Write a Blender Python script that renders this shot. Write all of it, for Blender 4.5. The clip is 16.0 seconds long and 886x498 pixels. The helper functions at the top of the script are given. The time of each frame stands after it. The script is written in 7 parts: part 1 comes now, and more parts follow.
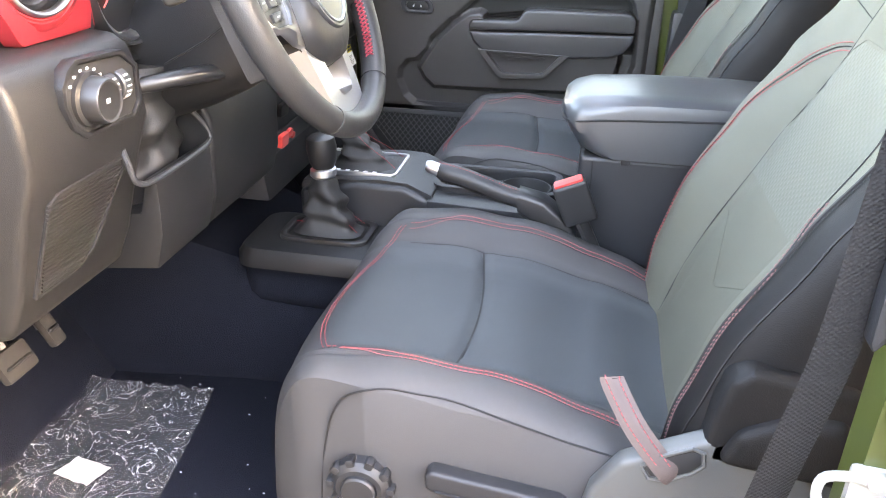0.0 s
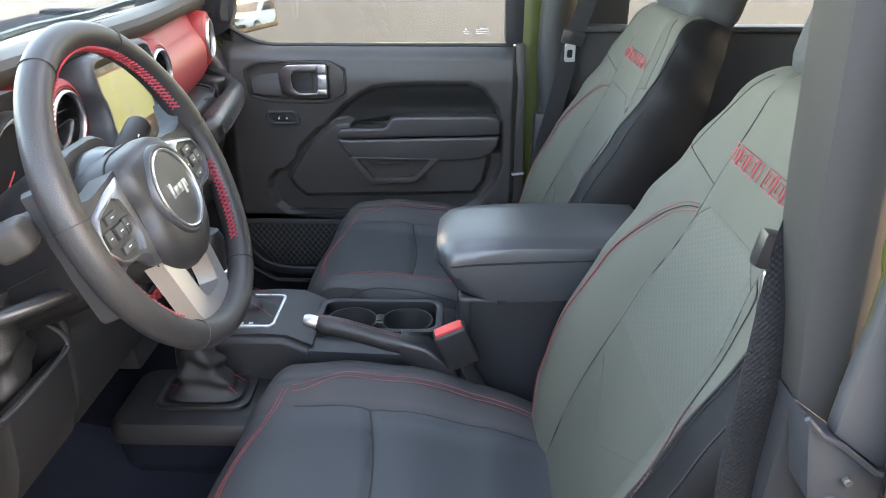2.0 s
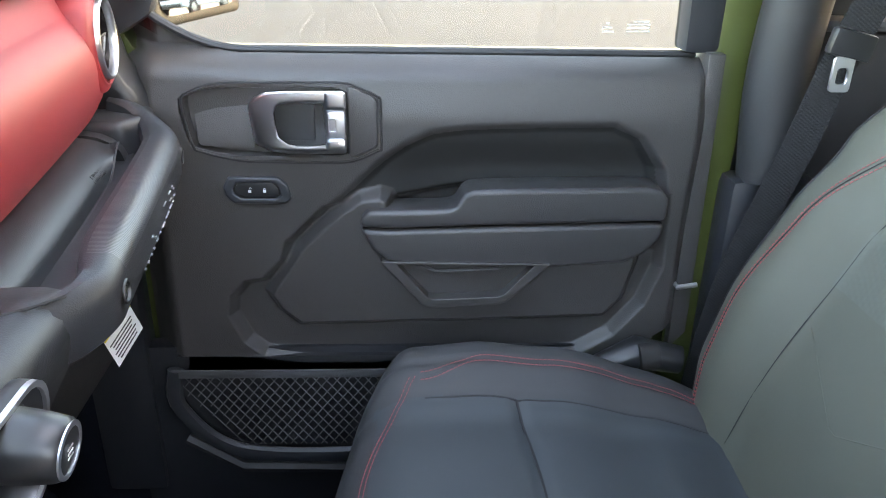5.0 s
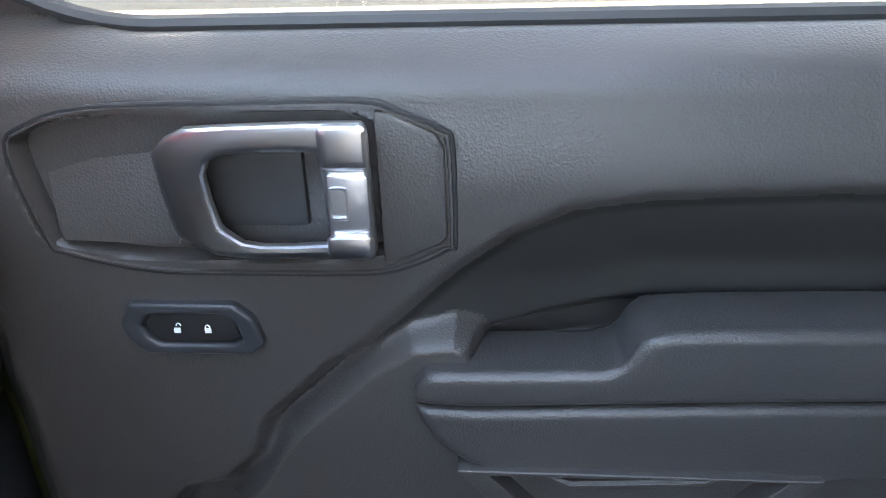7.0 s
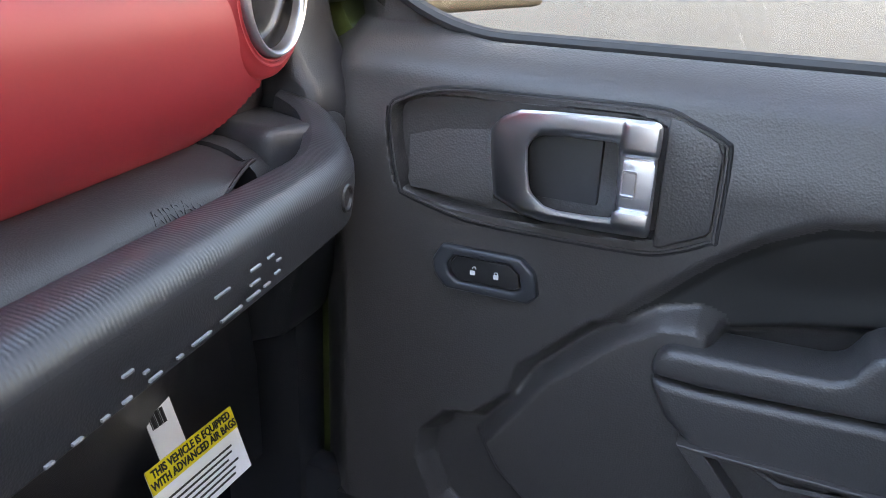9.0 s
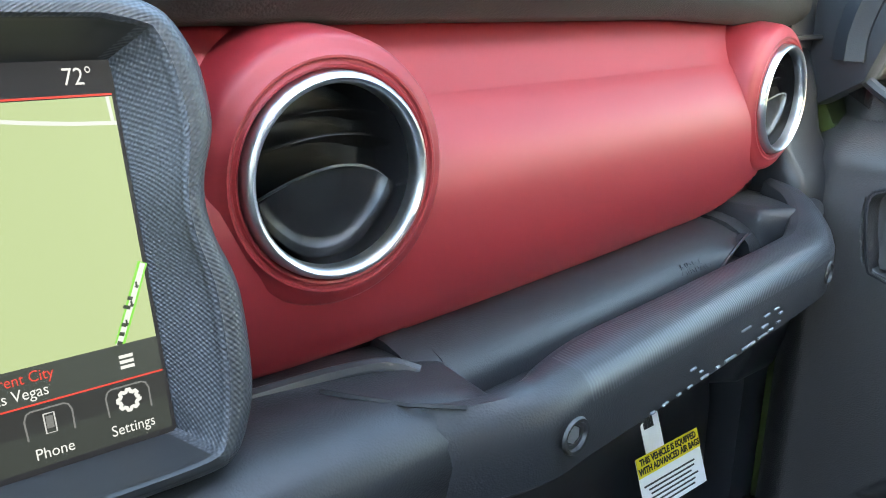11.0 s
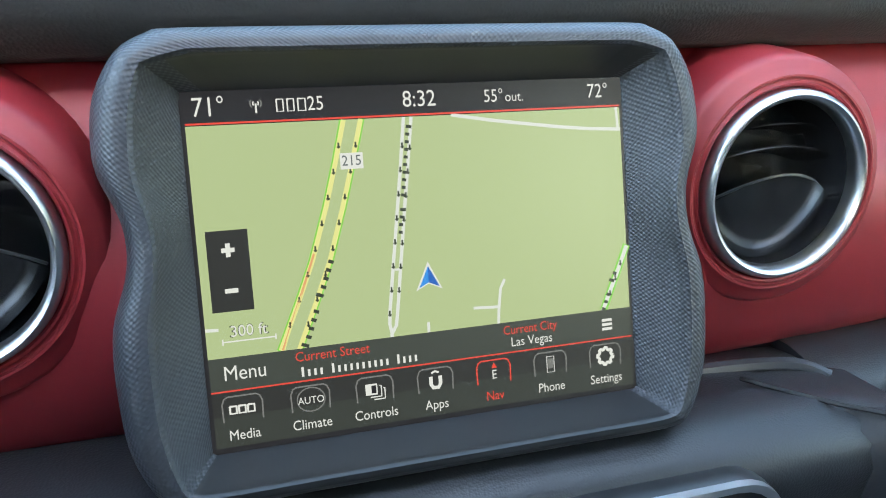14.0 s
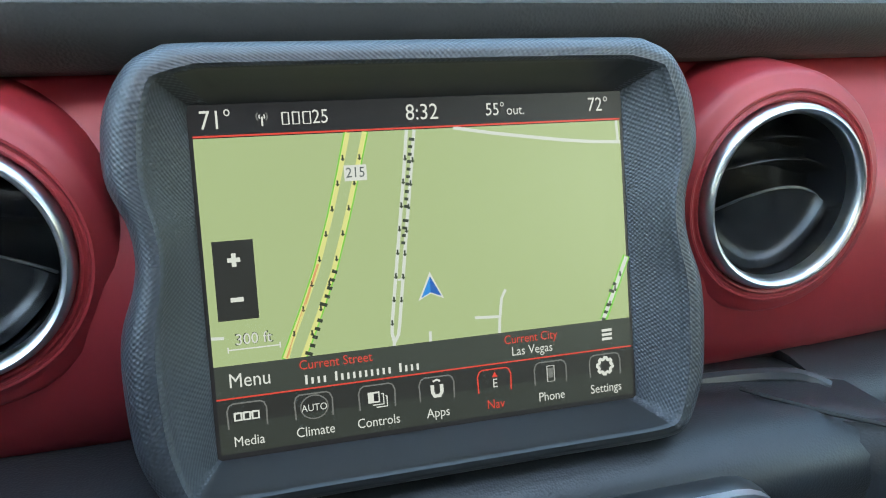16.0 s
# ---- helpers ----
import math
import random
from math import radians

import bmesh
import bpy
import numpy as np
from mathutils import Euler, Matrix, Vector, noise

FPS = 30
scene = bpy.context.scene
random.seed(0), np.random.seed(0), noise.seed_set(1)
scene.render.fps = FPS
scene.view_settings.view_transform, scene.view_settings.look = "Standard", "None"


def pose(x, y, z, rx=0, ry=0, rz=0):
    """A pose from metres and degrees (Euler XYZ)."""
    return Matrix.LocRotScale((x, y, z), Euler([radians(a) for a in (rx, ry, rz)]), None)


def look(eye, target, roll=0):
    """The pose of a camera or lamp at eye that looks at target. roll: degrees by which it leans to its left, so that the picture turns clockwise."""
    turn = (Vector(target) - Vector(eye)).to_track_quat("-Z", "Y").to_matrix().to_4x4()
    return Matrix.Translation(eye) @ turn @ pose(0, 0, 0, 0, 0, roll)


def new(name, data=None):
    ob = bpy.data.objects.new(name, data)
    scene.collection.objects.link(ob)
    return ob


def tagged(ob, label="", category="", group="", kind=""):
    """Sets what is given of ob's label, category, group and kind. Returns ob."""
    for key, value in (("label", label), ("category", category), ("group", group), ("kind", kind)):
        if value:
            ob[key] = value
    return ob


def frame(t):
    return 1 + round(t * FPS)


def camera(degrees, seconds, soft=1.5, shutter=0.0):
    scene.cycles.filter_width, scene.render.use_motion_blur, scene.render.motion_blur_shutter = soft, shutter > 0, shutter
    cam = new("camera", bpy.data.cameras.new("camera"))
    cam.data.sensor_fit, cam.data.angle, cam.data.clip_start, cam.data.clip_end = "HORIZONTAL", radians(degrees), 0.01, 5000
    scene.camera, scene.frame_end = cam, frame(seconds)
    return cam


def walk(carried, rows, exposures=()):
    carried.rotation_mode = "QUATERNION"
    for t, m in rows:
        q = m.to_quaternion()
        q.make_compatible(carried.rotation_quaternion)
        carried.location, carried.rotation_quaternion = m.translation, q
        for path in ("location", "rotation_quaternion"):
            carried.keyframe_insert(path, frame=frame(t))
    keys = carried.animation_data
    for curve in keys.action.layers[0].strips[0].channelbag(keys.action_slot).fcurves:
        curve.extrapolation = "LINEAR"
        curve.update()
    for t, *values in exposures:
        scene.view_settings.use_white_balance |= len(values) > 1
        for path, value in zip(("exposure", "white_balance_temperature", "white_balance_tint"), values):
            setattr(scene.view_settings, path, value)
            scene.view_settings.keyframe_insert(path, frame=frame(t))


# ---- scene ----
cam = camera(59.5, 16.0, soft=1.0)
PATH = [
    (0, (-0.339, -1.249, 1.471), (-0.659, 0.524, 0.603), 1.5),
    (0.5, (-0.338, -1.292, 1.511), (-0.503, 0.489, 0.616), 1.3),
    (1, (-0.341, -1.285, 1.562), (-0.376, 0.515, 0.691), 1.5),
    (1.5, (-0.329, -1.249, 1.613), (-0.362, 0.579, 0.803), 0.6),
    (2, (-0.334, -1.166, 1.632), (-0.378, 0.671, 0.843), -0.0),
    (2.5, (-0.365, -1.014, 1.618), (-0.427, 0.822, 0.826), -1.6),
    (3, (-0.438, -0.783, 1.615), (-0.495, 1.048, 0.812), -3.4),
    (3.5, (-0.501, -0.651, 1.583), (-0.501, 1.187, 0.795), -2.6),
    (4, (-0.521, -0.566, 1.579), (-0.473, 1.257, 0.759), -1.1),
    (4.5, (-0.547, -0.438, 1.583), (-0.489, 1.377, 0.747), 0.8),
    (4.7, (-0.575, -0.366, 1.563), (-0.473, 1.452, 0.736), 1.3),
    (6.8, (-0.595, 0.29, 1.435), (-0.671, 2.071, 0.527), -1.6),
    (7, (-0.591, 0.305, 1.432), (-0.713, 2.075, 0.508), -1.8),
    (7.5, (-0.586, 0.289, 1.422), (-0.705, 2.103, 0.589), -1.2),
    (8, (-0.588, 0.257, 1.426), (-0.789, 2.066, 0.596), -0.6),
    (8.5, (-0.592, 0.22, 1.415), (-1.028, 2.008, 0.633), 1.4),
    (8.6, (-0.595, 0.206, 1.415), (-1.072, 1.985, 0.638), 2.2),
    (8.7, (-0.598, 0.197, 1.408), (-1.129, 1.971, 0.651), 2.5),
    (10.8, (-0.582, 0.023, 1.444), (-2.004, 1.291, 0.835), 0.6),
    (11, (-0.576, 0.008, 1.449), (-2.069, 1.198, 0.852), 0.3),
    (11.5, (-0.571, -0.026, 1.451), (-2.228, 0.939, 0.884), -0.6),
    (12, (-0.574, -0.068, 1.462), (-2.295, 0.73, 0.829), -0.2),
    (12.5, (-0.563, -0.081, 1.464), (-2.367, 0.532, 0.854), -0.9),
    (13, (-0.566, -0.084, 1.458), (-2.388, 0.487, 0.862), -0.6),
    (13.5, (-0.565, -0.08, 1.461), (-2.39, 0.48, 0.866), -0.5),
    (14, (-0.565, -0.079, 1.456), (-2.397, 0.48, 0.882), -0.5),
    (14.5, (-0.565, -0.081, 1.456), (-2.397, 0.481, 0.881), -0.2),
    (15, (-0.566, -0.079, 1.454), (-2.402, 0.474, 0.888), -0.3),
    (15.5, (-0.562, -0.08, 1.459), (-2.4, 0.468, 0.891), -0.3),
    (16, (-0.56, -0.078, 1.459), (-2.403, 0.463, 0.901), -0.4),
]
walk(cam, [(t, look(eye, target, roll)) for t, eye, target, roll in PATH],
     [(0.0, 5.88, 9400, 19), (0.5, 5.76, 9900, 20), (1.0, 5.4, 9500, 20), (2.0, 4.82, 8800, 16), (3.0, 5.0, 8500, 14), (4.5, 5.42, 8600, 14), (7.0, 5.40, 8200, 15), (7.6, 5.15, 8150, 15), (8.7, 5.0, 8000, 18), (11.0, 5.32, 6900, 3), (12.0, 5.02, 6850, 2), (14.5, 4.98, 6800, 1), (15.5, 4.93, 6850, -2), (16.0, 4.83, 6800, -3)])

# ---- light ----
world = bpy.data.worlds.new("sky")
scene.world = world
world.use_nodes = True
wn = world.node_tree
sky = wn.nodes.new("ShaderNodeTexSky")
sky.sky_type = "NISHITA"
sky.sun_disc = False
sky.sun_elevation = radians(28)
sky.sun_rotation = radians(90)
sky.dust_density = 1.8
bg = wn.nodes["Background"]
bg.inputs["Strength"].default_value = 0.15
wn.links.new(sky.outputs["Color"], bg.inputs["Color"])
sun = new("sun", bpy.data.lights.new("sun", "SUN"))
sun.data.energy = 1.7
sun.data.angle = radians(0.6)
sun.data.color = (1.0, 0.88, 0.72)
sun.matrix_world = look((8.0, -0.3, 4.3), (0.0, 0.0, 0.0))


# ---- tools ----
def smooth(a, b, x):
    k = min(1.0, max(0.0, (x - a) / (b - a)))
    return k * k * (3 - 2 * k)


def lerp(table, x):
    """Piecewise value from (x, value) pairs, smoothed."""
    if x <= table[0][0]:
        return table[0][1]
    for (xa, va), (xb, vb) in zip(table, table[1:]):
        if x <= xb:
            return va + (vb - va) * smooth(xa, xb, x)
    return table[-1][1]


def spline(points, steps=6, closed=False):
    """Catmull-Rom through points."""
    p = [Vector(q) for q in points]
    n, out = len(p), []
    for i in range(n if closed else n - 1):
        a, b, c, d = (p[(i + k) % n] if closed else p[min(max(i + k, 0), n - 1)] for k in (-1, 0, 1, 2))
        for j in range(steps):
            t = j / steps
            out.append(0.5 * (2 * b + (c - a) * t + (2 * a - 5 * b + 4 * c - d) * t * t + (3 * b - a - 3 * c + d) * t ** 3))
    if not closed:
        out.append(p[-1])
    return out


def part(name, bm, material, parent=None, label="", flat=False, kind=""):
    bmesh.ops.recalc_face_normals(bm, faces=bm.faces)
    me = bpy.data.meshes.new(name)
    bm.to_mesh(me)
    bm.free()
    for m in material if isinstance(material, (list, tuple)) else [material]:
        me.materials.append(m)
    if not flat:
        me.polygons.foreach_set("use_smooth", [True] * len(me.polygons))
        me.set_sharp_from_angle(angle=radians(38))
    ob = new(name, me)
    if parent:
        ob.parent = parent
    return tagged(ob, label, kind=kind)


def thing(name, label, category, group="", kind=""):
    ob = new(name)
    ob.empty_display_size = 0.05
    return tagged(ob, label, category, group, kind)


def loft(loops, cap=True, ring=False, bm=None):
    """Skin through closed loops of equal length."""
    bm = bm or bmesh.new()
    rows = [[bm.verts.new(p) for p in loop] for loop in loops]
    n = len(rows[0])
    for a, b in zip(rows, rows[1:] + (rows[:1] if ring else [])):
        for i in range(n):
            bm.faces.new((a[i], a[(i + 1) % n], b[(i + 1) % n], b[i]))
    if cap and not ring:
        bm.faces.new(rows[0][::-1])
        bm.faces.new(rows[-1])
    return bm


def tube(points, r, n=8, closed=False, squash=1.0, up=None, bm=None):
    """A round (or squashed) rod along points."""
    pts = [Vector(p) for p in points]
    loops, side = [], None
    for i, p in enumerate(pts):
        a = pts[i - 1] if i or closed else p
        b = pts[(i + 1) % len(pts)] if i < len(pts) - 1 or closed else p
        d = (b - a).normalized()
        if up is not None:
            side = d.cross(Vector(up)).normalized()
        elif side is None:
            side = d.orthogonal().normalized()
        else:
            side = (side - d * side.dot(d)).normalized()
        other = d.cross(side)
        rr = r[i] if isinstance(r, (list, tuple)) else r
        loops.append([p + rr * (math.cos(2 * math.pi * k / n) * side + squash * math.sin(2 * math.pi * k / n) * other) for k in range(n)])
    return loft(loops, ring=closed, bm=bm)


def bevelled(bm, r, segs=2, sharp=30):
    if r > 0:
        es = [e for e in bm.edges if len(e.link_faces) == 2 and e.calc_face_angle(0) > radians(sharp)]
        bmesh.ops.bevel(bm, geom=es, offset=r, segments=segs, profile=0.6, affect="EDGES", clamp_overlap=True)
    return bm


def box(c, size, r=0.0, segs=2, turn=None, bm=None):
    """A rounded block with its centre at c; turn: Euler degrees."""
    b2 = bmesh.new()
    bmesh.ops.create_cube(b2, size=1)
    bmesh.ops.scale(b2, vec=size, verts=b2.verts)
    bevelled(b2, r, segs)
    m = Matrix.Translation(c) @ (pose(0, 0, 0, *turn) if turn else Matrix())
    bmesh.ops.transform(b2, matrix=m, verts=b2.verts)
    if bm:
        merge(bm, b2)
        return bm
    return b2


def merge(bm, other):
    me = bpy.data.meshes.new("tmp")
    other.to_mesh(me)
    other.free()
    bm.from_mesh(me)
    bpy.data.meshes.remove(me)
    return bm


AXES = {"x": lambda a, b, h: (h, a, b), "y": lambda a, b, h: (a, h, b), "z": lambda a, b, h: (a, b, h)}


def prism(poly, axis, lo, hi, r=0.0, segs=2, bm=None):
    """A plate: outline poly in the plane across axis, from lo to hi."""
    put = AXES[axis]
    b2 = loft([[put(a, b, lo) for a, b in poly], [put(a, b, hi) for a, b in poly]])
    bmesh.ops.recalc_face_normals(b2, faces=b2.faces)
    bevelled(b2, r, segs)
    return merge(bm, b2) if bm else b2


def ringplate(outer, inner, axis, lo, hi, r=0.0, segs=2):
    """A plate with one hole; outlines of equal length."""
    put = AXES[axis]
    b2 = loft([[put(a, b, h) for a, b in poly] for poly, h in ((outer, lo), (outer, hi), (inner, hi), (inner, lo))], ring=True)
    bmesh.ops.recalc_face_normals(b2, faces=b2.faces)
    return bevelled(b2, r, segs)


def turned(profile, n=32, m=None, bm=None):
    """A body of revolution about z: profile of (radius, height)."""
    b2 = bmesh.new()
    rows = []
    for r, h in profile:
        if r < 1e-6:
            rows.append([b2.verts.new((0, 0, h))])
        else:
            rows.append([b2.verts.new((r * math.cos(2 * math.pi * k / n), r * math.sin(2 * math.pi * k / n), h)) for k in range(n)])
    for a, b in zip(rows, rows[1:]):
        for k in range(n):
            q = [a[k % len(a)], a[(k + 1) % len(a)], b[(k + 1) % len(b)], b[k % len(b)]]
            q = list(dict.fromkeys(q))
            if len(q) > 2:
                b2.faces.new(q)
    if m:
        bmesh.ops.transform(b2, matrix=m, verts=b2.verts)
    return merge(bm, b2) if bm else b2


def sheet(f, us, vs, flip=False, bm=None):
    bm = bm or bmesh.new()
    g = [[bm.verts.new(f(u, v)) for u in us] for v in vs]
    for a, b in zip(g, g[1:]):
        for i in range(len(us) - 1):
            bm.faces.new((a[i], a[i + 1], b[i + 1], b[i]))
    return bm


def span(a, b, n):
    return [a + (b - a) * i / (n - 1) for i in range(n)]


def roundrect(w, h, r, n=5, cx=0.0, cy=0.0):
    out = []
    for k, (sx, sy) in enumerate(((1, 1), (-1, 1), (-1, -1), (1, -1))):
        for i in range(n + 1):
            a = math.pi / 2 * (k + i / n)
            out.append((cx + sx * (w / 2 - r) + r * math.cos(a), cy + sy * (h / 2 - r) + r * math.sin(a)))
    return out


def chain(points, step):
    """Even places and directions along a line of points."""
    out, left = [], 0.0
    for a, b in zip(points, points[1:]):
        d = (b - a).length
        while left < d:
            out.append((a.lerp(b, left / d), (b - a).normalized()))
            left += step
        left -= d
    return out


def stitches(bm, points, step=0.0055, length=0.0036, r=0.00062, lift=None, slant=0.0):
    """Short thread loops along a line."""
    for p, d in chain(points, step):
        side = d.cross(lift(p) if lift else Vector((0, 0, 1))).normalized()
        d2 = (d + side * slant).normalized()
        up = lift(p) if lift else Vector((0, 0, 1))
        a, b = p - d2 * length / 2, p + d2 * length / 2
        tube([a - up * r * 0.6, a.lerp(b, 0.3) + up * r, a.lerp(b, 0.7) + up * r, b - up * r * 0.6], r, 4, bm=bm)
    return bm


def letters(name, text, size, m, material, parent, align="CENTER", bold=0.0, depth=0.0002, width=1.0):
    cu = bpy.data.curves.new(name, "FONT")
    cu.body, cu.size, cu.align_x, cu.align_y, cu.offset, cu.extrude = text, size, align, "CENTER", bold, depth
    cu.resolution_u = 3
    tmp = bpy.data.objects.new("tmp", cu)
    scene.collection.objects.link(tmp)
    me = bpy.data.meshes.new_from_object(tmp.evaluated_get(bpy.context.evaluated_depsgraph_get()))
    bpy.data.objects.remove(tmp)
    bpy.data.curves.remove(cu)
    me.transform(m @ Matrix.Diagonal((width, 1, 1, 1)))
    me.materials.clear()
    me.materials.append(material)
    ob = new(name, me)
    ob.parent = parent
    return ob


# ---- materials ----
def material(name, color, rough=0.5, metal=0.0, grain=0.0, scale=200.0, bump=0.0, spots=0.0, spot_scale=12.0, coat=0.0, kind="NOISE", tint=None, spec=0.5, detail=3.0, sheen=0.0):
    """Principled surface: fine grain relief, and broad stains in colour and gloss."""
    m = bpy.data.materials.new(name)
    m.use_nodes = True
    t = m.node_tree
    b = t.nodes["Principled BSDF"]
    b.inputs["Metallic"].default_value = metal
    b.inputs["Roughness"].default_value = rough
    b.inputs["Coat Weight"].default_value = coat
    b.inputs["Specular IOR Level"].default_value = spec
    b.inputs["Sheen Weight"].default_value = sheen
    b.inputs["Base Color"].default_value = (*color, 1)
    co = t.nodes.new("ShaderNodeTexCoord")
    if kind == "NOISE":
        fine = t.nodes.new("ShaderNodeTexNoise")
        fine.inputs["Detail"].default_value = detail
        out = fine.outputs["Fac"]
    else:
        fine = t.nodes.new("ShaderNodeTexVoronoi")
        fine.feature = kind
        out = fine.outputs["Distance"]
    fine.inputs["Scale"].default_value = scale
    t.links.new(co.outputs["Object"], fine.inputs["Vector"])
    broad = t.nodes.new("ShaderNodeTexNoise")
    broad.inputs["Scale"].default_value = spot_scale
    broad.inputs["Detail"].default_value = 5
    t.links.new(co.outputs["Object"], broad.inputs["Vector"])
    if spots or grain:
        mix = t.nodes.new("ShaderNodeMix")
        mix.data_type = "RGBA"
        mix.blend_type = "MIX"
        other = tint or tuple(c * 0.6 for c in color)
        mix.inputs["A"].default_value = (*color, 1)
        mix.inputs["B"].default_value = (*other, 1)
        ramp = t.nodes.new("ShaderNodeMath")
        ramp.operation = "MULTIPLY_ADD"
        t.links.new(broad.outputs["Fac"], ramp.inputs[0])
        ramp.inputs[1].default_value = spots
        ramp.inputs[2].default_value = 0.0
        add = t.nodes.new("ShaderNodeMath")
        add.operation = "MULTIPLY_ADD"
        add.use_clamp = True
        t.links.new(out, add.inputs[0])
        add.inputs[1].default_value = grain
        t.links.new(ramp.outputs[0], add.inputs[2])
        t.links.new(add.outputs[0], mix.inputs["Factor"])
        t.links.new(mix.outputs["Result"], b.inputs["Base Color"])
        rr = t.nodes.new("ShaderNodeMath")
        rr.operation = "MULTIPLY_ADD"
        rr.use_clamp = True
        t.links.new(broad.outputs["Fac"], rr.inputs[0])
        rr.inputs[1].default_value = 0.25 * spots
        rr.inputs[2].default_value = rough - 0.12 * spots
        t.links.new(rr.outputs[0], b.inputs["Roughness"])
    if bump:
        bp = t.nodes.new("ShaderNodeBump")
        bp.inputs["Strength"].default_value = bump
        bp.inputs["Distance"].default_value = 0.001
        t.links.new(out, bp.inputs["Height"])
        t.links.new(bp.outputs["Normal"], b.inputs["Normal"])
    return m


def waves(m, dirs, pitch, depth, strength=1.0, space="Object"):
    """Press a lattice of small bumps into a material: crossing waves along dirs."""
    t = m.node_tree
    co = t.nodes.new("ShaderNodeTexCoord")
    total = None
    for d in dirs:
        v = t.nodes.new("ShaderNodeVectorMath")
        v.operation = "DOT_PRODUCT"
        t.links.new(co.outputs[space], v.inputs[0])
        v.inputs[1].default_value = [c * 2 * math.pi / pitch for c in d]
        w = t.nodes.new("ShaderNodeMath")
        w.operation = "COSINE"
        t.links.new(v.outputs["Value"], w.inputs[0])
        if total:
            a = t.nodes.new("ShaderNodeMath")
            t.links.new(total.outputs[0], a.inputs[0])
            t.links.new(w.outputs[0], a.inputs[1])
            total = a
        else:
            total = w
    bp = t.nodes.new("ShaderNodeBump")
    bp.inputs["Strength"].default_value = strength
    bp.inputs["Distance"].default_value = depth
    t.links.new(total.outputs[0], bp.inputs["Height"])
    b = t.nodes["Principled BSDF"]
    if b.inputs["Normal"].is_linked:
        t.links.new(b.inputs["Normal"].links[0].from_socket, bp.inputs["Normal"])
    t.links.new(bp.outputs["Normal"], b.inputs["Normal"])
    return m


def glow(name, color, strength=1.0):
    m = bpy.data.materials.new(name)
    m.use_nodes = True
    b = m.node_tree.nodes["Principled BSDF"]
    b.inputs["Base Color"].default_value = (0.0, 0.0, 0.0, 1)
    b.inputs["Roughness"].default_value = 0.35
    b.inputs["Specular IOR Level"].default_value = 0.35
    b.inputs["Emission Color"].default_value = (*color, 1)
    b.inputs["Emission Strength"].default_value = strength * 0.0392
    return m


PLASTIC = material("black_grained_plastic", (0.020, 0.021, 0.024), 0.42, scale=900, bump=0.14, spots=0.35, grain=0.15, kind="F1", spec=0.4)
DOORSKIN = material("black_door_skin", (0.049, 0.045, 0.0435), 0.40, scale=650, bump=0.24, spots=0.4, grain=0.2, kind="F1", spec=0.5)
SMOOTH = material("smooth_black_plastic", (0.015, 0.015, 0.016), 0.36, scale=300, bump=0.05, spots=0.3)
# darker copy of the grained plastic: lower dash shade put into the colour
SHADEPL = material("shaded_black_plastic", (0.012, 0.0123, 0.0135), 0.46, scale=900, bump=0.14, spots=0.35, grain=0.2, kind="F1", spec=0.35)
MATTBLK = material("matt_black_plastic", (0.026, 0.0255, 0.025), 0.60, scale=500, bump=0.10, spots=0.25, spec=0.26)
GREYPL = material("dark_grey_plastic", (0.028, 0.030, 0.034), 0.34, scale=900, bump=0.12, spots=0.3)
SOFT = material("soft_black_vinyl", (0.043, 0.041, 0.041), 0.36, scale=700, bump=0.22, spots=0.4, kind="F1")
# bluish lift of the black base stands for sky reflected on the lid
LID = material("armrest_vinyl", (0.040, 0.043, 0.047), 0.34, scale=900, bump=0.06, spots=0.05, kind="F1", spec=0.8)
SIDEV = material("black_side_vinyl", (0.009, 0.009, 0.0095), 0.58, scale=700, bump=0.2, spots=0.3, kind="F1", spec=0.18)
BOOTL = material("black_boot_leather", (0.012, 0.012, 0.013), 0.60, scale=500, bump=0.2, spots=0.3, kind="F1")
STRAPC = material("brown_grey_strap", (0.085, 0.062, 0.058), 0.7, scale=900, bump=0.5, grain=0.4)
LEATHER = material("wheel_leather", (0.021, 0.021, 0.022), 0.45, scale=700, bump=0.14, spots=0.25, kind="F1", spec=0.42)
# backrest cloth paler and greener than the cushion: its light put in the colour
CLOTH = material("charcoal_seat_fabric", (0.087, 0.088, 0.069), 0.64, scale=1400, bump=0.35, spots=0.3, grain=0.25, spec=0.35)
CUSH = material("shaded_bolster_fabric", (0.055, 0.054, 0.055), 0.62, scale=1400, bump=0.35, spots=0.3, grain=0.25, spec=0.3)
SHIELD = material("grey_side_shield_plastic", (0.072, 0.074, 0.073), 0.45, scale=900, bump=0.12, spots=0.3)
DASHTOP = material("matt_dash_top_vinyl", (0.030, 0.029, 0.029), 0.62, scale=700, bump=0.22, spots=0.4, kind="F1", spec=0.3)
# dimmer thread for the near side, its weaker light put into the colour
DIMTHREAD = material("dimmed_red_thread", (0.22, 0.10, 0.10), 0.7, grain=0.3, scale=900)
SEALG = material("weathered_grey_rubber", (0.046, 0.046, 0.048), 0.5, scale=300, bump=0.1, spots=0.4)
RINGCHR = material("dull_satin_chrome", (0.52, 0.53, 0.55), 0.30, metal=1.0, spots=0.1)
# cushion centre tinted blue, the sky light it faces put into the colour
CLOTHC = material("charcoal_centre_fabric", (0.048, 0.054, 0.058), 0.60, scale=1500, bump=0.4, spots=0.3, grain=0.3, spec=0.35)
SEAM = material("black_seam", (0.008, 0.008, 0.009), 0.7)
THREAD = material("red_thread", (0.36, 0.058, 0.064), 0.65, grain=0.3, scale=900)
WHEELTHREAD = material("deep_red_thread", (0.30, 0.030, 0.045), 0.55, grain=0.3, scale=900)
DARKTHREAD = material("black_thread", (0.015, 0.015, 0.016), 0.6)
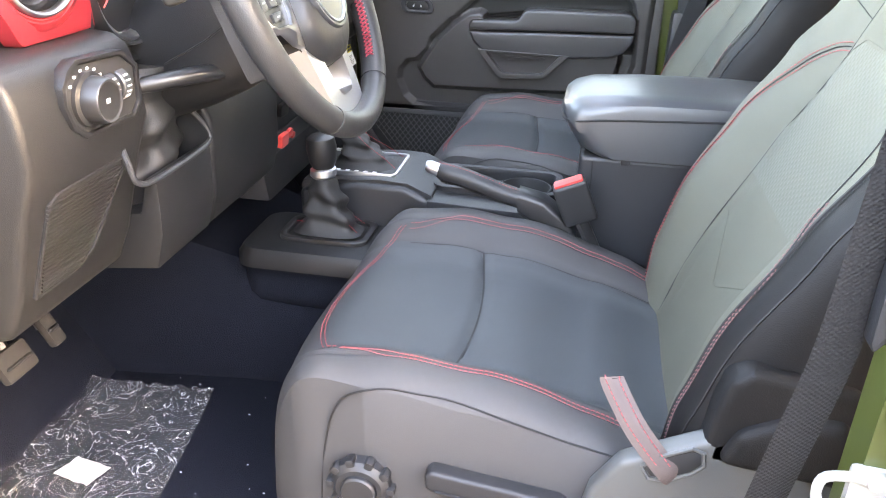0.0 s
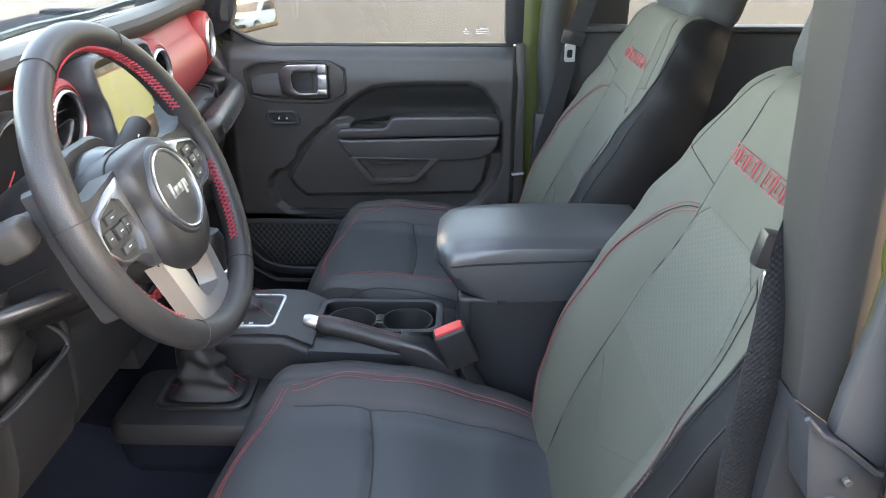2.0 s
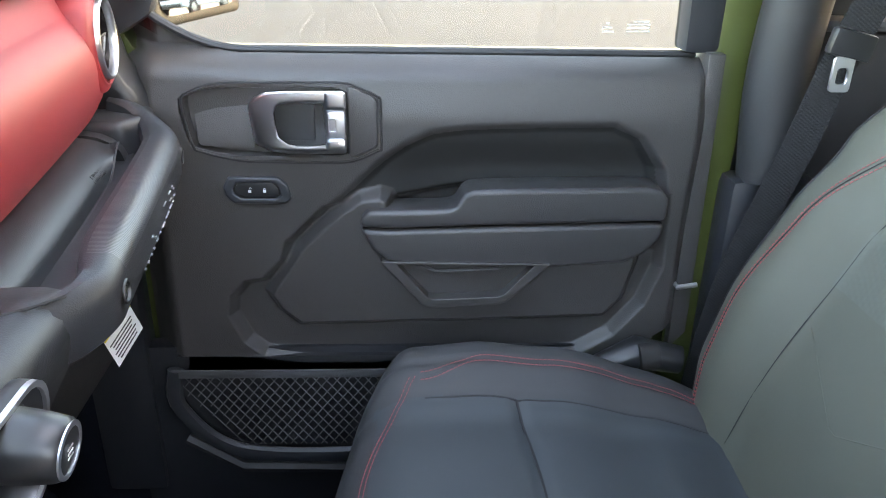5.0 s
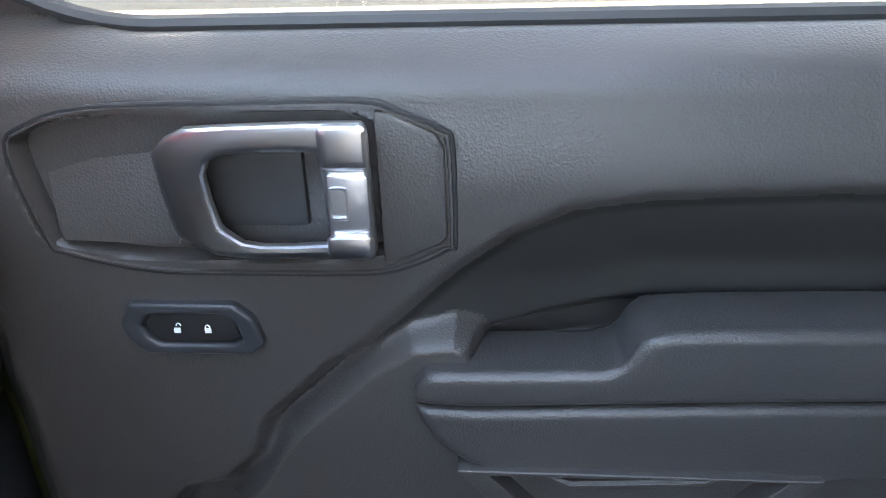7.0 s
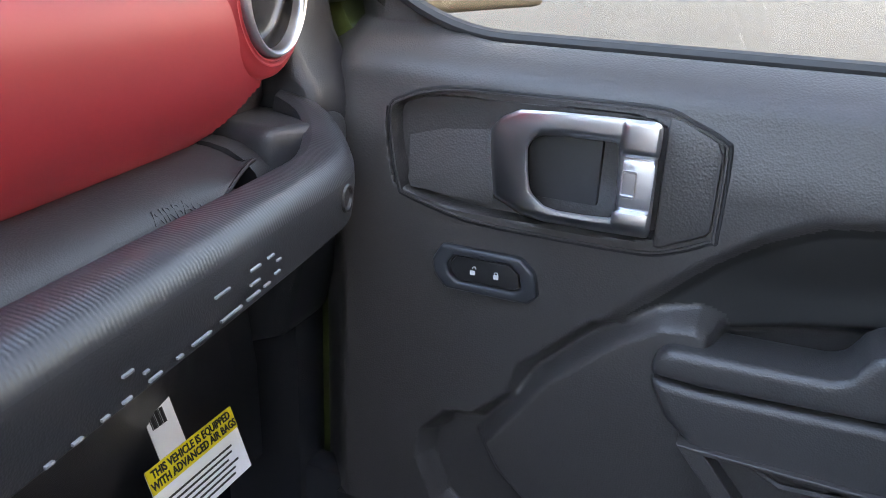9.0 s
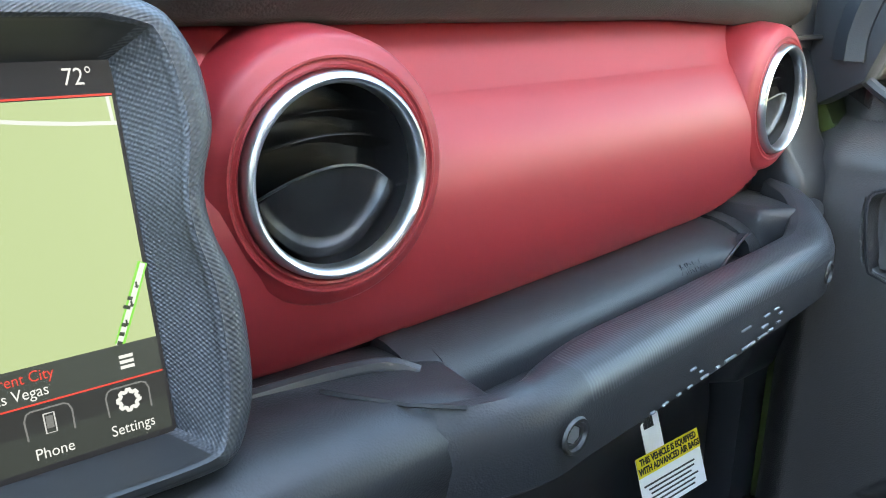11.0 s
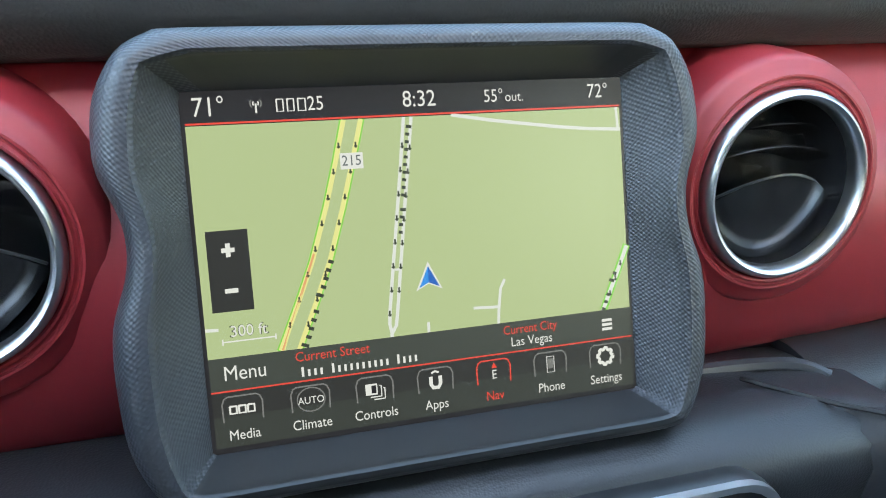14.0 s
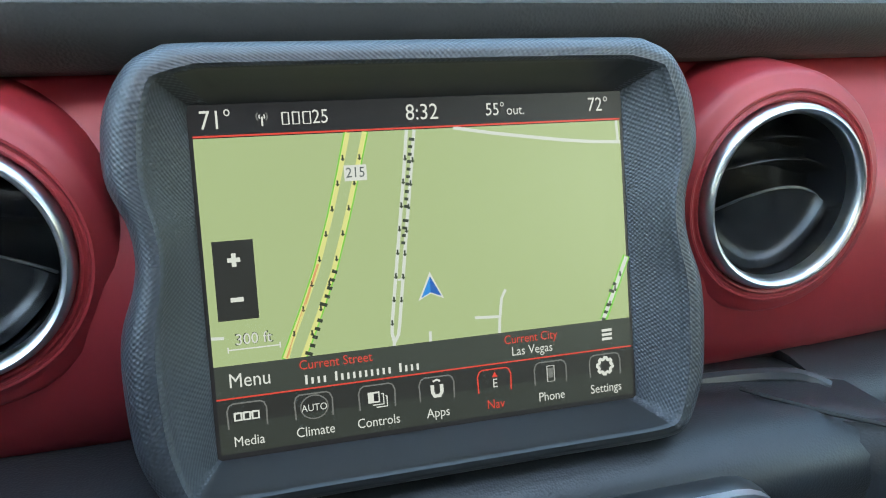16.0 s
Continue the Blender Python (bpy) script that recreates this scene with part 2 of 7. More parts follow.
RED = material("satin_red_paint", (0.225, 0.015, 0.022), 0.50, metal=0.12, scale=2500, bump=0.05, spots=0.15, coat=0.0)
CHROME = material("satin_chrome", (0.72, 0.73, 0.75), 0.28, metal=1.0, spots=0.1)
SILVER = material("satin_silver", (0.58, 0.59, 0.61), 0.31, metal=0.92, scale=900, bump=0.04, spots=0.2)
GREEN = material("olive_green_paint", (0.052, 0.064, 0.016), 0.3, metal=0.1, scale=2000, bump=0.03, coat=0.4, spots=0.25)
# blue in the base colour stands for haze over the dark floor
CARPET = material("black_carpet", (0.010, 0.012, 0.019), 0.95, scale=600, bump=1.0, grain=0.6, spots=0.4, spec=0.1)
RUBBER = material("black_rubber", (0.018, 0.018, 0.019), 0.55, scale=300, bump=0.1, spots=0.3)
BELT = material("seat_belt_webbing", (0.016, 0.016, 0.017), 0.7, scale=900, bump=0.5, grain=0.4, spec=0.2)
NET = material("elastic_net", (0.05, 0.05, 0.052), 0.6, scale=900, bump=0.3)
WHITE = material("white_paint", (0.75, 0.75, 0.74), 0.45, spots=0.2)
BARE = material("pale_zinc_metal", (0.48, 0.47, 0.44), 0.45, metal=0.5, spots=0.3)
YELLOW = material("yellow_label", (0.75, 0.6, 0.02), 0.45, spots=0.1)
LABELW = material("white_label", (0.72, 0.73, 0.74), 0.45, spots=0.1)
PAPER = material("creased_paper", (0.42, 0.42, 0.43), 0.7, scale=200, bump=0.3, grain=0.5, spots=0.4)
LABELK = material("black_print", (0.015, 0.015, 0.016), 0.5)
REDPL = material("red_button_plastic", (0.62, 0.05, 0.045), 0.4, spots=0.2)
SCRATCHY = material("worn_pedal_rubber", (0.030, 0.028, 0.027), 0.75, scale=120, bump=0.5, grain=0.6, spots=0.5, spec=0.2)
# near-black for dials and openings, whose inner shade is in this colour
HOLE = material("cavity_shade_black", (0.012, 0.012, 0.013), 0.7)


# ---- shell of the car and the ground ----
def structure(name, bm, mat, label, category, flat=False):
    return tagged(part(name, bm, mat, flat=flat), label, category, kind="structure")


ASPHALT = material("sun_bleached_asphalt", (0.029, 0.0284, 0.027), 0.85, scale=60, bump=0.5, grain=0.5, spots=0.5, spot_scale=0.4)
bm = bmesh.new()
bmesh.ops.create_grid(bm, x_segments=4, y_segments=4, size=1500)
structure("ground", bm, ASPHALT, "pale sun-bleached asphalt of a car park", "ground")

FLOORZ = 0.66
structure("floor", box((-0.1, 0, FLOORZ - 0.03), (2.5, 1.46, 0.06), 0.01), CARPET, "black carpeted floor of the off-road car", "floor")
structure("firewall", prism([(-1.35, 0.63), (-1.30, 0.63), (-1.10, 0.66), (-1.24, 0.86), (-1.24, 1.42), (-1.35, 1.42)], "y", -0.72, 0.72), CARPET, "black carpeted footwell bulkhead", "bulkhead")
hump = [[(x, y, z) for y, z in ((-w, 0.655), (-w + 0.03, h - 0.05), (-w + 0.06, h - 0.01), (-0.06, h), (0.06, h), (w - 0.06, h - 0.01), (w - 0.03, h - 0.05), (w, 0.655))]
        for x, w, h in ((-1.25, 0.25, 0.97), (-1.0, 0.22, 0.92), (-0.75, 0.19, 0.84), (-0.4, 0.17, 0.80), (0.6, 0.17, 0.78))]
structure("tunnel", loft(hump), CARPET, "black carpeted transmission tunnel between the footwells", "tunnel")

# roof, screen frame and pillars
HEADLINER = material("pale_headliner", (0.55, 0.54, 0.52), 0.9, scale=400, bump=0.5, grain=0.2, spots=0.2)
# roof is out of view; its gap is added to light the cabin
structure("ceiling", box((0.74, 0, 1.97), (2.22, 1.46, 0.04), 0.01), HEADLINER, "unseen pale roof, left open over the front seats for daylight", "roof")
structure("roof_panel", box((-0.655, 0, 1.97), (0.15, 1.46, 0.04), 0.01), HEADLINER, "unseen front roof panel that bounds the daylight gap", "roof")
structure("roof_header", box((-0.70, 0, 1.93), (0.10, 1.46, 0.08), 0.015), PLASTIC, "black windscreen header rail", "trim")
for side, name in ((1, "pillar_1"), (-1, "pillar_2")):
    line = [(-1.08, 0.715 * side, 1.30), (-1.03, 0.715 * side, 1.50), (-0.72, 0.70 * side, 1.94)]
    structure(name, tube(spline(line, 4), 0.048, 8, up=(0, 1, 0), squash=0.8), PLASTIC, "black windscreen pillar trim", "pillar")
structure("pillar_hinge", box((-1.01, 0.735, 1.05), (0.10, 0.05, 0.92), 0.012), GREEN, "green painted door hinge pillar", "pillar")
structure("pillar_hinge_2", box((-1.01, -0.735, 1.05), (0.10, 0.05, 0.92), 0.012), GREEN, "green painted door hinge pillar", "pillar")
structure("trim_hinge", box((-0.985, 0.716, 1.095), (0.09, 0.05, 0.81), 0.012), PLASTIC, "black trim covering the hinge pillar", "trim")
for side, name in ((1, "wall_kick_front"), (-1, "wall_kick_front_2")):
    structure(name, box((-1.15, 0.722 * side, 1.03), (0.36, 0.05, 0.80), 0.01), CARPET, "black carpeted footwell side", "wall")
GLASS = bpy.data.materials.new("window_glass")
GLASS.use_nodes = True
gt = GLASS.node_tree
gt.nodes.remove(gt.nodes["Principled BSDF"])
g1, g2, gm = (gt.nodes.new("ShaderNode" + k) for k in ("BsdfTransparent", "BsdfGlossy", "MixShader"))
gw, gp, gf = (gt.nodes.new("ShaderNode" + k) for k in ("LayerWeight", "Math", "Math"))
g1.inputs["Color"].default_value = (0.90, 0.93, 0.91, 1)
g2.inputs["Roughness"].default_value = 0.01
gw.inputs["Blend"].default_value = 0.5
gp.operation, gf.operation = "POWER", "MULTIPLY_ADD"
gp.inputs[1].default_value = 5.0
gf.inputs[1].default_value, gf.inputs[2].default_value = 0.9, 0.025
gt.links.new(gw.outputs["Facing"], gp.inputs[0])
gt.links.new(gp.outputs[0], gf.inputs[0])
gt.links.new(gf.outputs[0], gm.inputs[0])
gt.links.new(g1.outputs[0], gm.inputs[1])
gt.links.new(g2.outputs[0], gm.inputs[2])
gt.links.new(gm.outputs[0], gt.nodes["Material Output"].inputs["Surface"])


SIDEGLASS = GLASS.copy()
SIDEGLASS.name = "side_window_glass"
[n for n in SIDEGLASS.node_tree.nodes if n.type == "BSDF_TRANSPARENT"][0].inputs["Color"].default_value = (0.57, 0.585, 0.57, 1)


def pane(name, bm, parent=None, mat=None):
    ob = part(name, bm, mat or GLASS, parent)
    ob.visible_shadow = False
    return ob


wind = thing("windshield", "flat windscreen with black wipers and cowl below", "windscreen", kind="structure")
pane("pane", prism([(-1.070, 1.425), (-1.065, 1.425), (-0.715, 1.91), (-0.720, 1.91)], "y", -0.68, 0.68), wind)
part("cowl", box((-1.155, 0, 1.405), (0.16, 1.40, 0.04), 0.01), SMOOTH, wind)
for y in (0.12, 0.52):
    part("wiper", tube([(-1.098, y + 0.36, 1.447), (-1.094, y + 0.1, 1.452), (-1.105, y - 0.18, 1.440)], 0.007, 6), SMOOTH, wind)

# the driver's door stands open, swung forward
od = prism([(0.0, 0.72), (1.02, 0.72), (1.05, 0.95), (1.05, 1.34), (0.0, 1.34)], "y", -0.05, 0.03, 0.012, 2)
bmesh.ops.transform(od, matrix=Matrix.Translation((-1.03, -0.80, 0)) @ Matrix.Rotation(radians(-68), 4, "Z"), verts=od.verts)
structure("door_1", od, PLASTIC, "black trimmed inside of the driver's door standing open", "door")

# unseen wall added to cut low daylight from the driver's side
WALLP = material("plain_grey_blocker", (0.22, 0.22, 0.215), 0.9, scale=30, bump=0.4, grain=0.3, spots=0.5, spot_scale=1.2)
structure("wall_blocker", box((0.0, -2.75, 0.95), (9.0, 0.15, 1.9), 0.02), WALLP, "unseen grey wall added to block low daylight", "wall")

# passenger side: B pillar, belt, rear door
pb = [(-0.205, 0.70), (-0.205, 1.00), (-0.195, 1.36), (-0.19, 1.95), (-0.135, 1.95), (-0.140, 1.36), (-0.150, 1.05), (-0.14, 0.98), (-0.10, 0.90), (-0.06, 0.70)]
structure("pillar_3", prism(pb, "y", 0.715, 0.79, 0.008), GREEN, "olive green painted centre pillar behind the door", "pillar")
bp = [(x, y, z) for x, y, z in ((-0.108, 0.690, 1.20), (-0.118, 0.690, 1.35), (-0.10, 0.67, 1.60), (-0.05, 0.64, 1.95))]
structure("roll_bar_trim", tube(spline(bp, 5), 0.040, 14, up=(0, 1, 0), squash=0.9), RUBBER, "black vinyl covered roll bar upright", "roll bar")
structure("pillar_filler", box((-0.045, 0.76, 1.35), (0.21, 0.03, 1.20), 0.006), RUBBER, "black pillar filler behind the roll bar", "pillar")
structure("pillar_trim", box((-0.10, 0.70, 1.02), (0.12, 0.06, 0.36), 0.015), PLASTIC, "black pillar trim below the roll bar", "trim")
structure("wall_right", box((0.50, 0.735, 1.018), (1.18, 0.05, 0.736), 0.01), PLASTIC, "black trimmed rear door inside", "wall")
structure("trim_rear_sill", box((0.50, 0.705, 1.393), (1.18, 0.05, 0.014), 0.006), SEALG, "grey strip along the rear door sill", "trim")
rw = thing("window_2", "tinted rear door glass", "window", kind="structure")
pane("pane", prism([(-0.13, 1.38), (1.08, 1.38), (1.08, 1.89), (-0.13, 1.89)], "y", 0.757, 0.761), rw, SIDEGLASS)
structure("wall_rear", box((1.72, 0, 1.31), (0.06, 1.5, 1.34), 0.01), PLASTIC, "black rear wall of the cabin", "wall")
structure("wall_right_top", box((0.55, 0.735, 1.92), (2.6, 0.05, 0.09), 0.01), PLASTIC, "black roof rail over the windows", "trim")
structure("wall_left_top", box((0.55, -0.735, 1.92), (2.6, 0.05, 0.09), 0.01), PLASTIC, "black roof rail over the windows", "trim")
structure("pillar_4", box((1.13, 0.735, 1.31), (0.12, 0.05, 1.3), 0.01), PLASTIC, "black rear pillar", "pillar")
structure("pillar_5", box((1.13, -0.735, 1.31), (0.12, 0.05, 1.3), 0.01), PLASTIC, "black rear pillar", "pillar")
# grey rear bench, seen dark between the front seats
rear = thing("rear_bench", "charcoal rear bench in shade", "seat")
part("seat", box((0.80, 0, 0.92), (0.46, 1.22, 0.14), 0.05, 3), CLOTH, rear)
part("backrest", box((1.08, 0, 1.22), (0.14, 1.22, 0.56), 0.05, 3, (0, 14, 0)), CLOTH, rear)
part("base", box((0.82, 0, 0.75), (0.40, 1.10, 0.19), 0.02), PLASTIC, rear)


# ---- passenger door ----
def polydist(px, pz, poly):
    """Signed distance to an outline, negative inside."""
    best, inside = np.full(px.shape, 1e9), np.zeros(px.shape, bool)
    for (ax, az), (bx, bz) in zip(poly, poly[1:] + poly[:1]):
        ex, ez = bx - ax, bz - az
        k = np.clip(((px - ax) * ex + (pz - az) * ez) / (ex * ex + ez * ez), 0, 1)
        best = np.minimum(best, np.hypot(px - ax - k * ex, pz - az - k * ez))
        hit = ((az > pz) != (bz > pz)) & (px < (bx - ax) * (pz - az) / (ez if abs(ez) > 1e-9 else 1e-9) + ax)
        inside ^= hit
    return np.where(inside, -best, best)


def step(d, w0, w1):
    k = np.clip((d - w0) / (w1 - w0), 0, 1)
    return k * k * (3 - 2 * k)


RECESS = [(-0.685, 1.155), (-0.651, 1.187), (-0.614, 1.222), (-0.582, 1.245), (-0.548, 1.261), (-0.50, 1.267), (-0.41, 1.270), (-0.314, 1.271), (-0.278, 1.255), (-0.245, 1.21), (-0.235, 1.173), (-0.24, 1.09), (-0.60, 1.09)]
LOWER = [(-0.685, 1.158), (-0.738, 1.106), (-0.745, 1.080), (-0.772, 1.053), (-0.797, 1.048), (-0.818, 1.023), (-0.821, 0.995), (-0.803, 0.953), (-0.777, 0.931), (-0.72, 0.923), (-0.397, 0.925), (-0.335, 0.930), (-0.285, 0.961), (-0.247, 1.009), (-0.228, 1.066), (-0.232, 1.175), (-0.50, 1.175)]
PANEL = [(-0.771, 1.029), (-0.755, 1.000), (-0.727, 0.975), (-0.495, 0.980), (-0.30, 0.986), (-0.274, 1.017), (-0.261, 1.073), (-0.262, 1.135), (-0.585, 1.140), (-0.598, 1.173), (-0.612, 1.179), (-0.64, 1.175), (-0.668, 1.157), (-0.722, 1.106)]


def H(px, py):
    return (-0.861 + (px - 35) * 0.000307, 1.3136 - (py - 195) * 0.000325)


hb = [H(*p) for p in ((33, 262), (72, 222), (180, 193), (420, 188), (650, 186), (720, 204), (790, 234), (805, 262), (807, 425), (795, 440), (700, 480), (600, 488), (400, 487), (240, 481), (92, 448), (60, 420))]
hb = [(v.x, v.y) for v in spline([(x, z, 0) for x, z in hb], 4, closed=True)]
cx, cz = H(400, 335)
OUTLINE_L, OUTLINE_R = -0.935, -0.192


def door_y(x, z):
    x, z = np.asarray(x, float), np.asarray(z, float)
    y = 0.690 + 0.010 * step(z, 1.265, 1.335) + 0.042 * np.clip((z - 1.316) / 0.033, 0, 1.1) ** 2.2 - 0.004 * step(z, 1.10, 1.25)
    y = y + 0.046 * (1 - step(polydist(x, z, RECESS), -0.018, 0.003)) * (0.30 + 0.70 * step(1.262 - z, 0.0, 0.07)) * (0.22 + 0.78 * step(x, -0.650, -0.500))
    y = y + 0.016 * (1 - step(polydist(x, z, LOWER), -0.013, 0.003)) * step(1.20 - z, 0, 0.03)
    m = 1 - step(polydist(x, z, PANEL), -0.013, 0.003)
    y = y * (1 - m) + (0.683 + 0.004 * step(1.10 - z, 0, 0.1)) * m
    y = y + 0.030 * (1 - step(polydist(x, z, hb), -0.012, -0.006))
    y = y + 0.05 * step(-x, 0.885, 0.945) + 0.02 * step(x, -0.215, -0.190)
    return y


def door_top(x):
    return 1.345 + 0.043 * (max(0.0, -0.78 - x) / 0.114) ** 2


door = thing("front_door", "black moulded front door, closed, with satin handle and olive edge", "door")
xs = list(np.linspace(OUTLINE_L, OUTLINE_R, 440))
bm = bmesh.new()
cols = []
for x in xs:
    bottom = 0.908 + 0.02 * float(step(x, -0.45, -0.25)) + 0.05 * float(step(x, -0.28, -0.19))
    zs = np.concatenate([np.linspace(bottom, door_top(x), 260)])
    cols.append([Vector((x, float(y), float(z))) for y, z in zip(door_y(np.full(zs.shape, x), zs), zs)] + [Vector((x, 0.748, door_top(x) - 0.002))])
grid = [[bm.verts.new(p) for p in c] for c in cols]
for a, b in zip(grid, grid[1:]):
    for i in range(len(a) - 1):
        bm.faces.new((a[i], a[i + 1], b[i + 1], b[i]))
skin = part("trim_panel", bm, [DOORSKIN, MATTBLK], door)
mid = np.array([p.center[:] for p in skin.data.polygons])
# faces within the recess take the darker matt material
inside = (polydist(mid[:, 0], mid[:, 2], RECESS) < -0.008) & (polydist(mid[:, 0], mid[:, 2], PANEL) > 0.004) & (polydist(mid[:, 0], mid[:, 2], LOWER) > -0.004)
skin.data.polygons.foreach_set("material_index", inside.astype(np.int32))
part("door_shell", prism([(-0.975, 0.74), (-0.20, 0.74), (-0.172, 0.95), (-0.178, 1.345), (-0.92, 1.345), (-0.95, 1.40), (-0.985, 1.40)], "y", 0.752, 0.80, 0.004), GREEN, door, "olive green painted door skin")
part("edge_trim", prism([(-0.20, 0.93), (-0.176, 0.96), (-0.184, 1.355), (-0.206, 1.355)], "y", 0.70, 0.752, 0.003), DOORSKIN, door)
# window opening: frame, seal and glass
part("window_frame", prism([(-0.232, 1.352), (-0.185, 1.352), (-0.185, 1.90), (-0.245, 1.90)], "y", 0.715, 0.765, 0.008), PLASTIC, door)
fr = spline([(-0.905, 0.74, 1.405), (-0.893, 0.74, 1.47), (-0.80, 0.735, 1.70), (-0.70, 0.73, 1.90)], 5)
part("window_frame", tube(fr, 0.020, 8, up=(0, 1, 0)), PLASTIC, door)
part("sail_panel", prism([(-0.985, 1.37), (-0.930, 1.362), (-0.888, 1.388), (-0.876, 1.42), (-0.863, 1.50), (-0.790, 1.72), (-0.705, 1.90), (-0.80, 1.90), (-0.96, 1.60), (-0.99, 1.45)], "y", 0.728, 0.762, 0.006), PLASTIC, door, "black corner panel ahead of the window")
seal = [(x, 0.7405, door_top(x) + 0.002) for x in span(-0.925, -0.21, 50)]
part("window_seal", tube(seal, 0.0055, 8, up=(0, 1, 0)), RUBBER, door, "black rubber window seal")
pane("pane", prism([(-0.91, 1.375), (-0.845, 1.338), (-0.225, 1.330), (-0.235, 1.90), (-0.71, 1.90), (-0.885, 1.48)], "y", 0.748, 0.752), door, SIDEGLASS)
# etched marking in the glass corner
bm = bmesh.new()
for i, (w, dx, dz) in enumerate(((0.012, -0.05, 0.0), (0.03, 0.0, 0.006), (0.03, 0.0, 0.0), (0.03, 0.0, -0.006), (0.014, -0.048, -0.007), (0.004, -0.05, 0.008), (0.02, 0.004, 0.011))):
    box((-0.285 + dx * 0.8, 0.7465, 1.378 + dz * 0.7), (w, 0.0004, 0.0012), bm=bm)
part("etched_mark", bm, WHITE, door, "small pale etched glass marking")


def inset(poly, k, kz=None):
    return [(cx + (x - cx) * k, cz + (z - cz) * (kz or k)) for x, z in poly]


def drawn(bm):
    """Keep the handle's outline true as its pieces stand proud of the skin."""
    for v in bm.verts:
        k = (v.co.y - 0.27) / 0.42
        v.co.x = -0.628 + (v.co.x + 0.628) * k
        v.co.z = 1.412 + (v.co.z - 1.412) * k
    return bm


bez = thing("handle_bezel", "black recessed surround of the inner door handle", "door trim")
# dished surround: rim proud of the skin, floor set back
rim = loft([[(x, yy, z) for x, z in inset(hb, k, kz)] for k, kz, yy in ((1.014, 1.026, 0.700), (1.011, 1.020, 0.6865), (1.005, 1.008, 0.6842), (0.994, 0.988, 0.6842), (0.986, 0.972, 0.6880), (0.968, 0.938, 0.6990))], cap=False)
part("rim", rim, DOORSKIN, bez)
part("rim_groove", tube([(x, 0.6865, z) for x, z in inset(hb, 1.016, 1.030)], 0.0015, 6, closed=True), SEAM, bez)
dish = prism(inset(hb, 0.969, 0.940), "y", 0.6985, 0.712)
part("dish", dish, DOORSKIN, bez)
flatr = [H(*p) for p in ((680, 199), (708, 205), (784, 239), (798, 264), (800, 423), (789, 436), (702, 475), (682, 477))]
part("end_plate", drawn(prism(flatr, "y", 0.6805, 0.705, 0.003)), DOORSKIN, bez)
wedge = loft([[(*H(285, 240)[:1], 0.704, H(0, 240)[1]), (H(285, 0)[0], 0.704, H(0, 445)[1]), (H(60, 0)[0], 0.704, H(0, 420)[1]), (H(60, 0)[0], 0.704, H(0, 262)[1])],
              [(H(300, 0)[0], 0.690, H(0, 330)[1]), (H(300, 0)[0], 0.690, H(0, 440)[1]), (H(90, 0)[0], 0.686, H(0, 425)[1]), (H(80, 0)[0], 0.688, H(0, 410)[1])]])
part("scoop", wedge, DOORSKIN, bez)
ho = [H(*p) for p in ((283, 268), (312, 240), (350, 223), (430, 219), (560, 216), (664, 215), (668, 300), (672, 460), (560, 462), (430, 462), (370, 455), (335, 437), (302, 424), (290, 350))]
hi = [H(*p) for p in ((374, 305), (384, 284), (402, 270), (450, 266), (520, 265), (580, 265), (586, 320), (590, 432), (520, 436), (460, 436), (425, 430), (405, 415), (388, 402), (378, 350))]
hr_ = ringplate(ho, hi, "y", 0.664, 0.690, 0.005, 3)
for v in hr_.verts:
    k = min(1.0, max(0.0, (H(366, 0)[0] - v.co.x) / (H(366, 0)[0] - H(283, 0)[0])))
    v.co.y += 0.011 * k * (0.690 - v.co.y) / 0.026
handle = part("pull_handle", drawn(hr_), CHROME, bez, "satin chrome pull handle")
part("backing", prism([H(*p) for p in ((372, 262), (545, 266), (545, 412), (400, 412), (372, 380))], "y", 0.694, 0.704, 0.003), RUBBER, bez)
for lo, hi2 in ((217, 297), (413, 462)):
    part("hinge", drawn(box((H(627, 0)[0], 0.668, (H(0, lo)[1] + H(0, hi2)[1]) / 2), (0.027, 0.020, abs(lo - hi2) * 0.000325), 0.006, 3)), CHROME, bez, "satin chrome hinge end")
part("lock_tab", drawn(box((H(630, 0)[0], 0.670, H(0, 356)[1]), (0.023, 0.018, 0.034), 0.003, 2)), SILVER, bez, "satin silver lock tab")
part("tab_recess", drawn(ringplate([(H(612, 0)[0] + a, H(0, 356)[1] + b) for a, b in roundrect(0.011, 0.020, 0.002, 2)], [(H(612, 0)[0] + a, H(0, 356)[1] + b) for a, b in roundrect(0.008, 0.016, 0.001, 2)], "y", 0.6595, 0.662, 0.0004, 1)), CHROME, bez)

# lock switch
sw = thing("lock_switch", "black rocker switch with white padlock marks", "switch")
so = [(-0.7745 + a, 1.181 + b) for a, b in (((1.25 * p, 1.22 * q) for p, q in ((-0.034, 0.004), (-0.028, 0.0145), (0.022, 0.0145), (0.031, 0.006), (0.034, -0.009), (0.028, -0.0145), (-0.024, -0.0145), (-0.032, -0.006))))]
si = [(-0.7745 + (x + 0.7745) * 0.70, 1.181 + (z - 1.181) * 0.60) for x, z in so]
part("surround", ringplate(so, si, "y", 0.681, 0.692, 0.003, 3), GREYPL, sw)
part("rocker", prism([(-0.7745 + (x + 0.7745) * 0.66, 1.181 + (z - 1.181) * 0.55) for x, z in so], "y", 0.684, 0.692, 0.0015, 2), SMOOTH, sw)
MARK = glow("white_print", (0.8, 0.8, 0.8), 0.0)
MARK.node_tree.nodes["Principled BSDF"].inputs["Base Color"].default_value = (0.75, 0.75, 0.75, 1)
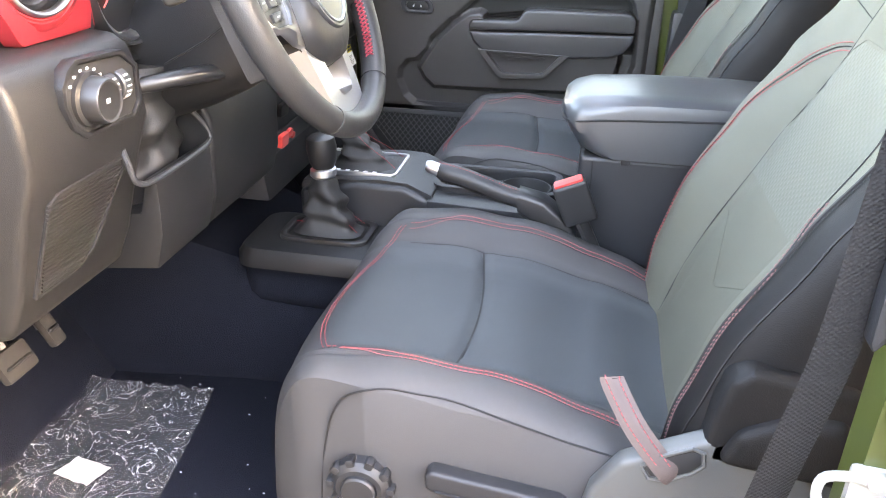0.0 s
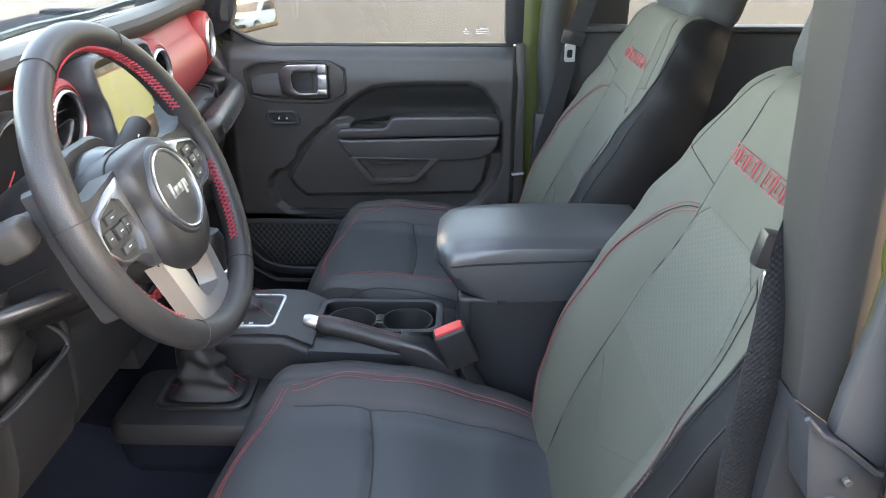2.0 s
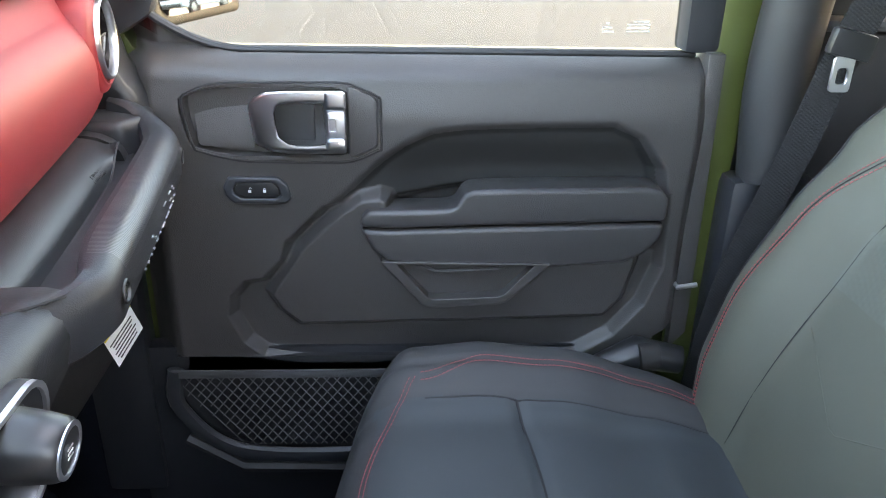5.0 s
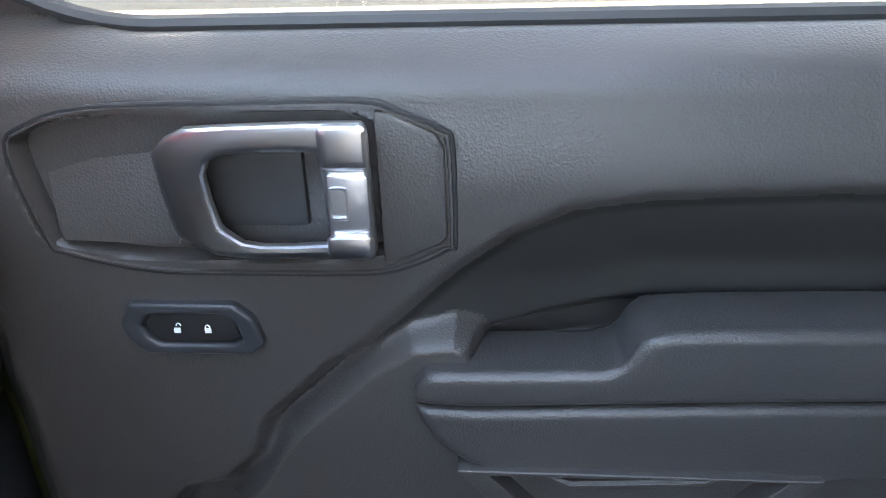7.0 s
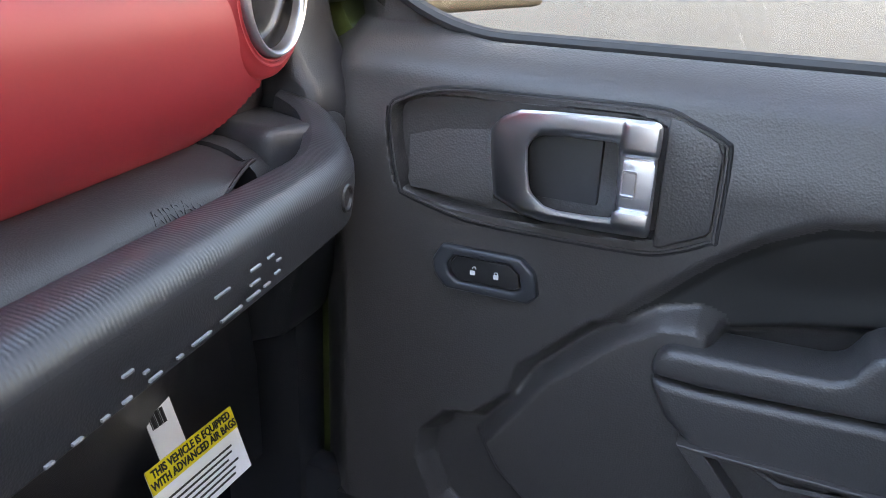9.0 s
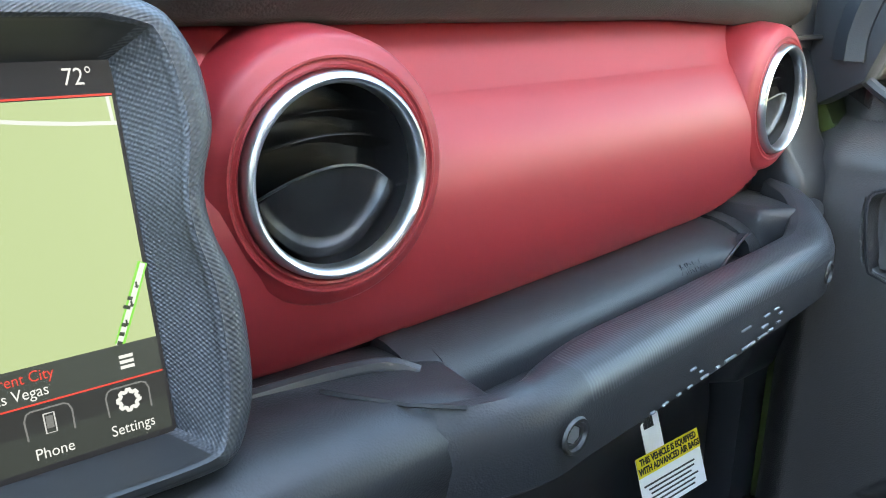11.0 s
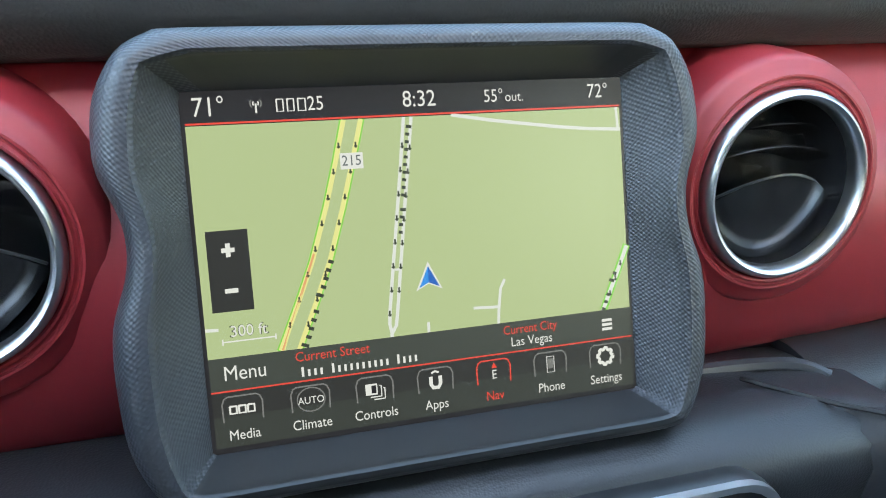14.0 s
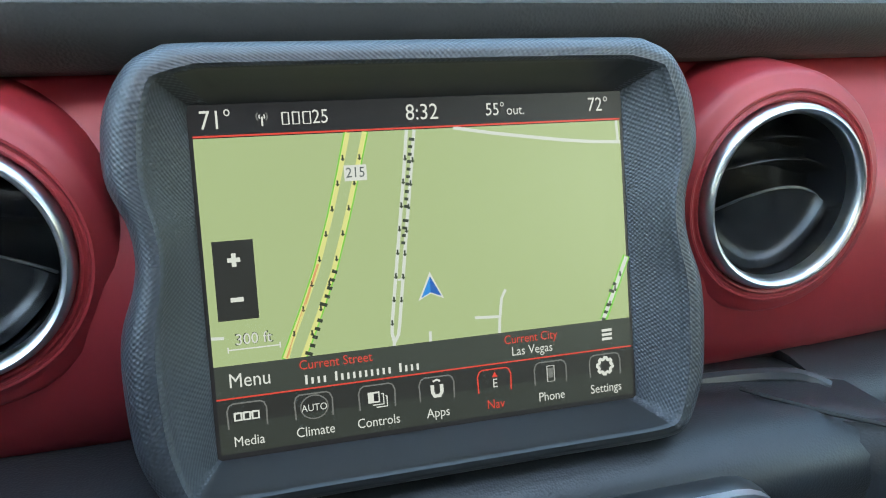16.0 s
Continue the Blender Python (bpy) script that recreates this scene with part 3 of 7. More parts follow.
for dx, open_ in ((-0.0095, True), (0.0092, False)):
    bm = box((-0.7745 + dx, 0.6836, 1.1795), (0.0038, 0.0006, 0.0034))
    arc = [(-0.7745 + dx + 0.0014 * math.cos(a) + (0.0012 if open_ else 0), 0.6836, 1.1815 + (0.0012 if open_ else 0) + 0.0018 * math.sin(a)) for a in span(0, math.pi, 7)]
    tube(arc, 0.0004, 4, bm=bm)
    part("padlock_mark", bm, MARK, sw)

# armrest: upper pad and lower shell meet in a seam
AU = [(-0.636, 1.146), (-0.633, 1.160), (-0.626, 1.168), (-0.527, 1.170), (-0.516, 1.173), (-0.507, 1.189), (-0.499, 1.195), (-0.470, 1.197), (-0.275, 1.200), (-0.256, 1.196), (-0.246, 1.184), (-0.247, 1.154), (-0.45, 1.149), (-0.60, 1.144)]
AL = [(-0.636, 1.143), (-0.60, 1.141), (-0.45, 1.146), (-0.247, 1.151), (-0.250, 1.130), (-0.268, 1.108), (-0.295, 1.095), (-0.40, 1.088), (-0.43, 1.092), (-0.595, 1.092), (-0.622, 1.115)]


def shallow(poly):
    """The pad's outline carried to the plane of its face."""
    return [(-0.538 + (x + 0.538) * 1.025, 1.588 + (z - 1.588) * 1.025) for x, z in poly]


rest = thing("armrest", "black padded door armrest with a pull cup", "armrest")
part("pad", prism(shallow(AU), "y", 0.670, 0.722, 0.008, 4), SOFT, rest)
part("lower_shell", prism(shallow(AL), "y", 0.672, 0.722, 0.008, 3), SOFT, rest)
po = [(-0.610, 1.100), (-0.556, 1.036), (-0.545, 1.033), (-0.455, 1.038), (-0.444, 1.043), (-0.392, 1.096)]
pi_ = [(-0.590, 1.096), (-0.549, 1.047), (-0.542, 1.045), (-0.458, 1.049), (-0.450, 1.052), (-0.412, 1.094)]
part("pull_cup", ringplate(shallow(po), shallow(pi_), "y", 0.667, 0.70, 0.004, 3), DOORSKIN, rest)
part("cup_floor", prism(shallow(pi_), "y", 0.6945, 0.70), RUBBER, rest)
part("cup_ledge", tube([(-0.568, 0.680, 1.080), (-0.540, 0.678, 1.068), (-0.458, 0.678, 1.072), (-0.429, 0.680, 1.084)], 0.003, 6), DOORSKIN, rest)

# map net under the armrest, at the door foot
net = thing("map_net", "black elastic map net on a dark frame at the door foot", "net")
nf = [(-0.895, 0.665, 0.925), (-0.898, 0.663, 0.87), (-0.845, 0.660, 0.805), (-0.765, 0.658, 0.785), (-0.60, 0.658, 0.785), (-0.40, 0.66, 0.79)]
part("net_frame", tube(spline(nf, 5), 0.012, 8, up=(0, 1, 0), squash=0.7), PLASTIC, net)
# dark sheet behind the mesh, the pocket's shade put into its colour
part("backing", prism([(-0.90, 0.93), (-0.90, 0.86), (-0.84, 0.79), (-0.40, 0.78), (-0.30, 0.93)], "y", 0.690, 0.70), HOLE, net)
part("top_band", box((-0.60, 0.660, 0.921), (0.60, 0.004, 0.012), 0.001), NET, net)
bm = bmesh.new()
for i in range(-14, 52):
    for sgn in (1, -1):
        x0 = -0.90 + 0.0145 * i
        a, b = Vector((x0, 0.662, 0.917)), Vector((x0 + sgn * 0.105, 0.656, 0.787))
        pts = [a.lerp(b, k / 8) for k in range(9)]
        pts = [p for p in pts if -0.893 < p.x < -0.40 and p.z > 0.795 + max(0, (-0.80 - p.x) * 1.0)]
        if len(pts) > 1:
            tube(pts, 0.0011, 3, bm=bm)
part("mesh", bm, NET, net, "diamond elastic mesh", kind="stuff")
structure("wall_kick", box((-0.62, 0.715, 0.79), (0.72, 0.03, 0.30), 0.006), PLASTIC, "black kick panel below the door", "trim")
structure("door_seal", tube([(-0.90, 0.69, 0.79), (-0.82, 0.68, 0.745), (-0.5, 0.68, 0.735), (-0.2, 0.68, 0.74)], 0.008, 6), RUBBER, "black door seal along the sill", "seal")
bez.location.x += 0.012
sw.location.x += 0.0065


# ---- front seats ----
CZ = [(-0.69, 0.955), (-0.62, 0.962), (-0.52, 0.962), (-0.42, 0.952), (-0.30, 0.930), (-0.20, 0.908), (-0.10, 0.89)]
CB = [(-0.69, 0.020), (-0.60, 0.036), (-0.48, 0.046), (-0.36, 0.046), (-0.26, 0.030), (-0.16, 0.010)]


def cushion_top(x, y):
    """Height of the cushion's upper side; y from the seat's middle."""
    a = abs(y)
    z = lerp(CZ, x) - 0.006 * math.cos(min(1, a / 0.15) * math.pi / 2)
    z += lerp(CB, x) * smooth(0.115, 0.200, a)
    z -= 0.0045 * math.exp(-((a - 0.152) / 0.007) ** 2) + 0.004 * math.exp(-((a - 0.193) / 0.006) ** 2)
    z -= 0.0060 * math.exp(-((x + 0.448 + 0.015 * (y / 0.15) ** 2) / 0.007) ** 2) * smooth(0.165, 0.14, a) if a < 0.165 else 0
    if a > 0.215:
        z -= 0.030 * (1 - math.sqrt(max(0, 1 - ((a - 0.215) / 0.035) ** 2)))
    return z


def cushion_half(x):
    return lerp([(-0.69, 0.212), (-0.60, 0.236), (-0.50, 0.246), (-0.40, 0.248), (-0.15, 0.240)], x)


def nose_pt(phi, y, cy, lift=0.0):
    """A place on the cushion's rounded front edge."""
    fx = -0.575 - (0.120 + lift) * math.sin(phi) ** 0.9
    z = 0.775 + (cushion_top(-0.575, y) + lift - 0.775) * max(0.0, math.cos(phi)) ** 0.60
    return Vector((fx + 0.035 * math.sin(phi) * (y / 0.24) ** 2 + 0.02 * smooth(0, 1, phi) * (abs(y) / 0.24) ** 3, cy + y, z))


def flank_pt(x, z, cy, sgn):
    """A place on the cushion's side at a height, or on its shoulder where that is lower."""
    w = cushion_half(x)
    a = w + 0.0035
    if cushion_top(x, w) < z:
        a = max([q for q in span(0.2, w, 60) if cushion_top(x, q) >= z] or [w * 0.955])
        z = cushion_top(x, a) + 0.0006
    return Vector((x, cy + sgn * a, z))


def cushion_loops(cy):
    loops = []
    n = 96
    xs = [(-0.14 - 0.435 * i / 60, 0.0) for i in range(61)] + [(-0.575, radians(90) * k / 18) for k in range(1, 19)]
    for x, phi in xs:
        w = cushion_half(x) * (1 - 0.17 * (1 - math.cos(phi)))
        fx = x - 0.120 * math.sin(phi) ** 0.9
        base = 0.775
        loop = []
        for i in range(n + 1):
            u = -1 + 2 * i / n
            y = w * math.sin(u * 1.45) / math.sin(1.45)
            k = max(0.0, math.cos(phi)) ** 0.60
            z = base + (cushion_top(x, y) - base) * k
            loop.append(Vector((fx + 0.035 * math.sin(phi) * (y / 0.24) ** 2 + 0.02 * smooth(0, 1, phi) * (abs(y) / 0.24) ** 3, cy + y, z)))
        for y, z in ((w + 0.004, 0.5), (w + 0.002, 0.0), (-w - 0.002, 0.0), (-w - 0.004, 0.5)):
            top = loop[n if y > 0 else 0]
            loop.append(Vector((top.x, cy + y, base + (top.z - base) * z)))
        loops.append(loop)
    return loops


A = radians(21.4)
BU, BN = Vector((math.sin(A), 0, math.cos(A))), Vector((-math.cos(A), 0, math.sin(A)))
BACK0 = Vector((-0.205, 0, 0.895))
BW = [(0.0, 0.235), (0.12, 0.250), (0.28, 0.256), (0.40, 0.251), (0.50, 0.230), (0.57, 0.196), (0.635, 0.160)]
BB = [(0.0, 0.022), (0.10, 0.038), (0.20, 0.046), (0.30, 0.041), (0.40, 0.026), (0.48, 0.010), (0.60, 0.0)]


def back_d(s, y):
    """How far the backrest stands forward."""
    a = abs(y)
    w = lerp(BW, s)
    d = lerp(BB, s) * smooth(0.105, 0.105 + 0.085 * w / 0.25, a) + 0.010 * math.exp(-((s - 0.14) / 0.12) ** 2)
    d -= 0.0035 * math.exp(-((a - lerp([(0, 0.13), (0.3, 0.125), (0.45, 0.10), (0.6, 0.085)], s)) / 0.006) ** 2)
    edge = w - a
    if edge < 0.04:
        d -= 0.040 * (1 - math.sqrt(max(0, 1 - ((0.04 - edge) / 0.04) ** 2)))
    if s > 0.585:
        d -= 0.05 * (1 - math.sqrt(max(0, 1 - ((s - 0.585) / 0.052) ** 2)))
    return d


def back_point(s, y, cy, lift=0.0):
    return BACK0 + BU * s + BN * (back_d(s, y) + lift) + Vector((0, cy + y, 0))


def back_loops(cy):
    loops, n = [], 60
    for i in range(65):
        s = -0.02 + 0.655 * i / 64
        w = lerp(BW, s)
        loop = [back_point(s, w * u, cy) for u in span(-1, 1, n + 1)]
        thick = 0.085 + 0.03 * smooth(0.6, 0.1, s)
        for k, d in ((1.0, 0.5), (0.92, 0.9), (0.6, 1.0), (0, 1.02), (-0.6, 1.0), (-0.92, 0.9), (-1.0, 0.5)):
            loop.append(BACK0 + BU * s - BN * (thick * d + 0.02) + Vector((0, cy + w * k, 0)))
        loops.append(loop)
    return loops


def front_seat(cy, out):
    """A bucket seat; out: +1 or -1, the side that faces its door."""
    seat = thing("front_seat", "charcoal bucket seat with red stitching" + (", side levers and strap" if out < 0 else " beside the closed door"), "car seat", "front seats")

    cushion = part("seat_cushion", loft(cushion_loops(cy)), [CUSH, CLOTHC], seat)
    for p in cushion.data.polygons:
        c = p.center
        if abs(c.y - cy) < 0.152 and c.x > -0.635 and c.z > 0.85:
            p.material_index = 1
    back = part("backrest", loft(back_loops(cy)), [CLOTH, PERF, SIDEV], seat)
    for p in back.data.polygons:
        c = p.center - BACK0
        s, y, k = c.dot(BU), abs(c.y - cy), p.index % 68
        if k >= 60 or p.index >= 68 * 64 or not 3 <= k < 57:
            p.material_index = 2
        elif c.y - cy < -(0.80 + 0.13 * smooth(0.38, 0.56, s)) * lerp(BW, s):
            p.material_index = 2
        elif 0.26 < s < 0.455 - 0.9 * max(0, y - 0.07) and y < lerp([(0, 0.13), (0.3, 0.125), (0.45, 0.10), (0.6, 0.085)], s):
            p.material_index = 1

    def cpt(x, y, lift=0.0006):
        return Vector((x, cy + y, cushion_top(x, y) + lift))

    # dark seams of the cushion
    for sgn in (1, -1):
        part("seam", tube([cpt(x, sgn * 0.152, -0.0005) for x in span(-0.575, -0.17, 40)], 0.0016, 5), SEAM, cushion)
        bm = bmesh.new()
        for off in (0.1885, 0.1975):
            line = [cpt(x, sgn * (off - 0.02 * smooth(-0.50, -0.578, x)), 0.0004) for x in span(-0.578, -0.20, 60)]
            stitches(bm, line)
        part("red_stitching", bm, THREAD, cushion, "double row of red stitching")
        part("seam", tube([cpt(x, sgn * (0.193 - 0.02 * smooth(-0.50, -0.578, x)), -0.0006) for x in span(-0.578, -0.19, 50)], 0.0008, 5), SEAM, cushion)
    part("seam", tube([cpt(-0.448 - 0.015 * (y / 0.15) ** 2, y, 0.0) for y in span(-0.152, 0.152, 24)], 0.0022, 5), SEAM, cushion)
    # front edge: red thread across the nose
    bm = bmesh.new()
    for dp in (0, 3.2):
        stitches(bm, [nose_pt(radians(5 + dp + 28 * (1 - (y / 0.172) ** 2)), y, cy, 0.001) for y in span(-0.172, 0.172, 44)])
    part("red_stitching", bm, THREAD, cushion, "red stitching across the front edge")

    # backrest seams
    def bseam(pairs, r=0.0016, mat=SEAM, lift=0.0007):
        return part("seam", tube([back_point(s, y, cy, lift) for s, y in pairs], r, 5), mat, back)

    for sgn in (1, -1):
        lines = [(s, sgn * lerp([(0, 0.13), (0.3, 0.125), (0.45, 0.10), (0.6, 0.085)], s)) for s in span(0.02, 0.60, 50)]
        bseam(lines, 0.0010)
        curve = [(v.x, sgn * v.y) for v in spline([(0.03, 0.198, 0), (0.15, 0.207, 0), (0.25, 0.204, 0), (0.34, 0.186, 0), (0.40, 0.157, 0), (0.43, 0.130, 0), (0.44, 0.104, 0)], 8)]
        bseam(curve, 0.0008)
        bm = bmesh.new()
        for k in (-0.0045, 0.0045):
            line = [back_point(s + k, y + sgn * k * 0.6, cy, 0.0005) for s, y in curve]
            stitches(bm, line[:24] if sgn < 0 else line, lift=lambda p: BN)
        part("red_stitching", bm, DIMTHREAD if sgn < 0 else THREAD, back, "double row of red stitching")
        bseam([(0.475 + 0.02 * (y - 0.1) / 0.1, sgn * y) for y in span(0.095, 0.20, 14)], 0.0006, SEAM, 0.0003)
        bseam([(v.x, sgn * v.y) for v in spline([(0.49, 0.19, 0), (0.53, 0.172, 0), (0.58, 0.145, 0), (0.615, 0.115, 0)], 6)], 0.0006, SEAM, 0.0003)
    for sgn in (1, -1):
        edge = [back_point(s, sgn * (lerp(BW, s) - 0.016), cy, 0.0008) for s in span(0.03, 0.46, 30)]
        if sgn < 0:
            fold = [back_point(s, -(0.80 + 0.13 * smooth(0.38, 0.56, s)) * lerp(BW, s), cy, 0.0008) for s in span(0.02, 0.58, 50)]
            part("piping", tube(fold, 0.0018, 6), SEAM, back, "black piping along the side panel")
            part("black_stitching", stitches(bmesh.new(), [back_point(s, -(0.80 + 0.13 * smooth(0.38, 0.56, s)) * lerp(BW, s) - 0.006, cy, 0.0008) for s in span(0.02, 0.50, 40)], lift=lambda p: BN), DARKTHREAD, back)
        part("seam", tube(edge, 0.0012, 5), SEAM, back)
        part("piping", tube([p + Vector((0.032, sgn * 0.010, 0)) for p in edge[:24]], 0.0013, 5), SHIELD, back, "grey piping on the black side panel")
    # chevron crease in the lower centre panel
    bseam([(0.14 + 0.55 * abs(y), y) for y in span(-0.125, 0.125, 22)], 0.0006, CLOTH, 0.0001)
    bseam([(0.455 - 0.9 * max(0, abs(y) - 0.07), y) for y in span(-0.105, 0.105, 24)], 0.0006, CLOTH, 0.0001)
    # embroidered badge: outlined red blocks
    pw = 0.0236
    for i in range(7):
        y0 = 0.093 - i * 0.0266
        w2 = pw * (0.45 if i == 3 else 1.0)
        outl = [(0.511, y0), (0.511, y0 - w2), (0.532, y0 - w2), (0.532, y0)]
        pts = [back_point(s, y, cy, 0.0012) for s, y in outl]
        bm = tube(pts, 0.0009, 4, closed=True)
        if i != 3:
            tube([back_point(q, y0 - w2 * e, cy, 0.0012) for q, e in ((0.5160, 0.28), (0.5160, 0.72), (0.5270, 0.72), (0.5270, 0.28))], 0.0008, 4, closed=True, bm=bm)
        part("embroidered_block", bm, THREAD, back, "outlined red embroidered block")
    # headrest on two posts
    hr = part("headrest", box(BACK0 + BU * 0.718 - BN * 0.055 + Vector((0, cy, 0)), (0.105, 0.27, 0.20), 0.045, 5, (0, math.degrees(A) - 6, 0)), CLOTHC, seat)
    for sgn in (1, -1):
        post = part("headrest_post", tube([BACK0 + BU * s - BN * 0.055 + Vector((0, cy + sgn * 0.07, 0)) for s in (0.54, 0.66)], 0.006, 10), CHROME, seat, "chrome post")
        part("post_collar", tube([BACK0 + BU * s - BN * 0.055 + Vector((0, cy + sgn * 0.07, 0)) for s in (0.590, 0.625)], 0.013, 10), SMOOTH, post)
    # lower frame and rails
    part("seat_base", box((-0.40, cy, 0.74), (0.44, 0.40, 0.10), 0.02), PLASTIC, seat)
    for sgn in (1, -1):
        part("seat_rail", box((-0.40, cy + sgn * 0.17, 0.677), (0.56, 0.045, 0.035), 0.006), SMOOTH, seat)
    # bottom skirt seam on both flanks
    for sgn in (1, -1):
        pts = [flank_pt(x, z, cy, sgn) for x, z in ((-0.588, 0.80), (-0.584, 0.87), (-0.576, 0.926), (-0.568, 0.955), (-0.555, 0.976), (-0.537, 0.988), (-0.51, 0.993), (-0.48, 0.992), (-0.44, 0.988), (-0.384, 0.976), (-0.326, 0.960), (-0.27, 0.945), (-0.22, 0.925))]
        part("seam", tube(spline(pts, 5), 0.0013, 6), SEAM, cushion)
    return seat


PERF = material("hexagon_pressed_fabric", (0.086, 0.090, 0.073), 0.60, scale=1200, bump=0.15, spots=0.3, grain=0.2, spec=0.4)
waves(PERF, [tuple(math.cos(q) * Vector((0, 1, 0)) + math.sin(q) * BU) for q in (0.0, math.pi / 3, 2 * math.pi / 3)], 0.0072, 0.00007)
driver = front_seat(-0.371, -1)
passenger = front_seat(0.375, 1)
passenger.location.x = 0.018

# driver's side hardware
kb = part("height_knob", turned([(0, 0.024), (0.018, 0.024), (0.020, 0.022), (0.020, 0.018), (0.026, 0.018), (0.033, 0.012), (0.034, 0.0), (0, 0)], 36, pose(-0.535, -0.618, 0.872, 90, 0, 0)), PLASTIC, driver, "round black ribbed knob")
bm = bmesh.new()
for i in range(10):
    a = 2 * math.pi * i / 10
    box((-0.535 + 0.0335 * math.cos(a), -0.627, 0.872 + 0.0335 * math.sin(a)), (0.010, 0.014, 0.010), 0.003, 2, (0, -math.degrees(a), 0), bm)
part("knob_ribs", bm, PLASTIC, kb)
lv = part("recline_lever", prism([(-0.463, 0.908), (-0.456, 0.915), (-0.37, 0.905), (-0.322, 0.898), (-0.306, 0.888), (-0.306, 0.870), (-0.33, 0.866), (-0.44, 0.882), (-0.462, 0.892)], "y", -0.640, -0.618, 0.005, 3), PLASTIC, driver, "black plastic seat lever")
part("lever_grip", prism([(-0.452, 0.893), (-0.38, 0.884), (-0.38, 0.876), (-0.44, 0.884)], "y", -0.643, -0.638, 0.002), SMOOTH, lv)
part("side_shield", prism([(-0.310, 0.845), (-0.295, 0.922), (-0.270, 0.963), (-0.202, 0.999), (-0.133, 1.033), (-0.03, 1.03), (0.02, 0.98), (0.02, 0.84)], "y", -0.640, -0.615, 0.008, 3), SHIELD, driver, "grey side shield with a strap slot")
st = [(-0.286, -0.608, 1.040), (-0.283, -0.612, 1.033), (-0.262, -0.630, 1.004), (-0.240, -0.6405, 0.980), (-0.222, -0.6435, 0.961), (-0.214, -0.632, 0.950)]
sp = spline(st, 5)
strap = part("pull_strap", tube(sp, 0.0115, 4, up=(0.1, -0.95, 0.25), squash=0.16), STRAPC, driver, "brown-grey recliner strap with red edges")
bm = bmesh.new()
for k in (-0.0075, 0.0075):
    stitches(bm, [p + Vector((0.8, 0.3, -0.2)).normalized() * k + Vector((0, -0.0035, 0.003)) for p in sp[2:-7]], lift=lambda p: Vector((0.1, -0.95, 0.25)).normalized())
part("strap_stitching", bm, THREAD, strap)
part("lower_bolster_cover", prism([(-0.200, 0.975), (-0.192, 1.035), (-0.184, 1.070), (-0.168, 1.084), (-0.116, 1.078), (-0.07, 1.07), (-0.06, 0.96)], "y", -0.640, -0.575, 0.018, 4), SIDEV, driver, "black vinyl lower bolster cover")
part("lower_bolster_pad", prism([(-0.185, 0.985), (-0.172, 1.022), (-0.13, 1.044), (-0.08, 1.046), (-0.05, 0.97)], "y", -0.652, -0.60, 0.014, 4), SIDEV, driver, "black vinyl pad under the bolster")
# flat plate on the shield; the slot's shade is only its colour
part("strap_slot", prism([(-0.247, 0.964), (-0.238, 0.974), (-0.206, 0.990), (-0.198, 0.988), (-0.196, 0.976), (-0.204, 0.966), (-0.226, 0.954), (-0.240, 0.954)], "y", -0.6415, -0.63, 0.001), HOLE, driver, "strap slot drawn as a flat shade-dark plate")
part("slot_lip", tube([(-0.249, -0.6405, 0.964), (-0.239, -0.6405, 0.976), (-0.206, -0.6405, 0.993), (-0.195, -0.6405, 0.989), (-0.193, -0.6405, 0.975), (-0.203, -0.6405, 0.964), (-0.226, -0.6405, 0.951), (-0.242, -0.6405, 0.951)], 0.0022, 6, closed=True), SHIELD, driver)


# ---- dashboard ----
dash = thing("dashboard", "black moulded dashboard with satin red panels", "dashboard")


def dash_x(y):
    """The red panel's depth: it sweeps away before the passenger and comes nearer before the driver."""
    if y < 0:
        return -0.845 + 0.019 * smooth(0.30, 0.56, -y)
    return -0.845 - 0.058 * (max(0.0, y - 0.15) / 0.5) ** 1.3


RED_UP = [(-0.066, 1.452), (-0.056, 1.444), (-0.046, 1.432), (-0.031, 1.4085)]
RED_LOW = [(-0.031, 1.4085), (-0.023, 1.399), (-0.013, 1.382), (-0.009, 1.364), (-0.010, 1.345), (-0.014, 1.326), (-0.022, 1.306), (-0.032, 1.291), (-0.048, 1.278)]
VENTS = [(0.1730, 1.3805), (-0.173, 1.3805), (0.623, 1.378), (-0.596, 1.389)]


def red_panel(y0, y1, n):
    """Satin panel with a ridge under the pad; its outer lower corner is cut away in a curve."""
    prof = spline([(a, b, 0) for a, b in RED_UP], 3) + spline([(a, b, 0) for a, b in RED_LOW], 8)[1:]
    us = span(y0, y1, n)
    bm = bmesh.new()
    g = [[bm.verts.new((dash_x(y) + p.x, y, p.y)) for y in us] for p in prof]
    for a, b in zip(g, g[1:]):
        for i in range(n - 1):
            c = (a[i].co + b[i + 1].co) / 2
            if all(math.hypot(c.y - q, c.z - r) > 0.049 for q, r in VENTS) and c.z > 1.278 + 0.075 * smooth(0.545, 0.69, c.y):
                bm.faces.new((a[i], a[i + 1], b[i + 1], b[i]))
    bmesh.ops.delete(bm, geom=[v for v in bm.verts if not v.link_faces], context="VERTS")
    return bm


part("red_panel", red_panel(0.09, 0.668, 140), RED, dash, "satin red trim panel")
part("red_panel", red_panel(-0.268, -0.09, 60), RED, dash, "satin red trim panel")
prof = [(p.y, p.x) for p in spline([(a, b, 0) for a, b in RED_UP], 3) + spline([(a, b, 0) for a, b in RED_LOW], 8)[1:]][::-1]


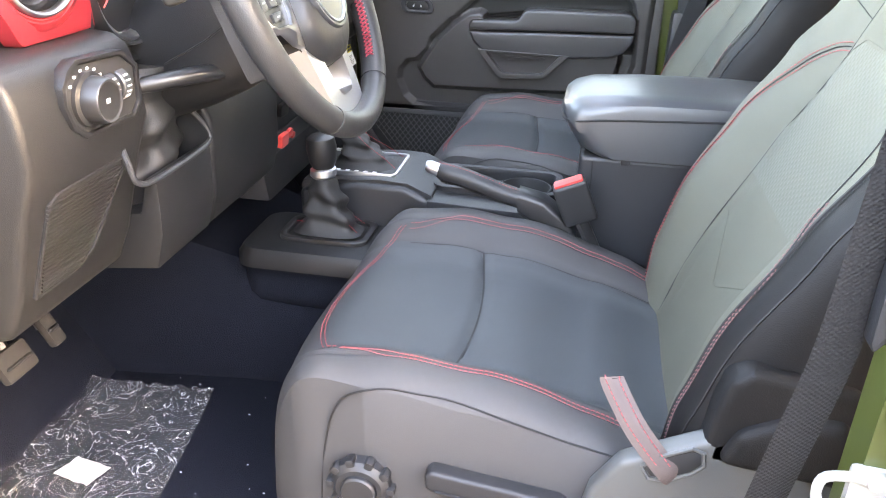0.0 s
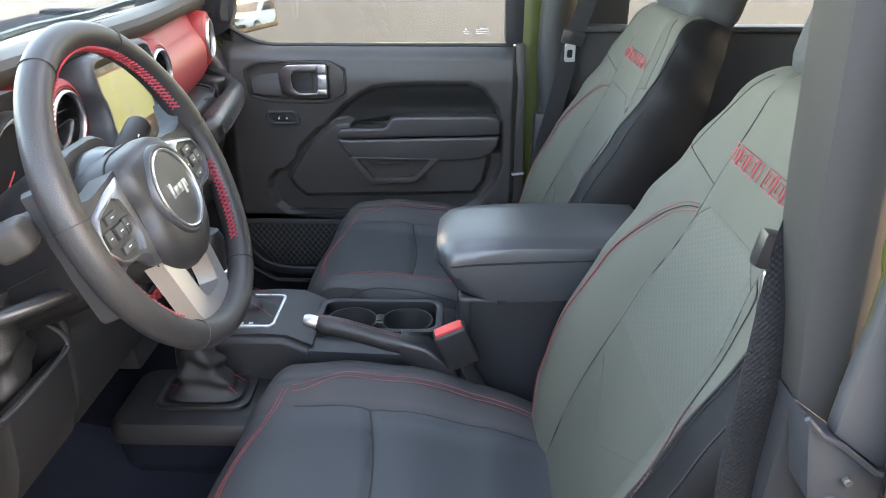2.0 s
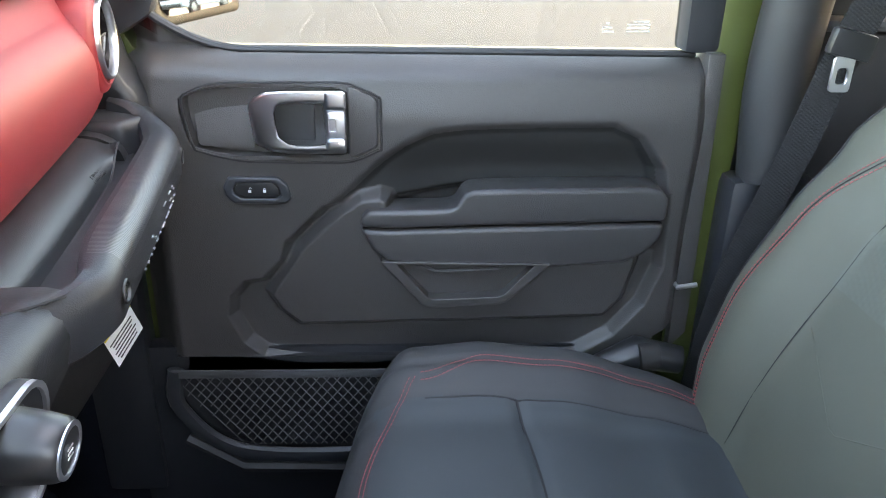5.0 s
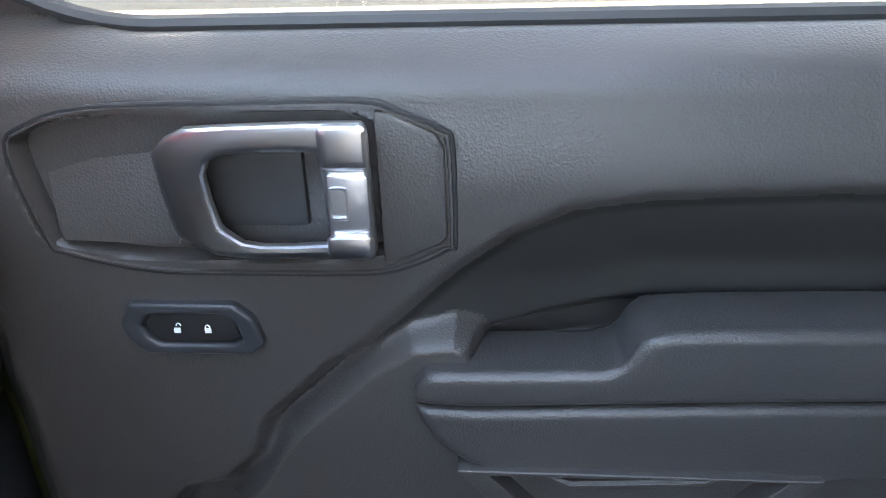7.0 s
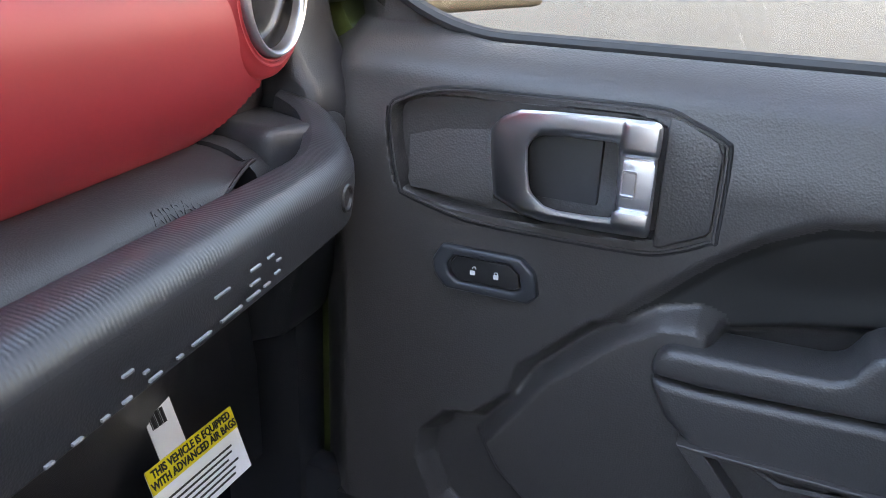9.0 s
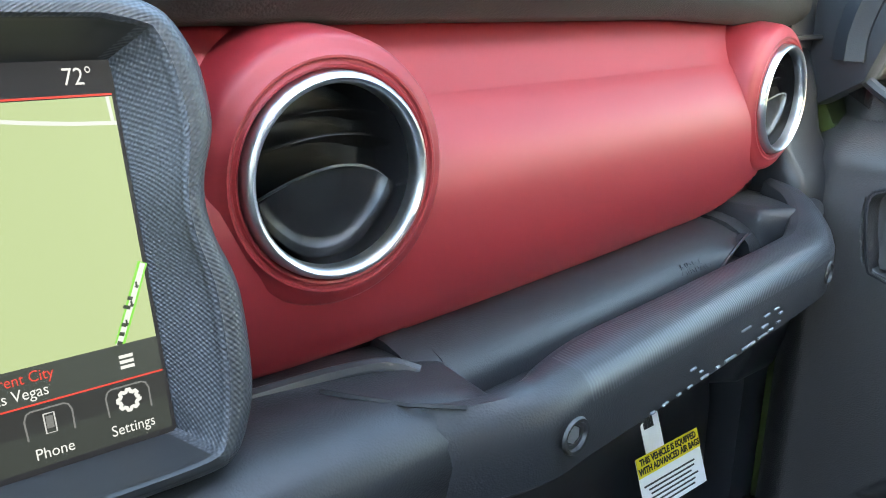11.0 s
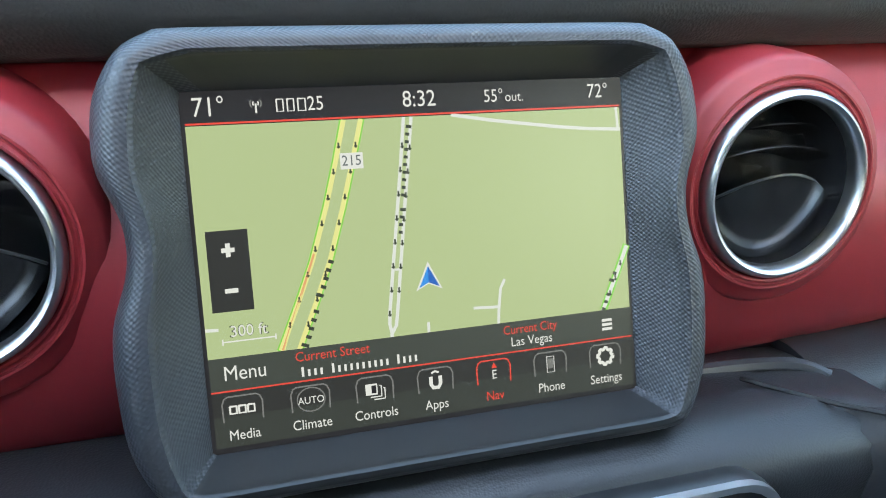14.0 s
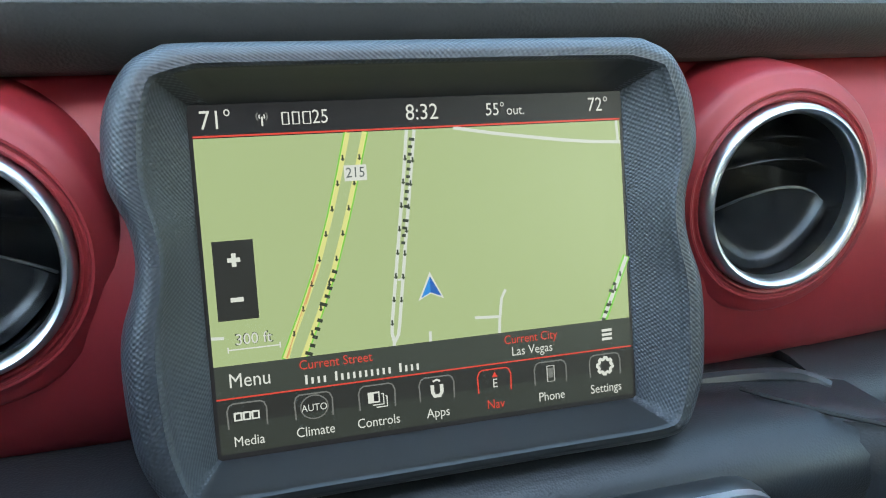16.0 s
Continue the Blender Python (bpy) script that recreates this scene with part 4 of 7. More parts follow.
def outer_red(u, v):
    """The red end panel before the driver: its lower edge is folded back."""
    z0 = 1.3215 + 0.042 * smooth(0.620, 0.664, -u)
    z = z0 + (1.452 - z0) * max(0.0, v)
    return (dash_x(u) + lerp(prof, z) - (0.018 if v < 0 else 0.002 if v == 0 else 0.0), u, z - (0.001 if v < 0 else 0))


bm = sheet(outer_red, span(-0.664, -0.512, 70), [-0.1, 0.0, 0.008] + span(0.03, 1.0, 50))
bmesh.ops.delete(bm, geom=[q for q in bm.faces if math.hypot(q.calc_center_median().y + 0.596, q.calc_center_median().z - 1.389) < 0.049], context="FACES")
part("red_panel", bm, RED, dash, "satin red trim panel")


VANE = material("glossy_black_vane", (0.008, 0.008, 0.009), 0.22, spec=0.7)


def vent(y, z, yaw, label):
    """Round air vent: red boss, chrome ring, dark barrel and vanes."""
    v = thing("air_vent", label, "air vent", "dashboard vents")
    m = Matrix.Translation((dash_x(y) - 0.008, y, z)) @ pose(0, 0, 0, 0, 90, 0) @ pose(0, 0, 0, yaw, 0, 0)
    part("boss", turned([(0.0640, -0.050), (0.0622, -0.030), (0.0605, -0.016), (0.0592, -0.0080), (0.0578, -0.0042), (0.0560, -0.0024), (0.0530, -0.0012), (0.0510, 0.0004), (0.0500, 0.0014), (0.0490, 0.0014), (0.0482, 0.0004), (0.0474, 0.0004), (0.0464, 0.0014), (0.0454, 0.0010), (0.0440, -0.002)], 64, m), RED, v, "red painted boss")
    part("ring", turned([(0.0442, -0.002), (0.0442, 0.0016), (0.0437, 0.0040), (0.0427, 0.0056), (0.0414, 0.0062), (0.0401, 0.0056), (0.0391, 0.0038), (0.0387, 0.0010), (0.0387, -0.003)], 64, m), RINGCHR, v, "satin chrome ring")
    part("barrel", turned([(0.0392, -0.0010), (0.0388, -0.004), (0.0380, -0.012), (0.0362, -0.026), (0.0, -0.027)], 48, m), VANE, v)
    for dz, bow, tilt, depth in ((0.0225, 0.005, 14, 0.016), (0.0090, 0.008, 16, 0.018)):
        half = math.sqrt(max(0.0, 0.0366 ** 2 - dz ** 2))
        rows = []
        for fwd, th, dr in ((-0.0006, -0.0009, 0), (0.0004, -0.0005, 0), (0.0008, 0.0, 0), (0.0004, 0.0005, 0), (-0.0006, 0.0009, 0), (-depth, 0.0006, 1), (-depth, -0.0006, 1)):
            rows.append([Vector((-dz - bow * (1 - (u / half) ** 2) + th + dr * math.tan(radians(tilt)) * depth, u * (1 - 0.15 * dr), -0.004 - 0.009 * (u / half) ** 2 + fwd)) for u in span(-half, half, 21)])
        b2 = loft([list(r) for r in zip(*rows)])
        bmesh.ops.transform(b2, matrix=m, verts=b2.verts)
        part("vane", b2, VANE, v)

    def lip(y):
        """Top edge of the domed flap, bowed up in the middle."""
        return 0.012 - 0.017 * (1 - (y / 0.0371) ** 2)

    shell = turned([(0.0, 0.0010), (0.012, 0.0004), (0.022, -0.0014), (0.030, -0.0042), (0.0350, -0.0070), (0.0376, -0.0095), (0.0381, -0.012), (0.0370, -0.024), (0, -0.025)], 48)
    bmesh.ops.bisect_plane(shell, geom=shell.verts[:] + shell.edges[:] + shell.faces[:], plane_co=(0.012, 0, 0), plane_no=(-1, 0, 0), clear_outer=True)
    for q in shell.verts:
        q.co.x += (lip(q.co.y) - 0.012) * max(0.0, 1 - (q.co.x - 0.012) / 0.024)
    bmesh.ops.transform(shell, matrix=m, verts=shell.verts)
    flap = part("lower_flap", shell, VANE, v, "glossy black lower flap")
    # paler tube along the lip paints in the light its edge catches
    edge = [m @ Vector((lip(u), u, 0.0015 - 0.014 * (abs(u) / 0.0345) ** 2.2)) for u in span(-0.0345, 0.0345, 31)]
    part("flap_edge", tube(edge, 0.0007, 5), GREYPL, flap)
    return v


vent(*VENTS[0], 0, "round dash vent with satin chrome ring in a red boss")
vent(*VENTS[1], 0, "round dash vent with satin chrome ring in a red boss")
vent(*VENTS[2], -8, "round outer dash vent with satin chrome ring in a red boss")
vent(*VENTS[3], 9, "round outer dash vent with satin chrome ring in a red boss")

# padded top
tp = [(-0.918, 1.444), (-0.888, 1.441), (-0.877, 1.445), (-0.867, 1.457), (-0.866, 1.467), (-0.873, 1.4765), (-0.892, 1.4805), (-0.912, 1.4795), (-0.928, 1.473), (-0.960, 1.464), (-1.02, 1.449), (-1.06, 1.441), (-1.06, 1.430)]
bm = loft([[(x + 0.845 + dash_x(y), y, z - 0.010 * smooth(0.45, 0.72, abs(y))) for x, z in tp] for y in span(-0.705, 0.705, 41)])
part("top_pad", bm, DASHTOP, dash, "padded black dash top")
# slot as a thin dark block, shade by colour alone
part("sensor_slot", box((-0.902, 0.045, 1.4800), (0.012, 0.045, 0.003), 0.001), HOLE, dash)
part("defroster_vent", box((-1.000, 0.36, 1.4525), (0.045, 0.40, 0.016), 0.006, 2, (0, -13, 0)), GREYPL, dash, "grey defroster vent before the windscreen")
# inner body closing the dash
part("dash_core", loft([[(x + 0.845 + dash_x(y), y, z) for x, z in ((-0.93, 1.452), (-0.885, 1.40), (-0.880, 1.30), (-0.895, 1.27), (-0.93, 1.10), (-1.0, 1.0), (-1.24, 1.0), (-1.24, 1.395))] for y in span(-0.70, 0.70, 31)]), PLASTIC, dash)

ecap = [(-1.05, 1.425), (-0.948, 1.425), (-0.936, 1.41), (-0.926, 1.38), (-0.918, 1.345), (-0.905, 1.322), (-0.892, 1.306), (-0.890, 1.285), (-0.905, 1.20), (-0.93, 1.10), (-1.05, 1.05)]
part("end_cap", prism(ecap, "y", 0.652, 0.728, 0.012, 3), PLASTIC, dash, "grained black dash end")
part("end_cap", prism(ecap, "y", -0.715, -0.665, 0.012, 3), PLASTIC, dash, "grained black dash end")
part("end_gap", box((-0.955, 0.70, 1.4245), (0.05, 0.062, 0.004), 0.001), SEAM, dash)

# glove box front that slopes away under the grab bar
gb = [(-0.812, 1.255), (-0.815, 1.245), (-0.880, 1.175), (-0.925, 1.08), (-0.945, 0.99), (-1.02, 0.97), (-1.02, 1.25)]
part("glove_box", bevelled(loft([[(x - 0.085 * smooth(0.42, 0.655, y) * smooth(1.02, 1.2, z), y, z) for x, z in gb] for y in span(0.185, 0.640, 16)]), 0.006), PLASTIC, dash, "black glove box front")
def cover_row(y):
    """Section of the air bag cover; its lower seam sweeps up at the outer end."""
    lift = 0.030 * smooth(0.50, 0.572, y)
    return [(dash_x(y) + x, y, z) for x, z in ((-0.048, 1.281), (-0.034, 1.2805), (-0.023, 1.2785), (-0.012, 1.2745), (-0.004, 1.268 + 0.2 * lift), (0.000, 1.261 + 0.5 * lift), (0.0015, 1.2545 + 0.8 * lift), (-0.004, 1.252 + 0.8 * lift), (-0.048, 1.252))]


part("airbag_panel", loft([cover_row(y) for y in span(0.236, 0.572, 40)]), PLASTIC, dash, "grained black air bag cover")
part("cover_seam", tube([Vector(cover_row(y)[6]) + Vector((0.001, 0, -0.0015)) for y in span(0.236, 0.572, 40)], 0.0011, 5), GREYPL, dash)
part("cover_well", loft([[(dash_x(y) + x, y, z) for x, z in ((-0.004, 1.256), (-0.002, 1.246), (0.04, 1.240), (0.04, 1.232), (-0.03, 1.232))] for y in span(0.236, 0.60, 12)]), PLASTIC, dash)
for y0, y1 in ((0.214, 0.2335), (0.574, 0.596)):
    rows = [[(dash_x(y) + x, y, z) for x, z in ((-0.048, 1.283), (-0.034, 1.283), (-0.020, 1.2805), (-0.008, 1.275), (0.001, 1.267), (0.005, 1.256), (0.006, 1.240), (-0.048, 1.240))] for y in span(y0, y1, 4)]
    part("cover_end", bevelled(loft(rows), 0.003, 2), PLASTIC, dash, "grained knuckle at the cover's end")
EMB = Matrix.Translation((dash_x(0.492) - 0.0035, 0.492, 1.2665)) @ Matrix.Rotation(radians(-39), 4, "Y") @ Matrix.Rotation(radians(6), 4, "Z") @ pose(0, 0, 0, 90, 0, 90)
letters("embossed_word", "AIRBAG", 0.0125, EMB, PLASTIC, dash, depth=0.0006)

# grab bar: an inner plate flush with the shelf, a long bar and a leg back to the dash end
KNURLBAR = material("ribbed_black_plastic", (0.022, 0.023, 0.027), 0.34, scale=900, bump=0.10, spots=0.3)
waves(KNURLBAR, [(0, 1, 0)], 0.0024, 0.00005)
grab = thing("grab_bar", "black passenger grab bar with end bolts and moulded marks", "grab bar")
gp = spline([(-0.862, 0.108, 1.2790), (-0.838, 0.143, 1.2800), (-0.812, 0.176, 1.2812), (-0.793, 0.205, 1.2828), (-0.784, 0.235, 1.285), (-0.787, 0.27, 1.286), (-0.798, 0.36, 1.285), (-0.813, 0.47, 1.283), (-0.826, 0.555, 1.281), (-0.833, 0.588, 1.2805), (-0.845, 0.614, 1.282), (-0.864, 0.637, 1.288), (-0.887, 0.655, 1.297), (-0.915, 0.668, 1.303)], 6)
loops = []
for i, p in enumerate(gp):
    a, b = gp[max(0, i - 1)], gp[min(len(gp) - 1, i + 1)]
    d = (b - a)
    d.z = 0
    d.normalize()
    out = Vector((d.y, -d.x, 0))
    k = 1 - 0.30 * smooth(0.60, 0.66, p.y)
    sec = [(-0.036 * k, -0.008), (-0.033 * k, 0.000), (-0.026 * k, 0.0035), (-0.012, 0.0035), (-0.004, 0.0015), (0.001, -0.003), (0.0035, -0.010), (0.004, -0.020), (0.002, -0.040 * k), (-0.004, -0.046 * k), (-0.024 * k, -0.046 * k), (-0.034 * k, -0.036 * k)]
    q = 0.35 + 0.65 * smooth(0.165, 0.31, p.y)
    loops.append([p + out * (u * q if u < -0.01 else u) + Vector((0, 0, v)) for u, v in sec])
bar = part("bar", loft(loops), [PLASTIC, KNURLBAR], grab)
for pl in bar.data.polygons:
    if pl.index % 12 in (2, 3, 4, 5) and pl.center.y > 0.262:
        pl.material_index = 1
part("mount_line", tube([(-0.848, 0.1565, 1.2880), (-0.838, 0.1615, 1.2885), (-0.813, 0.181, 1.2880), (-0.799, 0.199, 1.2868)], 0.0012, 5), SEAM, grab)
for x, y, z, yaw in ((-0.7795, 0.246, 1.2655, 4), (-0.8265, 0.577, 1.260, 10)):
    bmx = Matrix.Translation((x, y, z)) @ pose(0, 0, 0, 0, 90, 0) @ pose(0, 0, 0, -yaw, 0, 0) @ Matrix.Translation((0, 0, 0.0008))
    bolt = part("bolt", turned([(0.0045, -0.0035), (0.0050, -0.0005), (0.0066, -0.0005), (0.0072, 0.0012), (0.0086, 0.0014), (0.0094, 0.0)], 24, bmx), SMOOTH, grab, "dark hex bolt in a round recess")
    part("socket", turned([(0, -0.0012), (0.0042, -0.0008), (0.0050, -0.0024)], 6, bmx), SILVER, bolt)
GREYMARK = material("pale_moulded_line", (0.20, 0.21, 0.23), 0.45)


def bar_face(y):
    """Depth of the bar's front face."""
    return -0.784 - 0.0010 - (y - 0.25) * 0.117 - 0.02 * max(0.0, y - 0.52)


for y, w, dz in ((0.318, 0.004, 0.0), (0.331, 0.005, 0.0), (0.345, 0.004, 0.0), (0.357, 0.005, 0.0), (0.374, 0.008, 0.0), (0.390, 0.004, 0.0), (0.406, 0.014, 0.0), (0.430, 0.018, 0.0), (0.450, 0.012, 0.0), (0.463, 0.006, 0.0), (0.359, 0.006, 0.010), (0.369, 0.003, 0.005), (0.424, 0.012, 0.013), (0.452, 0.009, 0.006), (0.453, 0.009, 0.013), (0.474, 0.005, 0.002), (0.476, 0.004, 0.008), (0.468, 0.006, 0.013)):
    part("moulded_mark", box((bar_face(y) + 0.004, y, 1.2475 + dz + 0.02 * (y - 0.31)), (0.0012, w, 0.0011), 0, 1, (0, 0, 6.7)), GREYMARK, grab)
part("outer_mount", prism([(-0.892, 0.592), (-0.866, 0.634), (-0.880, 0.674), (-0.97, 0.70), (-0.97, 0.592)], "z", 1.215, 1.292, 0.010, 3), PLASTIC, grab)

# hanging label
tag = thing("airbag_label", "yellow and white air bag label on the glove box", "label")
TM = Matrix.Translation((-0.896, 0.505, 1.088)) @ pose(0, 0, 0, 0, -20, 0) @ Matrix.Diagonal((1, 0.84, 1, 1))


def tagbox(cy, cz, w, h, d=0.0005):
    b2 = box((d, cy, cz), (0.0006, w, h))
    bmesh.ops.transform(b2, matrix=TM, verts=b2.verts)
    return b2


part("card", tagbox(0, -0.006, 0.098, 0.046), LABELW, tag)
part("yellow_band", tagbox(0, 0.010, 0.098, 0.016, 0.0012), YELLOW, tag, "yellow warning band")
part("stub", tagbox(-0.018, 0.034, 0.028, 0.032), LABELW, tag, "white bar code stub")
bm = bmesh.new()
for i in range(9):
    merge(bm, tagbox(-0.028 + 0.0017 * i, 0.042, 0.0006 + 0.0005 * (i % 3), 0.010, 0.0010))
for i in range(6):
    merge(bm, tagbox(-0.004 + 0.002 * (i % 2), -0.006 - 0.0037 * i, 0.080 - 0.008 * (i % 3), 0.0013, 0.0010))
part("small_print", bm, LABELK, tag, "small black print lines", kind="stuff")
LM = TM @ pose(0.0018, 0, 0, 90, 0, 90)
letters("print", "THIS VEHICLE IS EQUIPPED", 0.0075, LM @ pose(0, 0.0136, 0), LABELK, tag, bold=0.0002)
letters("print", "WITH ADVANCED AIR BAGS", 0.0075, LM @ pose(0, 0.0066, 0), LABELK, tag, bold=0.0002)

# ---- centre display ----
SC, ST = Vector((-0.8390, 0, 1.3690)), radians(12.5)
SM = Matrix.Translation(SC) @ Matrix.Rotation(-ST, 4, "Y") @ pose(0, 0, 0, 90, 0, 90)
# local: x to the reader's right, y up, z out of the screen
display = thing("display", "lit navigation touch screen in a knurled black surround", "screen")


def scr(pts, z):
    return [SM @ Vector((x, y, z)) for x, y in pts]


KNURL = material("knurled_black_plastic", (0.030, 0.031, 0.036), 0.45, scale=900, bump=0.02, spots=0.15)
waves(KNURL, [(1, 1, 0), (1, -1, 0)], 0.0022, 0.000042, space="UV")
half = [(0.0, 0.0862), (0.050, 0.0862), (0.088, 0.0860), (0.096, 0.0845), (0.106, 0.0785), (0.1145, 0.064), (0.1168, 0.047), (0.1155, 0.036), (0.1105, 0.0235), (0.1088, 0.012), (0.1105, 0.000), (0.1158, -0.016), (0.1168, -0.035), (0.1150, -0.057), (0.1100, -0.071), (0.104, -0.079), (0.094, -0.083), (0.050, -0.083), (0.0, -0.083)]
outer = half + [(-x, y) for x, y in half[::-1][1:-1]]
outer = [(v.x, v.y) for v in spline([(x, y, 0) for x, y in outer], 4, closed=True)]


def ringpoint(p, k):
    """The frame's outline drawn in towards the screen's own rectangle."""
    w, h = 0.0870, 0.0654
    x, y = p
    s = 1 / max(abs(x) / w, abs(y + 0.002) / h)
    q = (x * s, (y + 0.002) * s - 0.001)
    return (x + (q[0] - x) * k, y + (q[1] - y) * k)


levels = [(0.0, -0.030, 1.02), (0.0, -0.002, 1.0), (0.03, 0.004, 1.0), (0.09, 0.009, 1.0), (0.18, 0.0125, 1.0), (0.30, 0.0145, 1.0), (0.44, 0.0148, 1.0), (0.50, 0.0135, 1.0), (0.54, 0.0115, 1.0), (0.95, -0.0020, 1.0), (1.02, -0.0040, 1.0)]
bz = bmesh.new()
uvl = bz.loops.layers.uv.new("UVMap")
rings = [scr([(ringpoint(p, k)[0] * q, ringpoint(p, k)[1] * q) for p in outer], z) for k, z, q in levels]
fine = []
for ra, rb in zip(rings, rings[1:]):
    fine += [[a.lerp(b, k / 3) for a, b in zip(ra, rb)] for k in range(3)]
rows = [[bz.verts.new(p) for p in ring] for ring in fine + rings[-1:]]
nn, vv = len(outer), 0.0
for lvl, (a, b) in enumerate(zip(rows, rows[1:])):
    dv = (a[0].co - b[0].co).length
    uu = 0.0
    for i in range(nn):
        du = (rings[4][(i + 1) % nn] - rings[4][i]).length
        f = bz.faces.new((a[i], a[(i + 1) % nn], b[(i + 1) % nn], b[i]))
        for lp, uv in zip(f.loops, ((uu, vv), (uu + du, vv), (uu + du, vv + dv), (uu, vv + dv))):
            lp[uvl].uv = uv
        c = (outer[i][0], outer[i][1])
        f.material_index = 1 if (c[1] < -0.080 or lvl >= 21 and c[1] > 0.0815) and abs(c[0]) < 0.102 else 0
        uu += du
    vv += dv
part("bezel", bz, [KNURL, SMOOTH], display, "knurled black display surround")
SCREENB = glow("screen_black", (0.020, 0.019, 0.023), 1.0)
part("screen_glass", loft([scr([(-0.0925, -0.0715), (0.0925, -0.0715), (0.0925, 0.0705), (-0.0925, 0.0705)], z) for z in (-0.012, -0.0034)]), SCREENB, display, "black screen border")

MAPG = glow("map_green", (0.465, 0.55, 0.295), 0.82)
WHITEG = glow("screen_white", (0.80, 0.80, 0.79), 0.78)
REDG = glow("screen_red", (0.84, 0.07, 0.05), 0.84)
ROADW = glow("map_road_white", (0.80, 0.82, 0.80), 0.75)
ROADG = glow("map_road_green", (0.28, 0.75, 0.10), 0.75)
ROADY = glow("map_road_yellow", (0.85, 0.82, 0.33), 0.78)
ROADO = glow("map_road_orange", (0.85, 0.42, 0.20), 0.75)
DARKG = glow("screen_dark", (0.030, 0.030, 0.030), 1.0)
DARKG2 = glow("screen_dock", (0.040, 0.044, 0.040), 1.0)
FOOTG = glow("screen_footer", (0.050, 0.056, 0.050), 1.0)
GREYG = glow("screen_grey", (0.16, 0.16, 0.16), 1.0)
GREYK = glow("shield_print", (0.10, 0.11, 0.12), 1.0)
LIGHTG = glow("screen_light_grey", (0.45, 0.45, 0.45), 1.0)
BLUEG = glow("map_blue", (0.03, 0.14, 0.55), 0.8)


def U(px, py):
    """Place on the screen, from a 1024 by 768 drawing."""
    return ((px - 512) / 1024 * 0.1712, (384 - py) / 768 * 0.1284)


def flat(name, pts, mat, lvl, parent=None):
    bm = bmesh.new()
    bm.faces.new([bm.verts.new(p) for p in scr([U(*p) for p in pts], -0.0030 + 0.00006 * lvl)])
    ob = part(name, bm, mat, parent or display, flat=True)
    return ob


def rect(name, x0, y0, x1, y1, mat, lvl, parent=None):
    return flat(name, [(x0, y1), (x1, y1), (x1, y0), (x0, y0)], mat, lvl, parent)


def strip(name, pts, w, mat, lvl):
    bm = bmesh.new()
    vs = []
    for i, p in enumerate(pts):
        a, b = Vector((*pts[max(0, i - 1)], 0)), Vector((*pts[min(len(pts) - 1, i + 1)], 0))
        d = (b - a).normalized()
        nrm = Vector((-d.y, d.x, 0)) * w / 2
        vs.append([bm.verts.new(q) for q in scr([U(p[0] + nrm.x, p[1] + nrm.y), U(p[0] - nrm.x, p[1] - nrm.y)], -0.0030 + 0.00006 * lvl)])
    for (a, b), (c, d) in zip(vs, vs[1:]):
        bm.faces.new((a, b, d, c))
    return part(name, bm, mat, display, flat=True)


def word(text, px, py, size, mat=None, align="CENTER", turn=0.0, lvl=9, width=1.0):
    x, y = U(px, py)
    return letters("screen_text", text, size / 768 * 0.1284, SM @ pose(x, y, -0.0030 + 0.00006 * lvl, 0, 0, turn), mat or WHITEG, display, align, depth=0.0, bold=0.0, width=width)


def letter_bars(counts, a, b, h, mat, lvl=7):
    """A line of lettering as plain upright bars, one a letter, words apart."""
    va, vb = Vector((*a, 0)), Vector((*b, 0))
    d = (vb - va).normalized()
    up = Vector((d.y, -d.x, 0))
    total = sum(counts) + 0.9 * (len(counts) - 1)
    k = 0.0
    for n, c in enumerate(counts):
        for q in range(c):
            m = va + (vb - va) * ((k + 0.5) / total)
            w = (vb - va).length / total * 0.20
            hh = h * (0.56 if q else 0.80)
            lo = m - up * h * 0.5
            flat("street_name", [tuple((lo - d * w)[:2]), tuple((lo + d * w)[:2]), tuple((lo + d * w + up * hh)[:2]), tuple((lo - d * w + up * hh)[:2])], mat, lvl)
            k += 1
        k += 0.9


rect("screen", -6, -8, 1030, 776, SCREENB, 0)
rect("map", 0, 70, 1024, 650, MAPG, 1)
rect("map_footer", 0, 570, 1024, 645, FOOTG, 5)
rect("dock", 0, 645, 1024, 700, DARKG, 5)
rect("dock", 0, 700, 1024, 768, DARKG2, 5)
rect("red_line", 0, 64, 1024, 68, REDG, 6)
rect("red_line", 0, 642, 1024, 645.5, REDG, 6)
# roads
west = [(336, 70), (310, 165), (282, 259), (242, 376), (205, 462), (156, 569)]
east = [(375, 70), (348, 166), (319, 263), (280, 381), (240, 475), (196, 572)]
for line, sg in ((west, -1), (east, 1)):
    strip("road", [(x + sg * 5, y) for x, y in line], 8, ROADG, 2)
    strip("road", line, 11, ROADY, 3)
strip("road", [(246, 362), (212, 446), (160, 569)], 5, ROADO, 4)
strip("road", [(236, 396), (203, 470), (172, 545), (163, 569)], 4, ROADY, 4)
strip("road", [(474, 70), (457, 190), (439, 307), (420, 430), (407, 516), (405, 540), (409, 562)], 8, ROADW, 2)
strip("road", [(492, 70), (474, 190), (456, 308), (438, 430), (425, 518), (420, 545), (409, 562)], 8, ROADW, 2)
strip("road", [(409, 556), (406, 600)], 8, ROADW, 2)
strip("road", [(427, 416), (444, 416)], 5, ROADW, 2)
strip("road", [(587, 70), (680, 86), (743, 95), (862, 111), (940, 119), (1024, 124)], 8, ROADW, 2)
strip("road", [(1014, 70), (1017, 124)], 7, ROADW, 2)
strip("road", [(681, 486), (673, 540), (668, 600)], 7, ROADW, 2)
strip("road", [(693, 465), (681, 486)], 7, ROADW, 2)
